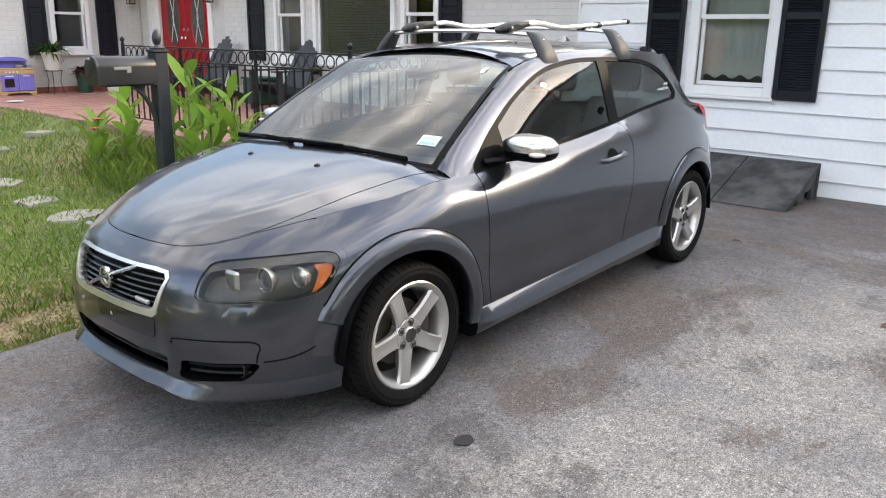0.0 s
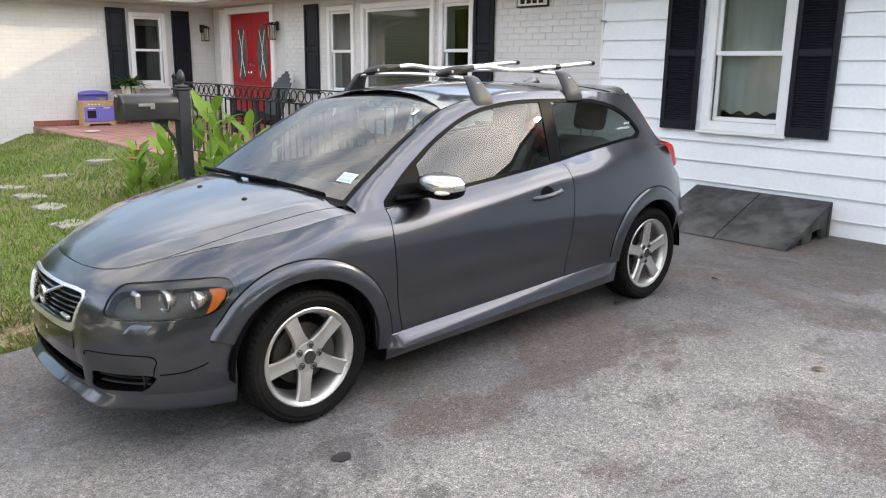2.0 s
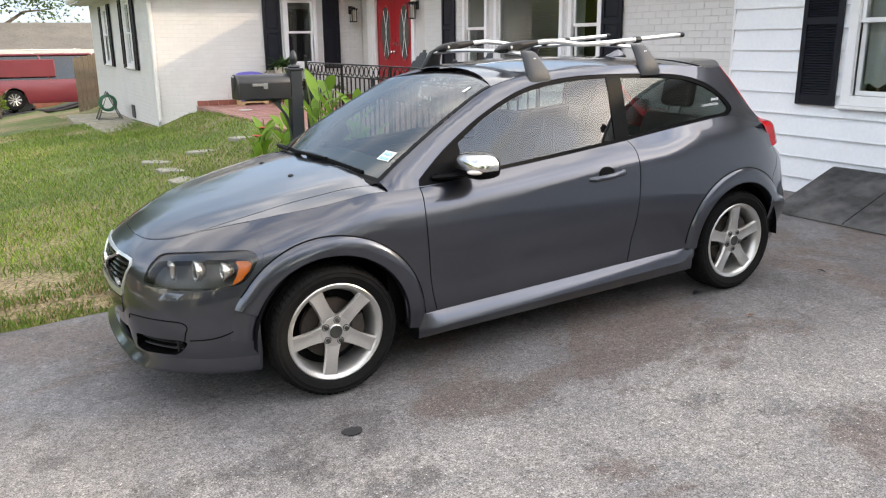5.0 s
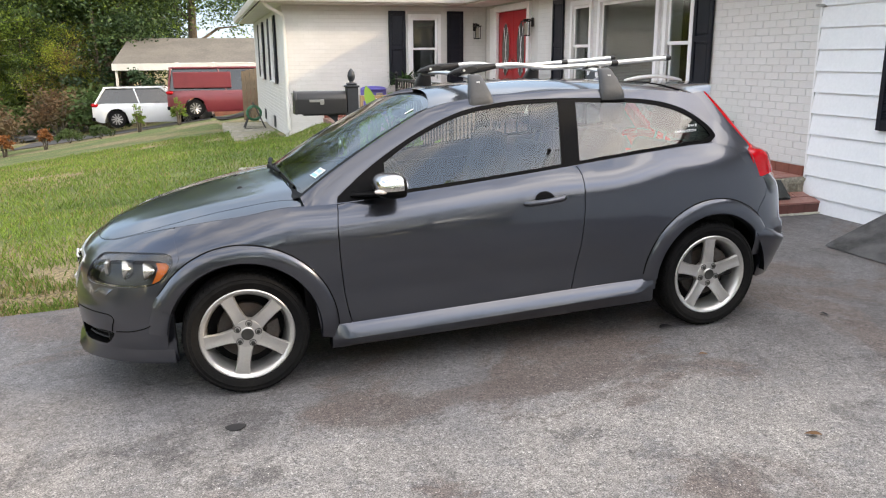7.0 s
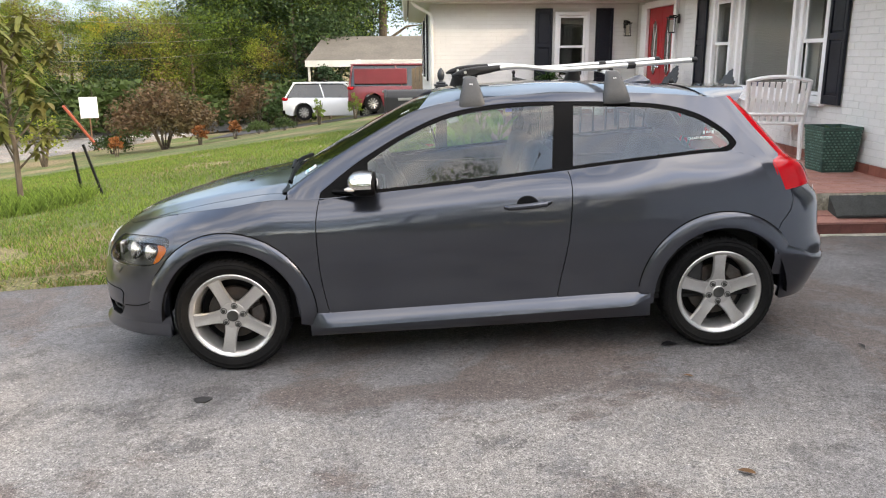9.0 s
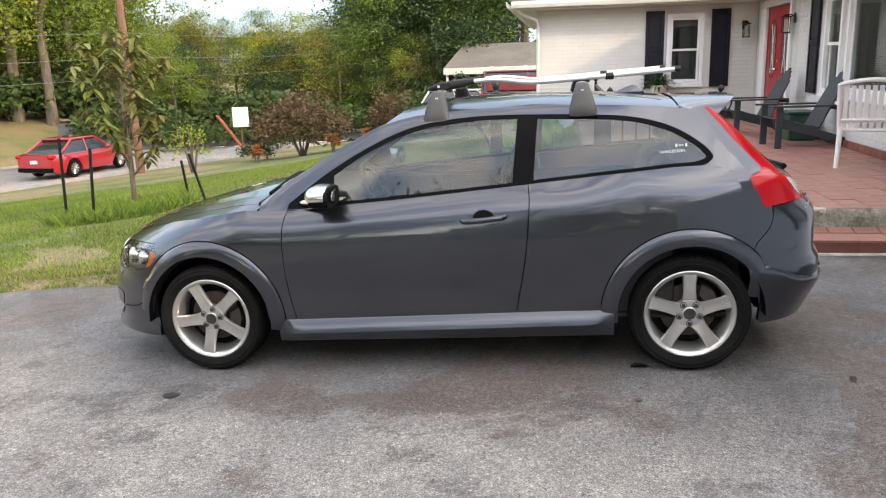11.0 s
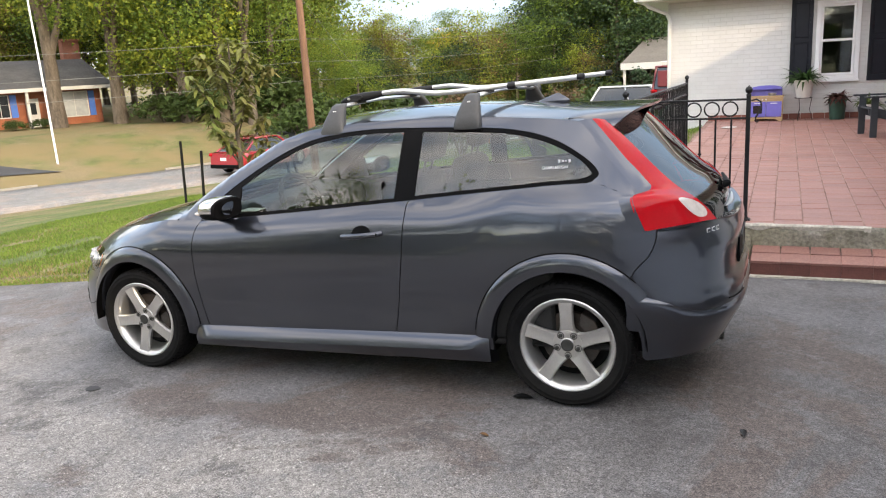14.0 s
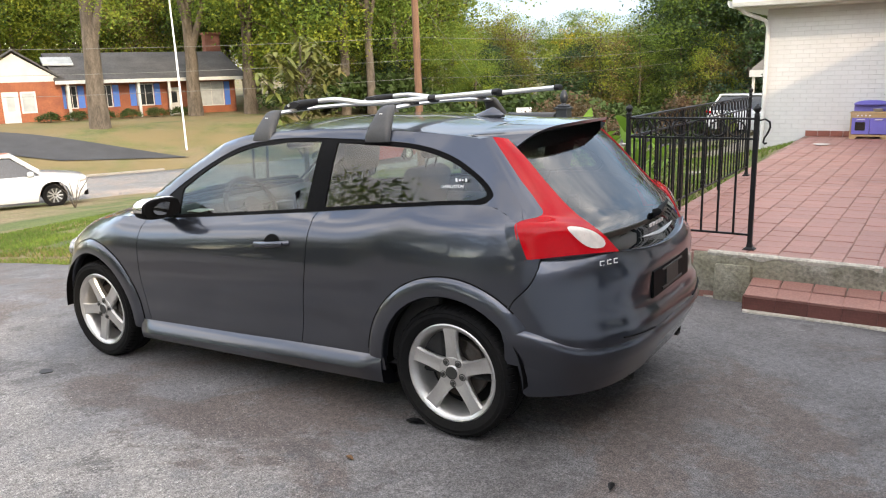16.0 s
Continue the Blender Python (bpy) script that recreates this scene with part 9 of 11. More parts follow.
# toy kitchen
def toy_kitchen():
    ob = thing("toy_kitchen", pose(1.90, 11.48, PATIO_Z), "violet and plywood toy kitchen against the white wall", "toy kitchen")
    w, d, h = 0.29, 0.14, 0.43
    for x0 in (-w, w - 0.02):
        part("side_panel", box(bmesh.new(), (x0, -d, 0), (x0 + 0.02, d, h), 0.004), M_TAN, ob)
    b = bmesh.new()
    prism(b, [(-w + 0.02, 0), (-w + 0.08, 0.0), (-w + 0.12, 0.04), (w - 0.12, 0.04), (w - 0.08, 0), (w - 0.02, 0), (w - 0.02, 0.07), (-w + 0.02, 0.07)], "y", -d, -d + 0.02)
    part("apron", b, M_TAN, ob)
    part("worktop", box(bmesh.new(), (-w - 0.01, -d - 0.015, h - 0.001), (w + 0.01, d, h + 0.018), 0.004), M_TAN, ob)
    part("control_panel", box(bmesh.new(), (-w + 0.02, -d - 0.004, h - 0.075), (w - 0.02, -d + 0.012, h - 0.004)), M_TAN, ob)
    for k in range(4):
        b = bmesh.new()
        lathe(b, [(0.013, 0.0), (0.013, -0.016), (0.006, -0.018)], 10, "y", (-0.18 + k * 0.06, -d - 0.004, h - 0.04))
        part("knob", b, M_CHAIRWHITE, ob)
    for x0, x1 in ((-w + 0.025, 0.0), (0.006, w - 0.025)):
        door = part("cupboard_door", box(bmesh.new(), (x0, -d - 0.006, 0.08), (x1, -d + 0.010, h - 0.08), 0.004), M_PURPLE, ob)
        part("door_pull", box(bmesh.new(), (x0 + 0.07, -d - 0.022, h - 0.115), (x1 - 0.07, -d - 0.006, h - 0.10), 0.003), M_CHAIRWHITE, door)
        if x0 < -0.1:
            part("oven_window", box(bmesh.new(), (x0 + 0.05, -d - 0.009, 0.14), (x1 - 0.06, -d - 0.005, 0.28), 0.002), M_GLOSSBLACK, door)
    b = bmesh.new()
    o = [(-w + 0.02, h + 0.018), (-w + 0.02, h + 0.15)] + [((w - 0.02) * -math.cos(a), h + 0.15 + 0.055 * math.sin(a)) for a in np.linspace(0, math.pi, 10)] + [(w - 0.02, h + 0.018)]
    prism(b, o, "y", d - 0.02, d, 0.003)
    part("back_panel", b, M_PURPLE, ob)
    part("shelf", box(bmesh.new(), (-w + 0.02, d - 0.11, h + 0.135), (w - 0.02, d - 0.02, h + 0.148)), M_PURPLE, ob)
    b = bmesh.new()
    lathe(b, [(0.06, 0), (0.075, 0.05), (0.07, 0.05), (0.05, 0.01)], 16, "z", (0.1, 0.0, h + 0.018))
    part("toy_bowl", b, M_STEEL, ob)
    return ob


toy_kitchen()
flat_plate = bmesh.new()
lathe(flat_plate, [(0.09, 0), (0.13, 0.012), (0.125, 0.014), (0.08, 0.004)], 20, "z", (1.35, 10.1, PATIO_Z + 0.003))
tagged(part("dish", flat_plate, M_POTWHITE, smooth=True), "small pale dish lying on the patio tiles", "dish")


# lanterns
def lantern(m):
    ob = thing("wall_lantern", m, "black framed wall lantern with frosted glass", "lantern", "wall lanterns")
    part("back_plate", box(bmesh.new(), (-0.05, -0.015, -0.06), (0.05, 0.0, 0.10), 0.006), M_IRON, ob)
    b = bmesh.new()
    tube(b, [(0, -0.01, 0.04), (0, -0.06, 0.07), (0, -0.12, 0.075)], 0.010, 8)
    part("arm", b, M_IRON, ob, smooth=True)
    b = bmesh.new()
    for sx in (-1, 1):
        for sy in (-1, 1):
            box(b, (sx * 0.052 - 0.006, -0.14 + sy * 0.052 - 0.006, -0.21), (sx * 0.052 + 0.006, -0.14 + sy * 0.052 + 0.006, 0.03))
    box(b, (-0.062, -0.202, -0.225), (0.062, -0.078, -0.207), 0.003)
    box(b, (-0.075, -0.215, 0.028), (0.075, -0.065, 0.048), 0.004)
    box(b, (-0.04, -0.18, 0.048), (0.04, -0.10, 0.075), 0.006)
    part("frame", b, M_IRON, ob)
    part("glass", boxes(((-0.030, -0.17, -0.20), (0.030, -0.11, 0.0))), M_LANTERNGLASS, ob, "frosted glass")
    return ob


lantern(on_main(9.14, 2.22))
lantern(pose(4.16, WING_Y, 2.22))

# house number board: plain bars for its figures
plaque = thing("house_plaque", on_main(3.02, 2.30), "cream board with dark bars in a black frame", "plaque")
part("board", box(bmesh.new(), (-0.26, -0.012, 0.0), (0.26, 0.004, 0.20), 0.003), M_IRON, plaque, "black frame")
part("face", boxes(((-0.24, -0.015, 0.02), (0.24, -0.0125, 0.18))), M_PLAQUE, plaque)
for k in range(4):
    part("bar", boxes(((-0.19 + k * 0.10, -0.018, 0.045), (-0.12 + k * 0.10, -0.0155, 0.155))), M_IRON, plaque)
bib = bmesh.new()
tube(bib, [(WALL_X + 0.01, 1.90, 2.10), (WALL_X - 0.10, 1.90, 2.10)], 0.014, 8)
tagged(part("pipe_stub", bib, M_STEEL, smooth=True), "short grey pipe stub on the siding", "pipe")

# the cellar corner: hose reel, slab, fence
slab = part("garden_slab", box(bmesh.new(), (-1.1, 12.2, -0.25), (0.08, 17.0, ground_z(-0.5, 14.0) + 0.06), 0.02), M_CONCRETE)
tagged(slab, "weathered concrete slab beside the wing", "slab", kind="structure")
reel = thing("hose_reel", pose(-0.35, 15.2, ground_z(-0.5, 14.0) + 0.06), "grey hose reel with a coiled green hose", "hose reel")
for s in (-1, 1):
    b = bmesh.new()
    tube(b, [(-0.25, s * 0.2, 0), (0, s * 0.2, 0.6), (0.25, s * 0.2, 0), (-0.25, s * 0.2, 0.0)], 0.02, 6)
    part("frame", b, M_RACKGREY, reel)
M_HOSE = material("green_hose", (0.03, 0.16, 0.08), 0.5, var=0.2, scale=10)
b = bmesh.new()
tube(b, [((0.15 + 0.015 * (k // 20 % 3)) * math.cos(k * 0.33), -0.16 + 0.32 * k / 160, 0.36 + (0.15 + 0.015 * (k // 20 % 3)) * math.sin(k * 0.33)) for k in range(160)], 0.014, 6)
part("hose", b, M_HOSE, reel, "coiled green hose", smooth=True)
M_FENCE = material("weathered_fence_board", (0.20, 0.15, 0.10), 0.8, var=0.35, scale=4, fine=0.2, bump=0.3, stretch=(6, 6, 1))
fence = thing("fence", pose(0, 0, 0), "weathered brown board fence behind the house", "fence")
first = None
for k in range(24):
    x = -0.22 + k * 0.145
    if first is None:
        first = part("board", box(bmesh.new(), (0, 0, 0), (0.135, 0.02, 1.75), 0.004), M_FENCE, fence)
        first.location = (x, 24.0, land(x, 24.0) - 0.05)
    else:
        shared("board", first, fence, pose(x, 24.0 + 0.01 * math.sin(k * 2.1), land(x, 24.0) - 0.05 + 0.02 * math.sin(k * 1.3)))
part("fence_rail", boxes(((-0.22, 24.021, -0.3), (3.2, 24.06, -0.2)), ((-0.22, 24.021, 0.6), (3.2, 24.06, 0.7))), M_FENCE, fence)
for y, z in ((14.6, 0.02), (17.6, 0.0)):
    tagged(part("cellar_vent", box(bmesh.new(), (WING_X - 0.012, y - 0.2, z), (WING_X + 0.004, y + 0.2, z + 0.28), 0.004), M_RACKGREY), "grey metal cellar vent at the wall foot", "vent", "cellar vents")

# litter on the asphalt: fallen leaves, a tar spot
M_DEADLEAF = material("dead_leaf", (0.16, 0.08, 0.03), 0.8, var=0.4, scale=30)
M_TAR = material("dark_oil_spot", (0.025, 0.024, 0.024), 0.6, var=0.2, scale=20)
for i, (x, y, s, mat) in enumerate(((1.02, -0.83, 0.055, M_IRON), (1.34, -0.62, 0.03, M_DEADLEAF), (0.95, -2.2, 0.035, M_DEADLEAF), (0.20, -3.1, 0.03, M_DEADLEAF), (2.1, -0.9, 0.03, M_IRON), (1.0, -1.25, 0.025, M_DEADLEAF))):
    b = bmesh.new()
    leaf_blade(b, (0, 0, 0.004), (1, 0.2, 0.05), s * 2.0, s * 1.1, 0.12, 0.35, 5)
    lf = part("fallen_leaf", b, mat, smooth=True)
    lf.matrix_world = pose(x, y, land(x, y) + 0.006, 0, 0, i * 67)
    tagged(lf, "curled fallen leaf on the driveway", "leaf", "fallen leaves")
b = bmesh.new()
o = [(0.045 * (1 + 0.15 * math.sin(3 * a)) * math.cos(a), 0.036 * math.sin(a)) for a in np.linspace(0, 2 * math.pi, 20, endpoint=False)]
prism(b, o, "z", 0, 0.003)
spot = part("tar_spot", b, M_TAR)
spot.matrix_world = pose(-1.42, -1.228, land(-1.42, -1.228) + 0.003)
tagged(spot, "round dark tar spot on the asphalt", "stain")


# ---- trees, neighbours, street ----
M_BARK = material("grey_brown_bark", (0.145, 0.116, 0.088), 0.95, dark=(0.066, 0.052, 0.039), scale=4, fine=0.3, fine_scale=25, bump=0.9, bump_scale=18, stretch=(1, 1, 0.25))
M_LEAF_MID = leaf_material("mid_green_leaf", (0.180, 0.245, 0.042), (0.100, 0.165, 0.028), 0.42)
M_LEAF_DARK = leaf_material("dark_green_leaf", (0.055, 0.092, 0.026), (0.033, 0.062, 0.018), 0.25)
M_LEAF_YEL = leaf_material("yellow_green_leaf", (0.29, 0.31, 0.042), (0.165, 0.225, 0.030), 0.42)
M_LEAF_GOLD = leaf_material("golden_leaf", (0.62, 0.38, 0.03), (0.42, 0.30, 0.03), 0.4)
M_LEAF_RUST = leaf_material("rust_leaf", (0.19, 0.120, 0.048), (0.11, 0.105, 0.030), 0.35)
M_LEAF_MAROON = leaf_material("maroon_leaf", (0.13, 0.075, 0.045), (0.075, 0.07, 0.03), 0.3)
M_LEAF_PINE = leaf_material("conifer_needle", (0.030, 0.058, 0.026), (0.020, 0.042, 0.018), 0.15)


def cloud_of_leaves(rng, centres, per, spread_r, size, flat=0.8):
    """Small leaf clumps scattered round centres: pointed blades at all angles."""
    n = len(centres) * per
    c = np.repeat(np.array(centres), per, axis=0)
    p = c + rng.normal(0, 1, (n, 3)) * np.array([spread_r, spread_r, spread_r * flat])
    d = rng.normal(0, 1, (n, 3))
    d[:, 2] *= 0.6
    d /= np.linalg.norm(d, axis=1)[:, None] + 1e-9
    o = rng.normal(0, 1, (n, 3))
    s = np.cross(d, o)
    s /= np.linalg.norm(s, axis=1)[:, None] + 1e-9
    k = size * rng.uniform(0.6, 1.3, (n, 1))
    v = np.stack([p + d * k, p - d * k * 0.6 + s * k * 0.6, p - d * k * 0.6 - s * k * 0.6], axis=1).reshape(-1, 3)
    f = np.arange(n * 3).reshape(-1, 3)
    return v, f


def crown_centres(rng, count, h0, h1, r, lobes=6, ragged=0.35):
    """Clump centres of a broadleaf crown: several overlapping lobes, hollow inside."""
    out = []
    mid = (h0 + h1) / 2
    lob = []
    for i in range(lobes):
        a = i * 2.4 + rng.uniform(-0.4, 0.4)
        t = (i + 0.5) / lobes
        z = h0 + (h1 - h0) * (0.12 + 0.80 * t)
        rr = r * (0.62 * math.sin(math.pi * (0.18 + 0.72 * t)))
        lob.append((rr * math.cos(a), rr * math.sin(a), z, r * rng.uniform(0.38, 0.62)))
    lob.append((0, 0, mid, r * 0.75))
    while len(out) < count:
        lx, ly, lz, lr = lob[int(rng.integers(len(lob)))]
        d = rng.normal(0, 1, 3)
        d /= np.linalg.norm(d)
        q = lr * (1 - ragged * rng.random() ** 2) * (0.75 + 0.25 * rng.random())
        out.append((lx + d[0] * q, ly + d[1] * q, lz + d[2] * q * 0.95))
    return out


def trunk_mesh(rng, h, r, crown0, crown_r, limbs=7, forks=0):
    b = bmesh.new()
    pts, x, y = [], 0.0, 0.0
    for i in range(9):
        t = i / 8
        pts.append((x, y, h * t))
        x += rng.uniform(-0.02, 0.02) * h * 0.25
        y += rng.uniform(-0.02, 0.02) * h * 0.25
    tube(b, [(0, 0, -0.4)] + pts, [r * 1.35] + [r * (1.12 if i == 0 else 1 - 0.82 * (i / 8) ** 1.1) for i in range(9)], 9)
    for k in range(limbs):
        t = crown0 / h + (0.9 - crown0 / h) * (k + 0.3) / limbs
        i = min(7, int(t * 8))
        p = Vector(pts[i]) + (Vector(pts[i + 1]) - Vector(pts[i])) * (t * 8 - i)
        a = k * 2.4 + rng.uniform(-0.5, 0.5)
        ln = crown_r * rng.uniform(0.55, 0.85)
        q = p + Vector((math.cos(a) * ln * 0.5, math.sin(a) * ln * 0.5, ln * 0.35))
        e = p + Vector((math.cos(a) * ln, math.sin(a) * ln, ln * rng.uniform(0.4, 0.8)))
        rr = r * 0.42 * (1 - 0.6 * t)
        if k < forks:      # a heavy fork that rises steeply
            q = p + Vector((math.cos(a) * ln * 0.22, math.sin(a) * ln * 0.22, ln * 0.55))
            e = p + Vector((math.cos(a) * ln * 0.55, math.sin(a) * ln * 0.55, ln * 1.7))
            rr = r * 0.66
        tube(b, [p, q, e], [rr, rr * 0.65, rr * 0.25], 6)
    return b


def tree(name, m, seed, h, crown0, r, leaf, size, clumps, per, label, trunk_r=None, second=None, share=0.25, lobes=7, forks=0, boughs=None):
    rng = np.random.default_rng(seed)
    ob = thing(name, m, label, "tree", "trees")
    part("trunk", trunk_mesh(random.Random(seed), h * 0.92, trunk_r or h * 0.02, boughs or crown0, r, 10 if forks else 7, forks), M_BARK, ob, smooth=60)
    cs = crown_centres(rng, clumps, crown0, h, r, lobes)
    k = int(len(cs) * (1 - share)) if second else len(cs)
    v, f = cloud_of_leaves(rng, cs[:k], per, r * 0.14, size, 0.5)
    from_arrays("crown", v, f.tolist(), leaf, ob, kind="stuff")
    if second:
        v, f = cloud_of_leaves(rng, cs[k:], per, r * 0.14, size, 0.5)
        from_arrays("crown", v, f.tolist(), second, ob, kind="stuff")
    return ob


kinds = [
    tree("broadleaf_tree", pose(-34, 50, land(-34, 50)), 1, 15, 3.0, 5.2, M_LEAF_MID, 0.125, 228, 62, "tall green woodland tree with a ragged crown", second=M_LEAF_YEL),
    tree("broadleaf_tree", pose(-36, 54, land(-36, 54)), 2, 17, 4.0, 5.0, M_LEAF_DARK, 0.115, 206, 62, "tall dark green woodland tree", second=M_LEAF_MID),
    tree("broadleaf_tree", pose(-42, 46, land(-42, 46)), 3, 14, 2.0, 5.5, M_LEAF_YEL, 0.125, 228, 62, "yellowing woodland tree in early autumn", second=M_LEAF_MID, share=0.4),
    tree("broadleaf_tree", pose(-8, 56, land(-8, 56)), 4, 16, 2.5, 5.0, M_LEAF_MID, 0.125, 228, 62, "tall green woodland tree with a ragged crown", second=M_LEAF_DARK, share=0.5),
    tree("broadleaf_tree", pose(-46, 62, land(-46, 62)), 5, 13, 1.5, 5.2, M_LEAF_RUST, 0.125, 198, 62, "rust-tinged woodland tree in early autumn", second=M_LEAF_YEL, share=0.5),
    tree("evergreen_tree", pose(-33, 42, land(-33, 42)), 6, 9.5, 0.5, 4.2, M_LEAF_PINE, 0.115, 234, 62, "broad dark evergreen at the wood's edge", second=M_LEAF_DARK, share=0.3, lobes=9),
    tree("golden_tree", pose(-42, 56, land(-42, 56)), 7, 13, 2.0, 3.6, M_LEAF_GOLD, 0.125, 168, 62, "golden autumn tree in the wood", second=M_LEAF_YEL, share=0.5),
]
rng = random.Random(21)
HEIGHTS = (15, 17, 14, 16, 13, 9.5, 13)


def plant_copy(k, x, y, s=1.0):
    src = kinds[k]
    m = pose(x, y, land(x, y) - 0.15, 0, 0, rng.uniform(0, 360))
    o = copy_thing(src, m)
    o.scale = (s * rng.uniform(0.9, 1.1), s * rng.uniform(0.9, 1.1), s)
    return o


# the wood behind the street and round to the north
spots = []
for i in range(80):
    a = math.radians(96 + 70 * i / 79)           # bearing from the driveway, from north round to west
    for ring in range(2):
        d = 52 + 15 * ring + rng.uniform(-4, 4)
        x, y = 1.0 + d * math.cos(a), -4.0 + d * math.sin(a)
        if math.degrees(a) > 134:        # the wood lies behind the brick house
            d += 20
            x, y = 1.0 + d * math.cos(a), -4.0 + d * math.sin(a)
        if rng.random() < (0.52 if ring == 0 else 0.7):
            spots.append((x, y, ring))
for x, y, ring in spots:
    if -33 < x < -19 and y > 40:
        k = rng.choice((2, 4, 3, 0, 2))
    elif x > -16:
        k = rng.choice((1, 3, 1, 0, 5))
    else:
        k = rng.choice((0, 1, 2, 3, 4, 0, 3))
    bearing = math.degrees(math.atan2(y + 4.0, x - 2.0))
    if 105 < bearing < 122:      # low trees, the sky shows over them
        top = math.hypot(x - 2.0, y + 4.0) * rng.uniform(0.058, 0.082) + 1.7 - land(x, y)
        kk = rng.choice((2, 4, 3, 0, 2))
        plant_copy(kk, x, y, top / (HEIGHTS[kk] + 2.2))
    else:
        plant_copy(k, x, y, rng.uniform(0.85, 1.15) * (1.15 if ring else 1.0))
for x, y, k, s in ((-16.5, 41, 5, 0.56), (-22, 40, 5, 0.5), (-10.5, 46, 3, 0.85), (-19.5, 47, 6, 0.44), (-14.2, 45, 2, 0.42), (-24.5, 46, 4, 0.5), (-7, 47, 1, 0.9), (-2, 50, 1, 1.0), (4, 54, 1, 1.0), (-33, 39, 0, 0.8), (-44, 47, 2, 0.9), (-52, 42, 3, 0.95), (-56, 36, 0, 0.95), (-60, 30, 1, 1.0),
                   (-60, 21, 2, 1.0), (-61, 12, 0, 1.0), (-31, 36, 4, 0.45), (-28, 38, 5, 0.35), (-21, 37, 0, 0.35), (-9, 43, 4, 0.4)):
    plant_copy(k, x, y, s)
# trees south of the driveway and behind the house
for x, y, k, s in ((-22, -23, 1, 0.72), (-14, -23, 0, 0.97), (-7, -22, 3, 0.87), (-1, -24, 1, 0.88), (5, -22, 3, 0.76), (11, -23, 0, 0.66), (-32, -15, 3, 0.6), (-36, -6, 0, 0.6), (-11, -20, 5, 0.6), (1, -19, 5, 0.5), (8, -18, 5, 0.55), (21, -15, 1, 0.52), (27, -20, 3, 0.68), (19, -22, 0, 0.66), (31, -13, 1, 0.66), (35, -18, 3, 0.7),
                   (-32, -20, 1, 0.62), (-38, -14, 3, 0.68), (-40, -4, 1, 0.66), (-28, -26, 0, 0.8), (-43, 3, 0, 0.75), (-36, -26, 3, 0.8), (-20, -29, 1, 0.85), (15, -27, 1, 0.7), (-36, -9, 5, 0.75), (-28, -20, 5, 0.7), (-19, -23, 5, 0.75)):
    plant_copy(k, x, y, s)
# big trunks before the brick house
for x, y, s, tr in ((-35.7, 21.9, 17, 0.52), (-38.5, 30.7, 16, 0.47), (-36.2, 33.4, 16, 0.46)):
    tree("lawn_tree", pose(x, y, land(x, y) - 0.1), int(100 + y), s, 5.6, 5.0, M_LEAF_MID, 0.10, 150, 60, "mature tree with a stout forked trunk on the far lawn", trunk_r=tr, second=M_LEAF_YEL, forks=3, boughs=3.9)
tree("lawn_tree", pose(-27.0, 34.6, land(-27.0, 34.6) - 0.1), 77, 14, 5.0, 4.0, M_LEAF_MID, 0.10, 130, 56, "mature tree on the far lawn", trunk_r=0.30, second=M_LEAF_RUST, forks=2)
M_UNDER = leaf_material("undergrowth_leaf", (0.06, 0.095, 0.025), (0.035, 0.06, 0.016), 0.25)


def shrub(name, m, seed, r, h, leaf, size, clumps, per, label, group="shrubs"):
    r0 = np.random.default_rng(seed)
    ob = thing(name, m, label, "shrub", group)
    b = bmesh.new()
    rr = random.Random(seed)
    for k in range(6):
        a = k * 1.05
        tube(b, [(0.04 * math.cos(a), 0.04 * math.sin(a), -0.05), (r * 0.3 * math.cos(a), r * 0.3 * math.sin(a), h * 0.4), (r * 0.6 * math.cos(a), r * 0.6 * math.sin(a), h * rr.uniform(0.6, 0.85))], [0.02 * h, 0.014 * h, 0.005 * h], 5)
    part("stem", b, M_BARK, ob)
    cs = []
    for _ in range(clumps):
        d = r0.normal(0, 1, 3)
        d /= np.linalg.norm(d)
        d[2] = abs(d[2]) * 0.95 - 0.1
        q = 0.55 + 0.45 * r0.random()
        cs.append((d[0] * r * q, d[1] * r * q, h * 0.35 + d[2] * h * 0.6 * q))
    v, f = cloud_of_leaves(r0, cs, per, r * 0.13, size)
    from_arrays("foliage", v, f.tolist(), leaf, ob, kind="stuff")
    return ob


shrub("maple_bush", pose(-9.2, 23.8, land(-9.2, 23.8) - 0.05), 3, 1.75, 2.7, M_LEAF_MAROON, 0.08, 170, 34, "rounded rust-red maple bush on the lawn")
shrub("shrub", pose(-6.0, 34.5, land(-6, 34.5)), 4, 1.5, 2.2, M_LEAF_DARK, 0.12, 80, 22, "dark green shrub by the neighbour's drive")
shrub("shrub", pose(-8.2, 36.0, land(-8.2, 36)), 5, 1.6, 2.6, M_LEAF_MAROON, 0.10, 80, 22, "reddish shrub by the neighbour's drive")
base = shrub("shrub", pose(-17.5, 31.5, land(-17.5, 31.5)), 6, 1.3, 1.5, M_UNDER, 0.11, 60, 20, "low green shrub at the street edge")
for i in range(34):
    a = math.radians(100 + 62 * i / 33)
    d = 46 + rng.uniform(-3, 5)
    x, y = 1.0 + d * math.cos(a), -4.0 + d * math.sin(a)
    if math.degrees(a) > 133:
        continue
    o = copy_thing(base, pose(x, y, land(x, y) - 0.1, 0, 0, rng.uniform(0, 360)))
    k = rng.uniform(1.2, 2.2)
    o.scale = (k, k, k * 0.95)
for x, y, s in ((-11.3, 24.4, 0.5), (-6.4, 27.0, 0.36), (-5.2, 26.0, 0.34), (-16.4, 33.0, 0.8), (-13.0, 31.5, 0.7)):
    o = copy_thing(base, pose(x, y, land(x, y), 0, 0, x * 40))
    o.scale = (s, s, s * 1.1)
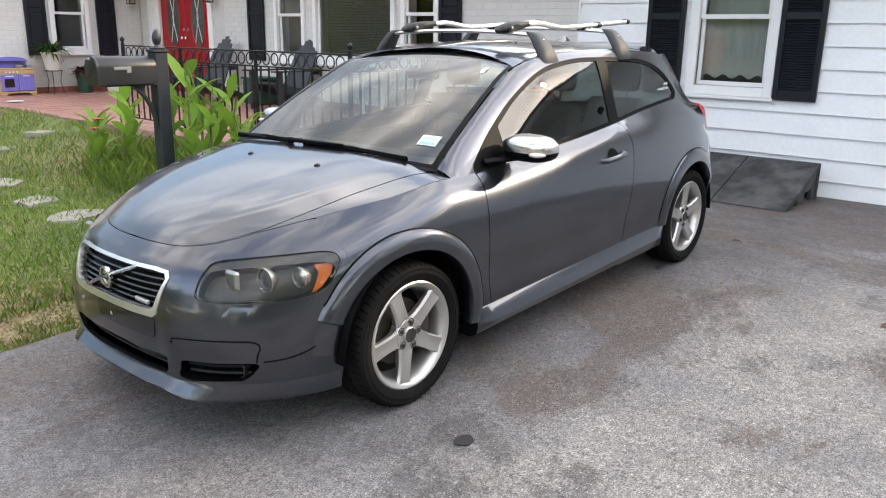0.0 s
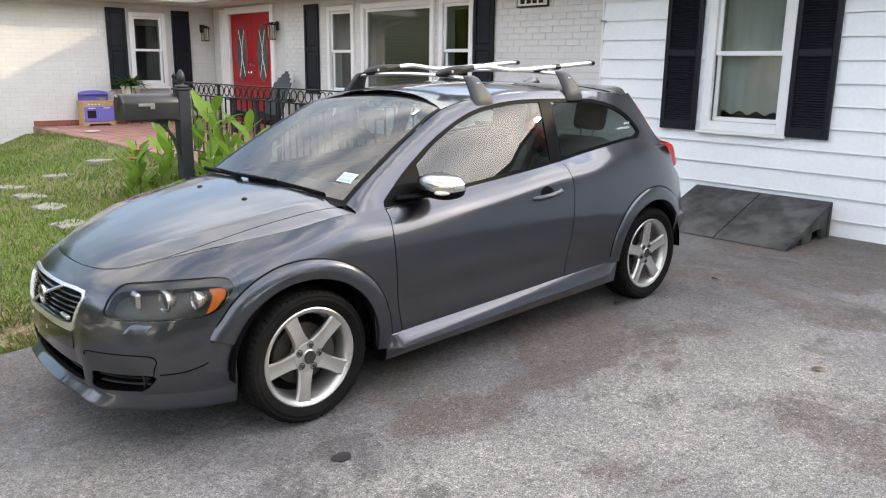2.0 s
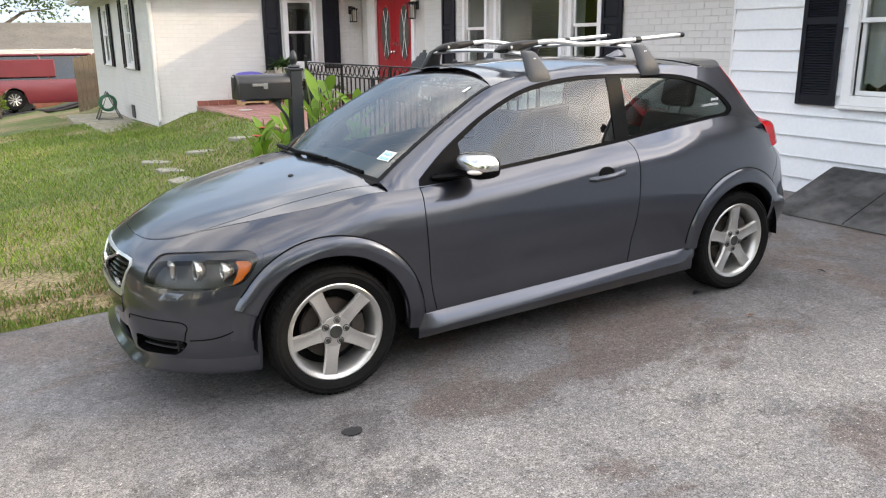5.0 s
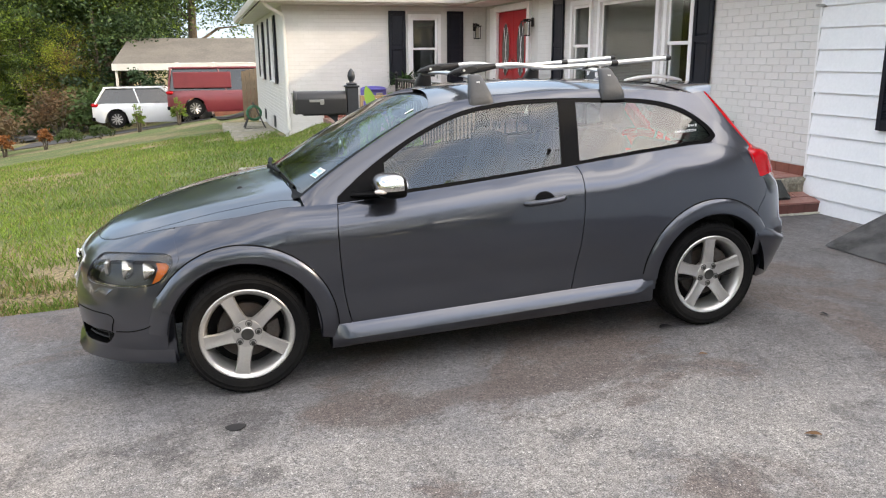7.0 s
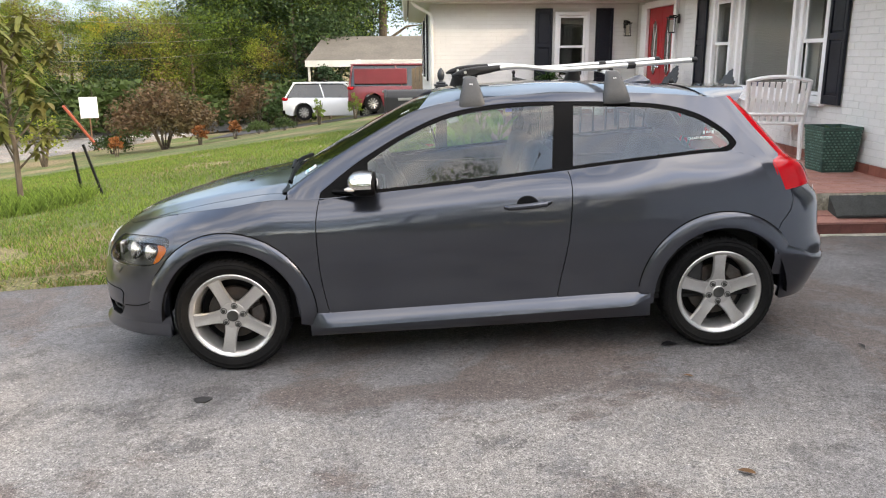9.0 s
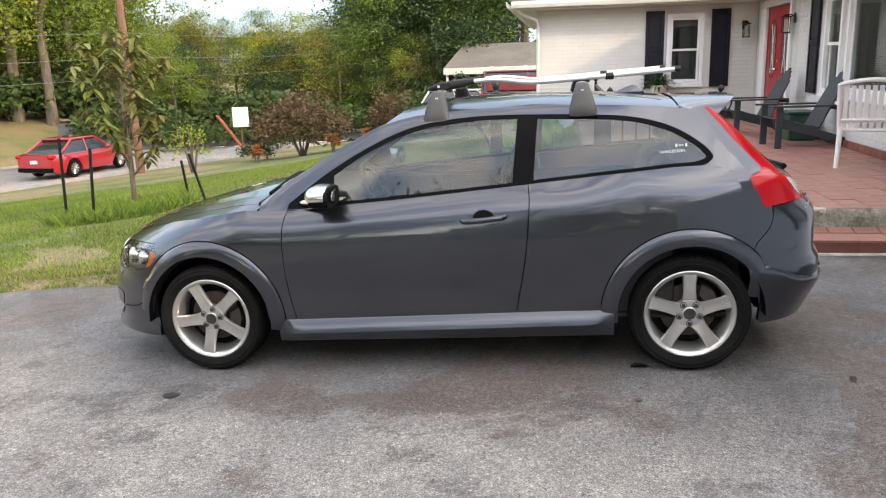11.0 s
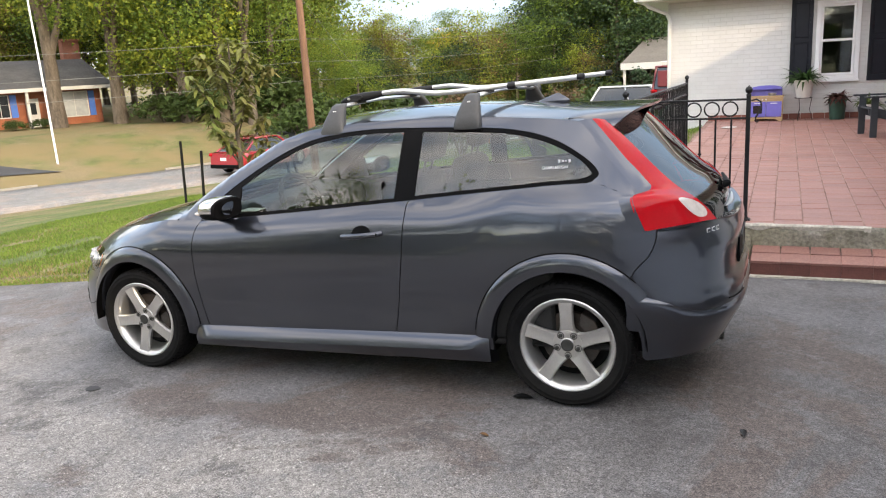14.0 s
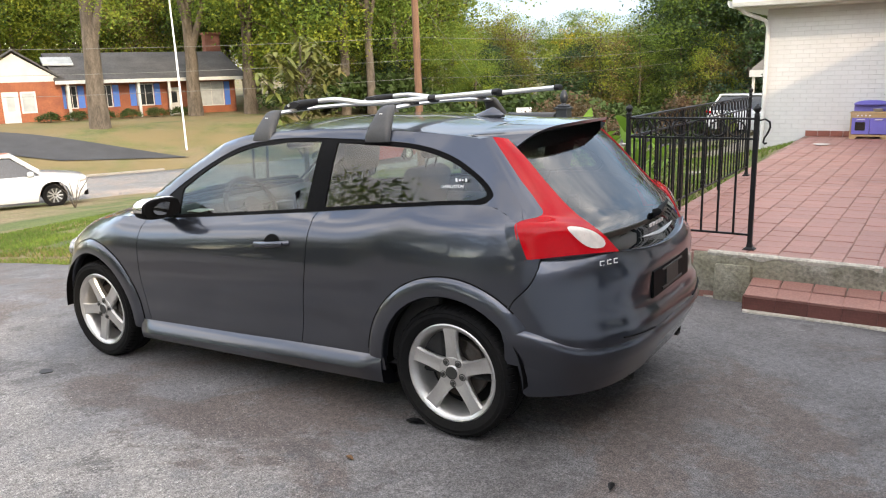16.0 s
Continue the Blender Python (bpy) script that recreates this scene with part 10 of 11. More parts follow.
# thicket along the south edge of the plot
for i in range(22):
    x, y = -34 + 3.4 * i, -25.5 + 3.0 * math.sin(i * 2.1)
    o = copy_thing(base, pose(x, y, land(x, y) - 0.1, 0, 0, i * 77))
    o.scale = (2.6, 2.6, 2.3 + 0.5 * math.sin(i * 1.3))
M_ORANGE = leaf_material("orange_seedling_leaf", (0.32, 0.12, 0.04), (0.20, 0.09, 0.03))
small = shrub("seedling", pose(-7.6, 22.6, land(-7.6, 22.6)), 8, 0.28, 0.85, M_ORANGE, 0.06, 26, 14, "small orange-leaved seedling in the lawn", "seedlings")
for x, y in ((-6.6, 23.6), (-10.2, 21.8)):
    copy_thing(small, pose(x, y, land(x, y), 0, 0, 50))
tiny = shrub("conifer_seedling", pose(-3.9, 26.5, land(-3.9, 26.5)), 9, 0.28, 1.2, M_LEAF_MID, 0.05, 30, 14, "small green conifer seedling in the lawn", "seedlings")
copy_thing(tiny, pose(-2.5, 27.0, land(-2.5, 27.0), 0, 0, 70))


# young magnolia with stakes on the lawn
def sapling(x, y):
    z0 = land(x, y) - 0.03
    ob = thing("sapling", pose(x, y, z0), "young large-leaved tree held by dark stakes", "tree")
    r2 = random.Random(4)
    b = bmesh.new()
    tips = []
    tube(b, [(0, 0, -0.1), (0.02, 0, 0.7), (-0.02, 0.03, 1.5), (0.03, 0.0, 2.3)], [0.035, 0.03, 0.02, 0.008], 8)
    for k in range(15):
        a = k * 2.4
        t = 0.45 + 1.6 * k / 15
        ln = r2.uniform(0.55, 0.95) * (1.15 - 0.3 * k / 15)
        e = Vector((math.cos(a) * ln * 0.62, math.sin(a) * ln * 0.62, t + ln * 0.75))
        limb = bmesh.new()
        tube(limb, [(0, 0, t), (e.x * 0.45, e.y * 0.45, t + ln * 0.3), e], [0.014, 0.010, 0.004], 6)
        part("branch", limb, M_BARK, ob, smooth=True)
        tips += [Vector((0, 0, t)).lerp(e, f) for f in (0.5, 0.7, 0.85, 1.0)]
    part("trunk", b, M_BARK, ob, smooth=True)
    lb = bmesh.new()
    for p in tips:
        for _ in range(13):
            a = r2.uniform(0, 6.283)
            leaf_blade(lb, p + Vector((r2.uniform(-0.05, 0.05), r2.uniform(-0.05, 0.05), r2.uniform(-0.06, 0.06))), (math.cos(a), math.sin(a), r2.uniform(-0.7, 0.5)), r2.uniform(0.12, 0.22), r2.uniform(0.05, 0.075), 0.3, 0.2, 4)
    part("foliage", lb, M_LEAF_MAG, ob, "large glossy leaves with dry tips", kind="stuff")
    for i, (dx, dy, h, lean) in enumerate(((-0.75, -0.25, 1.0, 2), (0.55, 0.35, 0.62, -6), (0.85, 0.20, 0.75, -14), (-0.2, -0.55, 0.9, 4))):
        s = part("stake", box(bmesh.new(), (-0.012, -0.012, -0.1), (0.012, 0.012, h)), M_IRON, ob, "dark metal stake")
        s.matrix_basis = pose(dx, dy, 0.02, 0, lean, 0)
    return ob


M_LEAF_MAG = leaf_material("magnolia_leaf", (0.15, 0.20, 0.05), (0.17, 0.12, 0.045), 0.3)
sapling(-5.55, 5.60).scale = (1.2, 1.2, 1.1)
weeds = []
for _ in range(3200):
    a, r = rng.uniform(0, 6.283), math.sqrt(rng.random())
    weeds.append((-5.6 + 1.1 * r * math.cos(a), 5.35 + 0.8 * r * math.sin(a), 1.0))
tuft_field("weeds", weeds, M_BLADE, "rough weeds round the staked sapling", "grass", 0.06, 0.22, 0.005)
shrub("young_tree", pose(-11.8, 20.0, land(-11.8, 20.0)), 14, 0.75, 2.0, M_LEAF_YEL, 0.06, 34, 10, "thin yellow-green young tree on the lawn", "shrubs")
twig = bmesh.new()
for k in range(9):
    a = k * 0.7
    tube(twig, [(0, 0, 0), (0.2 * math.cos(a), 0.2 * math.sin(a), 0.5), (0.5 * math.cos(a), 0.5 * math.sin(a), 0.9 + 0.1 * math.sin(k * 3))], [0.012, 0.008, 0.003], 5)
tw = part("bare_shrub", twig, M_BARK)
tw.matrix_world = pose(-17.6, 8.9, land(-17.6, 8.9) - 0.02)
tagged(tw, "bare twiggy shrub at the foot of the lawn", "shrub")

# utility pole, wires, sign, flagpole
M_POLE = material("red_brown_pole", (0.18, 0.092, 0.052), 0.85, dark=(0.12, 0.064, 0.04), scale=3, fine=0.2, bump=0.3, stretch=(4, 4, 0.4))
pz = land(-15.8, 23.6)
pole = thing("utility_pole", pose(-15.8, 23.6, pz), "tall brown wooden utility pole beside the street", "utility pole")
b = bmesh.new()
tube(b, [(0, 0, -0.5), (-0.05, 0.0, 5.5), (-0.12, 0, 11.0)], [0.165, 0.145, 0.115], 12)
part("mast", b, M_POLE, pole, smooth=True)
part("crossarm", box(bmesh.new(), (-1.2, -0.06, 9.9), (1.2, 0.06, 10.03), 0.01), M_POLE, pole)
M_WIRE = material("pale_cable", (0.16, 0.16, 0.15), 0.5, var=0.2, scale=3)


def wire(p, q, sag, r=0.007):
    p, q = Vector(p), Vector(q)
    b = bmesh.new()
    pts = [p.lerp(q, i / 24) - Vector((0, 0, sag * 4 * (i / 24) * (1 - i / 24))) for i in range(25)]
    tube(b, pts, r, 5)
    return tagged(part("overhead_wire", b, M_WIRE), "thin overhead utility cable", "cable", "overhead cables")


top = Vector((-15.85, 23.6, pz))
for h, dz in ((5.2, -0.2), (4.3, -0.1), (3.55, 0.0)):
    wire(top + Vector((0, 0, h + 0.1)), (-36, -8, pz + h + 0.9 + dz), 0.55)
    wire(top + Vector((0, 0, h + 0.1)), (-6, 60, pz + h + 2.2), 0.7)
wire(top + Vector((0, 0, 7.0)), (-13.6, 29.2, land(-13.6, 29.2) + 0.1), 0.02)
wire(top + Vector((0, 0, 8.0)), (1.2, 14.0, 4.2), 0.9, 0.010)
guard = bmesh.new()
tube(guard, [(-13.62, 29.15, land(-13.6, 29.2)), (-14.25, 27.6, land(-13.6, 29.2) + 1.9)], 0.06, 8)
tagged(part("guy_guard", guard, material("faded_red_plastic", (0.40, 0.10, 0.06), 0.6, var=0.2, scale=4)), "faded red guard on a pole stay", "guard")
sz = land(-14.2, 30.0)
sign = thing("street_sign", pose(-14.2, 30.0, sz, 0, 0, 20), "white blank-backed street sign on a post", "sign")
b = bmesh.new()
tube(b, [(0, 0, -0.2), (0, 0, 2.1)], 0.03, 6)
part("sign_post", b, M_POLE, sign)
part("sign_board", box(bmesh.new(), (-0.36, -0.05, 1.25), (0.36, -0.032, 2.15), 0.01), M_TRIM, sign)
fz = land(-28.9, 22.0)
fp = thing("flagpole", pose(-28.9, 22.0, fz), "slim white flagpole leaning on the far lawn", "flagpole")
b = bmesh.new()
tube(b, [(0, 0, -0.2), (-0.05, -0.04, 4.5), (-0.12, -0.1, 9.0)], [0.05, 0.045, 0.03], 8)
part("shaft", b, M_TRIM, fp, smooth=True)

# the far side's drive and cross street
def ground_patch(name, pts, lift, mat, label, category, n=16):
    """A four-cornered sheet laid over the land."""
    a, b2, c, d = [Vector(p) for p in pts]
    verts, faces = [], []
    for j in range(n + 1):
        for i in range(n + 1):
            p = a.lerp(b2, i / n).lerp(d.lerp(c, i / n), j / n)
            verts.append((p.x, p.y, land(p.x, p.y) + lift))
    for j in range(n):
        for i in range(n):
            k = j * (n + 1) + i
            faces.append((k, k + 1, k + n + 2, k + n + 1))
    return tagged(from_arrays(name, verts, faces, mat, smooth=True, kind="structure"), label, category)


M_DARKDRIVE = material("dark_drive_asphalt", (0.055, 0.055, 0.058), 0.85, var=0.25, scale=1.0, fine=0.15, fine_scale=30, bump=0.2)
M_CROSSROAD = material("grey_street_asphalt", (0.115, 0.115, 0.12), 0.85, var=0.2, scale=0.8, fine=0.15, fine_scale=25, bump=0.2)
M_FARTRIM = material("weathered_white_paint", (0.56, 0.55, 0.52), 0.6, var=0.15, scale=1.5, fine=0.05)
p0, p1 = place_on_street(2.5, 6.1), place_on_street(9.5, 6.1)
ground_patch("far_drive", ((-31.0, 16.6), (-27.6, 21.1), (-38.0, 17.6), (-40.0, 12.0)), 0.05, M_DARKDRIVE, "dark asphalt drive of the house across the street", "driveway")
ground_patch("cross_street", ((-24, 30.5), (-9, 36.0), (-10.5, 40.0), (-27, 35.0)), 0.06, M_CROSSROAD, "dark asphalt street crossing beyond the lawn", "road")
for k in range(9):
    x, y = -18.6 + 0.98 * k, 31.85 + 0.37 * k
    dash = part("road_dash", boxes(((-0.27, -0.20, 0.0), (0.27, 0.20, 0.012))), M_FARTRIM)
    dash.matrix_world = pose(x, y, land(x, y) + 0.066, 0, 0, 20)
    tagged(dash, "short white dash painted across the street", "road marking", "road dashes", "structure")
ground_patch("cross_kerb", ((-27, 34.8), (-10.5, 39.8), (-10.7, 40.3), (-27.3, 35.3)), 0.22, M_KERB, "pale kerb line of the cross street", "kerb")


# neighbouring houses
M_ORANGEBRICK = material("orange_brick", (0.32, 0.108, 0.05), 0.85, dark=(0.23, 0.074, 0.04), scale=1.5, fine=0.18, fine_scale=14, bump=0.3, bump_scale=14)
M_REDBRICK = material("brown_red_brick", (0.26, 0.10, 0.065), 0.85, dark=(0.19, 0.075, 0.05), scale=1.5, fine=0.18, fine_scale=14)
M_BLUE = material("bright_blue_shutter", (0.05, 0.16, 0.55), 0.5, var=0.1, scale=5)
M_ROOFGREY = material("dark_grey_shingle", (0.085, 0.082, 0.080), 0.9, var=0.35, scale=0.8, fine=0.3, fine_scale=10, bump=0.3, bump_scale=10)
M_ROOFPALE = material("pale_brown_shingle", (0.15, 0.135, 0.115), 0.9, var=0.25, scale=0.8, fine=0.2, fine_scale=10)
M_DARKPANE = material("dark_window_pane", (0.03, 0.035, 0.04), 0.08, var=0.3, scale=2)
M_PALEPANE = material("pale_window_pane", (0.42, 0.44, 0.44), 0.2, var=0.2, scale=2)


def far_window(parent, x, z, w, h, shutters=None, pane=None):
    win = part("window", boxes(((x - w / 2 - 0.07, -0.05, z - 0.07), (x + w / 2 + 0.07, -0.01, z + h + 0.07))), M_FARTRIM, parent, "white-framed window")
    part("pane", boxes(((x - w / 2, -0.065, z), (x - 0.02, -0.052, z + h)), ((x + 0.02, -0.065, z), (x + w / 2, -0.052, z + h))), pane or M_DARKPANE, win)
    if shutters:
        for s in (-1, 1):
            cx = x + s * (w / 2 + 0.30)
            part("shutter", boxes(((cx - 0.19, -0.05, z - 0.05), (cx + 0.19, -0.01, z + h + 0.05))), shutters, win, "bright blue shutter")


def far_house():
    # local x runs along the front, y back; seen from the driveway
    z0 = -0.75
    ob = thing("brick_house", pose(-39.8 - 11.2 * 0.4226, 35.4 - 11.2 * 0.9063, z0, 0, 0, 65), "low orange brick house with blue shutters across the street", "house")
    L, D, H = 11.2, 8.5, 2.62
    part("wall", boxes(((0, 0, -0.6), (L, 0.25, H)), ((0, 0.25, -0.6), (0.25, D, H)), ((L - 0.25, 0.25, -0.6), (L, D, H)), ((0.25, D - 0.25, -0.6), (L - 0.25, D, H))), M_ORANGEBRICK, ob)
    b = bmesh.new()
    for y0, y1, z1, z2 in ((-1.5, D / 2, H - 0.12, H + 1.75), (D + 0.5, D / 2, H - 0.02, H + 1.75)):
        v = [(-0.4, y0, z1), (L + 0.5, y0, z1), (L + 0.5, y1, z2), (-0.4, y1, z2)]
        lo = [b.verts.new(p) for p in v]
        hi = [b.verts.new((p[0], p[1], p[2] + 0.12)) for p in v]
        b.faces.new(lo)
        b.faces.new(hi)
        for k in range(4):
            b.faces.new((lo[k], lo[(k + 1) % 4], hi[(k + 1) % 4], hi[k]))
    rf = part("roof", b, M_ROOFGREY, ob, "dark grey shingled roof")
    part("fascia", boxes(((-0.4, -1.54, H - 0.2), (L + 0.5, -1.50, H + 0.02))), M_FARTRIM, rf)
    part("chimney", boxes(((L - 0.5, D / 2 + 0.4, H), (L + 0.6, D / 2 + 1.3, H + 3.1)), ((L - 0.6, D / 2 + 0.3, H + 3.1), (L + 0.7, D / 2 + 1.4, H + 3.25))), M_REDBRICK, rf, "brick chimney")
    sk = bmesh.new()
    v = [(-0.7, 1.2, H + 0.98), (1.1, 1.2, H + 0.98), (1.1, 2.5, H + 1.44), (-0.7, 2.5, H + 1.44)]
    lo = [sk.verts.new(p) for p in v]
    hi = [sk.verts.new((p[0], p[1], p[2] + 0.12)) for p in v]
    sk.faces.new(lo)
    sk.faces.new(hi)
    for k in range(4):
        sk.faces.new((lo[k], lo[(k + 1) % 4], hi[(k + 1) % 4], hi[k]))
    part("skylight", sk, M_PALEPANE, rf, "pale roof skylight")
    part("gable", boxes(((-0.4, -0.3, H - 0.1), (-0.1, D, H + 0.4))), M_FARTRIM, ob)
    for x in (0.3, 4.47, 6.39):
        part("porch_post", box(bmesh.new(), (x - 0.08, -1.4, -0.3), (x + 0.08, -1.24, H - 0.12), 0.01), M_FARTRIM, ob, "white porch post")
    part("porch_slab", boxes(((0.1, -1.6, -0.6), (7.6, -0.01, -0.05))), M_CONCRETE, ob)
    for x, w in ((0.62, 0.5), (2.7, 0.55), (5.1, 0.95)):
        far_window(ob, x, 0.95, w, 1.3, M_BLUE)
    far_window(ob, 9.5, 0.75, 1.6, 1.5, M_BLUE, M_PALEPANE)
    for x, w in ((6.95, 0.75),):
        d = part("door", boxes(((x - w / 2, -0.05, -0.03), (x + w / 2, -0.005, 2.0))), M_FARTRIM, ob, "white panelled door")
        part("pane", boxes(((x - w / 4, -0.065, 1.0), (x + w / 4, -0.052, 1.75))), M_DARKPANE, d)
    # the projecting gabled end
    w = boxes(((-5.0, -0.8, -0.6), (0.0, -0.55, H)))
    part("wall", w, M_ORANGEBRICK, ob)
    lw = part("window", boxes(((-2.35, -0.85, 0.75), (-1.5, -0.81, 2.05))), M_FARTRIM, ob, "white-framed window")
    part("pane", boxes(((-2.25, -0.865, 0.85), (-1.6, -0.852, 1.95))), M_PALEPANE, lw)
    ld = part("door", boxes(((-3.35, -0.85, -0.03), (-2.45, -0.805, 2.05))), M_FARTRIM, ob, "white panelled door")
    part("pane", boxes(((-3.1, -0.865, 0.9), (-2.7, -0.852, 1.8))), M_PALEPANE, ld)
    b = bmesh.new()
    prism(b, [(-5.2, H), (0.2, H), (-2.5, H + 1.7)], "y", -0.82, -0.6)
    part("gable", b, M_FARTRIM, ob, "white boarded gable")
    b = bmesh.new()
    for s in (-1, 1):
        v = [(-2.5 + s * 3.0, -1.1, H - 0.15), (-2.5, -1.1, H + 1.85), (-2.5, D, H + 1.85), (-2.5 + s * 3.0, D, H - 0.15)]
        lo = [b.verts.new(p) for p in v]
        hi = [b.verts.new((p[0], p[1], p[2] + 0.12)) for p in v]
        b.faces.new(lo)
        b.faces.new(hi)
        for k in range(4):
            b.faces.new((lo[k], lo[(k + 1) % 4], hi[(k + 1) % 4], hi[k]))
    part("roof", b, M_ROOFGREY, ob)


far_house()
for i in range(6):
    o = copy_thing(base, pose(-42.9 + 0.62 * i, 23.3 + i * 1.45, land(-42.9 + 0.62 * i, 23.3 + i * 1.45) - 0.05, 0, 0, i * 55))
    o.scale = (0.55, 0.55, 0.5)


def north_house():
    z0 = -1.25
    ob = thing("neighbour_house", pose(-4.2, 39.6, z0, 0, 0, -6), "brown brick neighbour house with a pale shingled roof", "house")
    L, D, H = 12.0, 8.0, 2.5
    part("wall", boxes(((1.6, 0, -0.5), (L, 0.25, H)), ((1.6, 0.25, -0.5), (1.85, D, H)), ((L - 0.25, 0.25, -0.5), (L, D, H)), ((1.85, D - 0.25, -0.5), (L - 0.25, D, H))), M_REDBRICK, ob)
    b = bmesh.new()
    for y0, y1, z1, z2 in ((-1.0, D / 2, H, H + 1.35), (D + 0.6, D / 2, H, H + 1.35)):
        v = [(-1.6, y0, z1), (L + 0.5, y0, z1), (L + 0.5, y1, z2), (-1.6, y1, z2)]
        lo = [b.verts.new(p) for p in v]
        hi = [b.verts.new((p[0], p[1], p[2] + 0.14)) for p in v]
        b.faces.new(lo)
        b.faces.new(hi)
        for k in range(4):
            b.faces.new((lo[k], lo[(k + 1) % 4], hi[(k + 1) % 4], hi[k]))
    rf = part("roof", b, M_ROOFPALE, ob, "pale brown shingled roof")
    part("fascia", boxes(((-1.6, -1.05, H - 0.2), (L + 0.5, -1.0, H + 0.14))), M_FARTRIM, rf)
    part("carport_post", boxes(((-1.5, -0.9, -0.5), (-1.38, -0.78, H - 0.1)), bevel=0.01), M_FARTRIM, ob, "white carport post")
    far_window(ob, 3.4, 1.0, 1.1, 1.1)
    part("door", boxes(((4.9, -0.05, 0.0), (5.8, -0.005, 2.05))), M_FARTRIM, ob)


north_house()
tree("conifer", pose(-4.5, 37.4, land(-4.5, 37.4) - 0.1), 31, 3.0, 0.2, 0.8, M_LEAF_PINE, 0.09, 90, 20, "narrow dark conifer before the neighbour house", trunk_r=0.06, lobes=5)


# parked cars, built from side sections
M_CARRED = material("bright_red_paint", (0.31, 0.010, 0.018), 0.3, coat=1.0, var=0.05, scale=2)
M_CARWHITE = material("white_car_paint", (0.66, 0.67, 0.68), 0.3, coat=1.0, var=0.04, scale=2)
M_VANRED = material("dull_maroon_paint", (0.17, 0.022, 0.03), 0.45, coat=0.4, var=0.2, scale=1.5)
M_CARPANE = material("dark_car_glass", (0.018, 0.022, 0.025), 0.05, coat=0.5, var=0.2, scale=2)


def parked_car(name, m, L, W, H, belt, paint, label, wheel_r, cabin, bonnet_z, tail_z, front_axle, rear_axle, rear_red=True):
    """cabin: x of screen foot, screen top, roof end, tail foot; the nose at x = 0."""
    ob = thing(name, m, label, "car", "parked cars")
    st = []
    n = 40
    for i in range(n + 1):
        x = L * i / n
        e = min(x, L - x)
        wid = W / 2 * (0.80 + 0.20 * ease(e / 0.55))
        zt = belt
        if x < cabin[0]:
            zt = bonnet_z + (belt - bonnet_z) * ease(x / cabin[0])
        if x > cabin[3] - 0.1:
            zt = tail_z + (belt - tail_z) * ease((L - x) / max(0.1, L - cabin[3] + 0.1))
        zb = 0.22 + 0.10 * (1 - ease(e / 0.4))
        st.append((x, wid, zb, zt * (1 - 0.05 * (1 - ease(e / 0.25)))))
    verts, faces = [], []
    for x, w, zb, zt in st:
        zz = [zb, zb + 0.10, (zb + zt) / 2, zt - 0.14, zt - 0.03, zt]
        ww = [w * 0.93, w * 0.985, w, w * 0.985, w * 0.94, w * 0.85]
        arch = 0.0
        for ax in (front_axle, rear_axle):
            d = abs(x - ax)
            if d < wheel_r * 1.22:
                arch = max(arch, wheel_r + math.sqrt(max(0, (wheel_r * 1.22) ** 2 - d * d)))
        zz = [max(z, min(arch, zt - 0.08)) for z in zz]
        row = [(x, -a, z) for a, z in zip(ww, zz)] + [(x, a, z) for a, z in reversed(list(zip(ww, zz)))]
        verts += row
    k = 12
    for i in range(n):
        for j in range(k):
            faces.append((i * k + j, i * k + (j + 1) % k, (i + 1) * k + (j + 1) % k, (i + 1) * k + j))
    faces += [tuple(range(k)), tuple(range(n * k, n * k + k))]
    body = from_arrays("body", verts, faces, paint, ob, smooth=True)
    body.data.set_sharp_from_angle(angle=radians(40))
    # cabin: glass drum under a painted roof, with pillars
    a, b2, c, d = cabin
    zt = H

    def ring(x, w, z):
        return (x, w, z)
    wb, wr = W / 2 * 0.90, W / 2 * 0.70
    g = bmesh.new()
    low = [g.verts.new(p) for p in ((a, -wb, belt - 0.02), (d, -wb, belt - 0.02), (d, wb, belt - 0.02), (a, wb, belt - 0.02))]
    hi = [g.verts.new(p) for p in ((b2, -wr, zt - 0.06), (c, -wr, zt - 0.06), (c, wr, zt - 0.06), (b2, wr, zt - 0.06))]
    g.faces.new(hi)
    for j in range(4):
        g.faces.new((low[j], low[(j + 1) % 4], hi[(j + 1) % 4], hi[j]))
    bmesh.ops.bevel(g, geom=[e for e in g.edges], offset=0.06, segments=2, affect="EDGES")
    part("glasshouse", g, M_CARPANE, ob, "dark tinted windows", smooth=40)
    r = bmesh.new()
    box(r, (b2 - 0.05, -wr - 0.025, zt - 0.085), (c + 0.08, wr + 0.025, zt), 0.05, 3)
    part("roof", r, paint, ob, smooth=40)
    for s in (-1, 1):
        for x0, x1 in ((a, b2), (d, c), ((a + d) / 2 - 0.05, (b2 + c) / 2 - 0.02)):
            t = bmesh.new()
            tube(t, [(x0, s * (wb + 0.006), belt - 0.03), (x1, s * (wr + 0.008), zt - 0.05)], 0.045 if x0 in (a, d) else 0.03, 6)
            part("pillar", t, paint, ob, smooth=True)
        t = bmesh.new()
        blob(t, (a + 0.35, s * (W / 2 + 0.06), belt + 0.06), (0.10, 0.11, 0.08), 12, 8, 2.4)
        part("wing_mirror", t, paint, ob, smooth=True)
        hl = bmesh.new()
        blob(hl, (0.16, s * W * 0.36, bonnet_z - 0.14), (0.17, 0.15, 0.075), 14, 8, 2.5)
        part("headlamp", hl, M_CLEARLENS, ob, smooth=True)
        tl = bmesh.new()
        blob(tl, (L - 0.12, s * W * 0.39, tail_z - 0.13), (0.16, 0.14, 0.085), 14, 8, 2.5)
        part("tail_lamp", tl, M_REDLENS, ob, smooth=True)
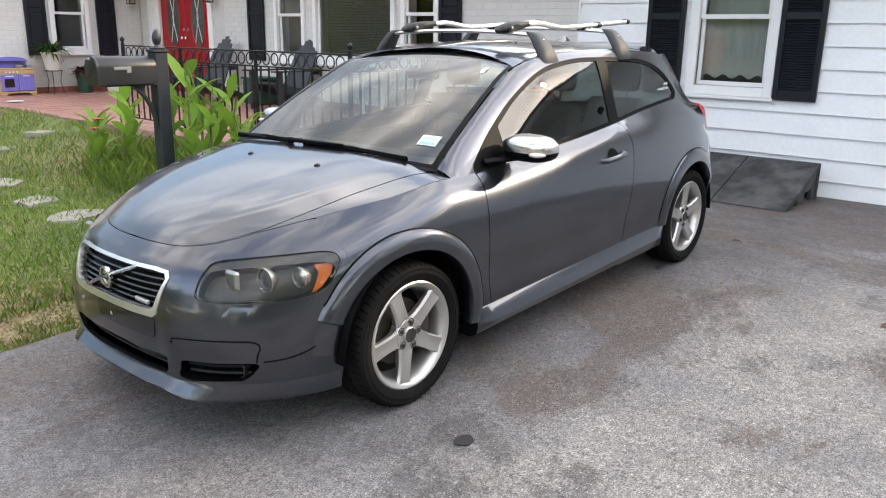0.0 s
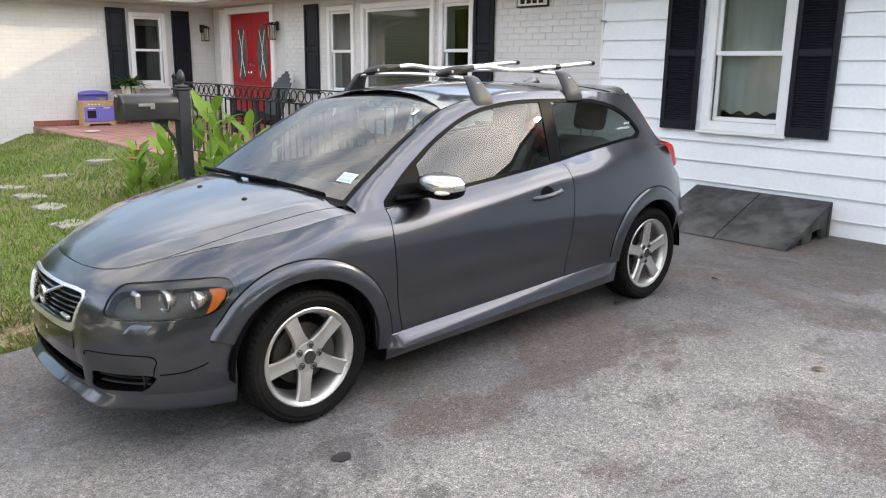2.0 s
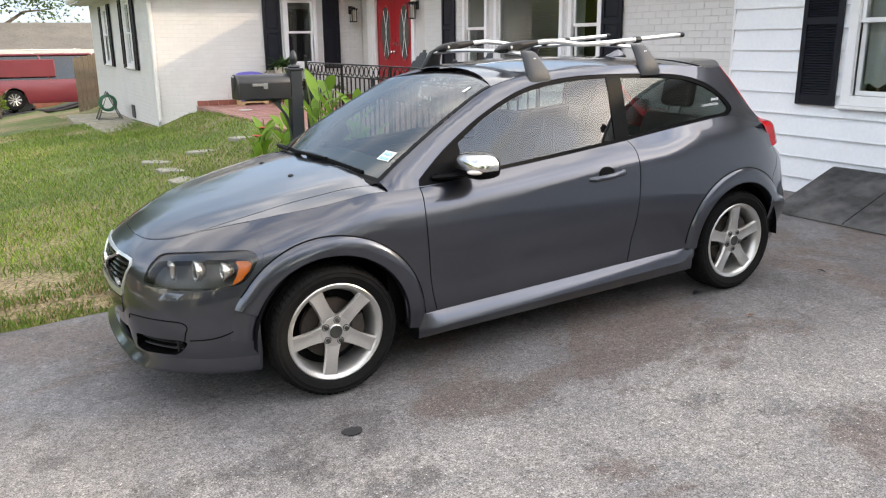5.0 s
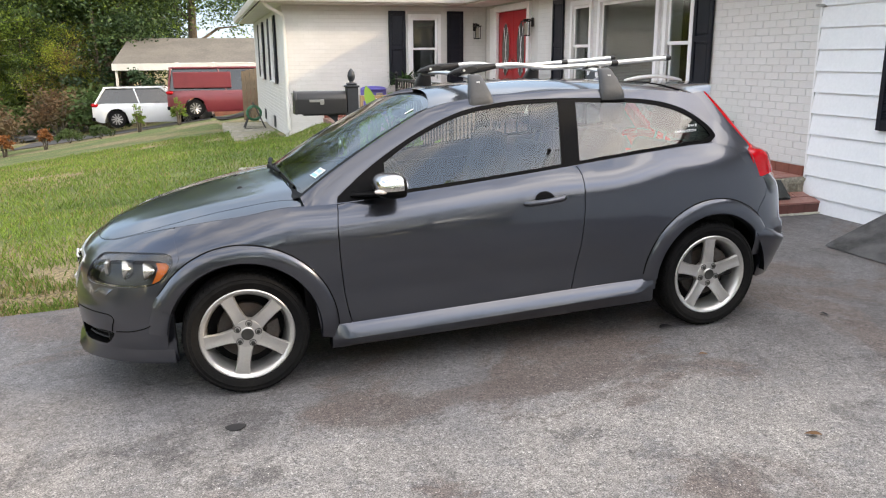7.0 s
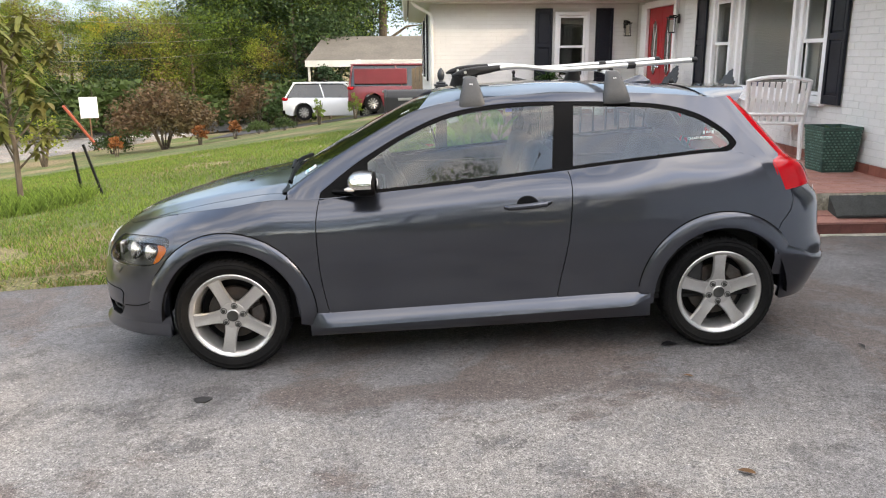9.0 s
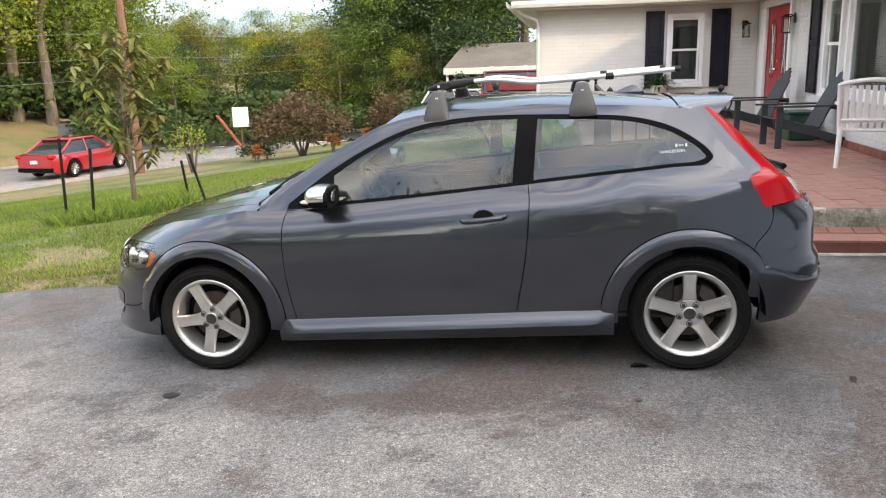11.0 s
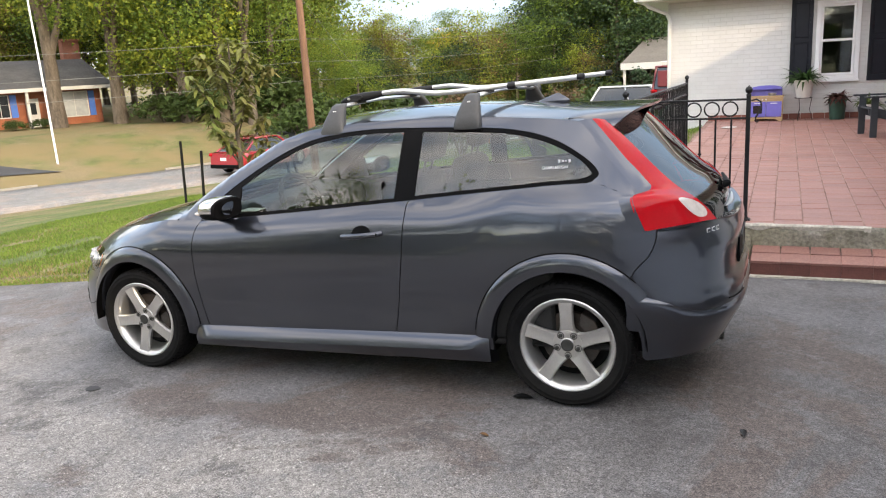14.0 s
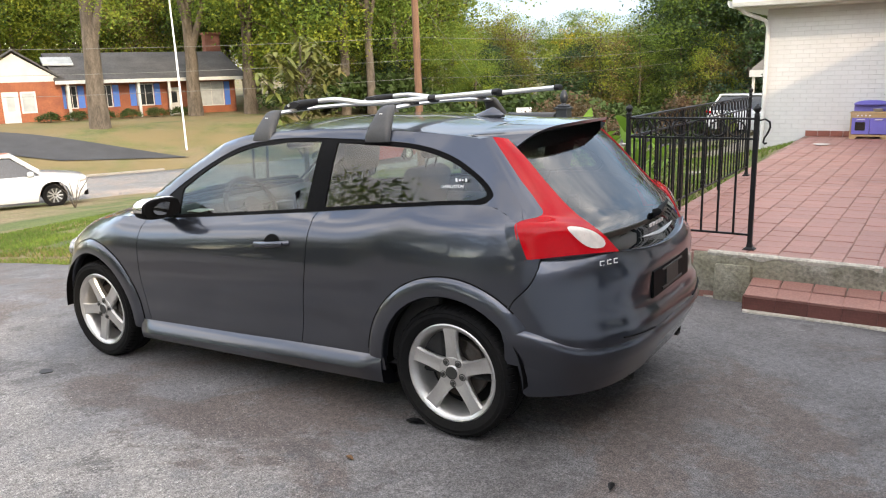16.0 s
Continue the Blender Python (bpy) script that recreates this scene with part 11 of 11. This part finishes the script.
        for zz, y in ((belt - 0.15, W / 2),):
            t = bmesh.new()
            tube(t, [((a + d) / 2 - 0.25, s * (y + 0.004), zz), ((a + d) / 2 - 0.05, s * (y + 0.012), zz)], 0.014, 6)
            part("door_handle", t, paint, ob)
    part("bumper", box(bmesh.new(), (L - 0.10, -W * 0.42, 0.30), (L + 0.03, W * 0.42, 0.46), 0.03, 2), M_SATINBLACK, ob, "dark lower bumper")
    part("front_bumper", box(bmesh.new(), (-0.03, -W * 0.40, 0.28), (0.10, W * 0.40, 0.44), 0.03, 2), M_SATINBLACK, ob)
    part("number_plate", box(bmesh.new(), (L + 0.005, -0.16, tail_z - 0.36), (L + 0.02, 0.16, tail_z - 0.24), 0.004), M_WHITE, ob, "blank white number plate")
    whl = None
    for ax in (front_axle, rear_axle):
        for s in (-1, 1):
            w = new("wheel")
            w.parent = ob
            w.matrix_basis = pose(ax, s * (W / 2 - 0.11), wheel_r, 0, 0, 0 if s < 0 else 180)
            if whl is None:
                t = bmesh.new()
                lathe(t, [(wheel_r * 0.66, 0.09), (wheel_r * 0.95, 0.10), (wheel_r, 0.06), (wheel_r, -0.06), (wheel_r * 0.95, -0.10), (wheel_r * 0.66, -0.095)], 32, "y", cap=False)
                ty = part("tyre", t, M_TYRE, w, smooth=35)
                t = bmesh.new()
                lathe(t, [(wheel_r * 0.67, -0.085), (wheel_r * 0.62, -0.095), (wheel_r * 0.58, -0.07), (0.05, -0.05), (0.02, -0.06)], 32, "y")
                rm = part("rim", t, M_LAMPHOUSE, w, smooth=30)
                t = bmesh.new()
                for kk in range(10):
                    an = kk * math.pi / 5
                    tube(t, [(0.03 * math.cos(an), -0.075, 0.03 * math.sin(an)), (wheel_r * 0.62 * math.cos(an), -0.09, wheel_r * 0.62 * math.sin(an))], 0.022, 5)
                sp = part("spokes", t, M_ALLOY, w)
                whl = (ty, rm, sp)
            else:
                for o in whl:
                    shared(o.name.split(".")[0], o, w, Matrix())
    return ob


ang = math.degrees(math.atan2(STREET_D.y, STREET_D.x))
# red saloon, its tail towards the driveway; nose up the street
parked_car("red_saloon", pose(-18.15, 25.85, land(-18.3, 23.5) + 0.07, 0, 0, 84 + 180), 4.65, 1.80, 1.44, 0.93, M_CARRED, "bright red saloon parked on the street", 0.33, (1.35, 2.05, 3.35, 4.20), 0.78, 0.98, 0.90, 3.60)
parked_car("white_suv", pose(-20.55, 11.08, land(-22.0, 9.2) + 0.07, 0, 0, ang + 180), 4.7, 1.86, 1.66, 1.02, M_CARWHITE, "white compact utility car parked on the street", 0.36, (1.20, 2.0, 4.1, 4.55), 0.92, 1.05, 0.95, 3.70)
parked_car("white_suv", pose(-1.2, 32.3, land(-4, 31.8) + 0.05, 0, 0, 176), 4.9, 1.95, 1.72, 1.05, M_CARWHITE, "white utility car with roof rails on the neighbour's drive", 0.37, (1.25, 2.05, 4.35, 4.75), 0.95, 1.10, 0.98, 3.90)
van = parked_car("maroon_van", pose(-2.95, 30.9, land(-1, 30.5) + 0.05, 0, 0, -3) @ pose(5.2, 0, 0, 0, 0, 180), 5.2, 2.0, 2.05, 1.12, M_VANRED, "dull maroon van with a white ladder rack", 0.37, (0.6, 1.3, 5.0, 5.12), 1.02, 1.15, 0.85, 4.1)
rack = thing("ladder_rack", van.matrix_world @ pose(0, 0, 2.05), "white tubular ladder rack on the van roof", "roof rack")
b = bmesh.new()
for y in (-0.8, 0.8):
    tube(b, [(1.6, y, 0.14), (4.9, y, 0.14)], 0.025, 6)
for x in (1.8, 3.3, 4.8):
    tube(b, [(x, -0.8, 0.0), (x, -0.8, 0.16), (x, 0.8, 0.16), (x, 0.8, 0.0)], 0.025, 6)
part("rack_frame", b, M_FARTRIM, rack)
for y0, y1 in ((-1.005, -0.92), (0.92, 1.005)):
    part("van_side_panel", boxes(((2.6, y0, 1.20), (4.9, y1, 1.85)), bevel=0.02), M_VANRED, van, "blank maroon side panel")
ground_patch("neighbour_drive", ((-9, 28.8), (6, 28.0), (6, 35.0), (-9, 34.0)), 0.03, M_DARKDRIVE, "asphalt drive of the neighbour house", "driveway")
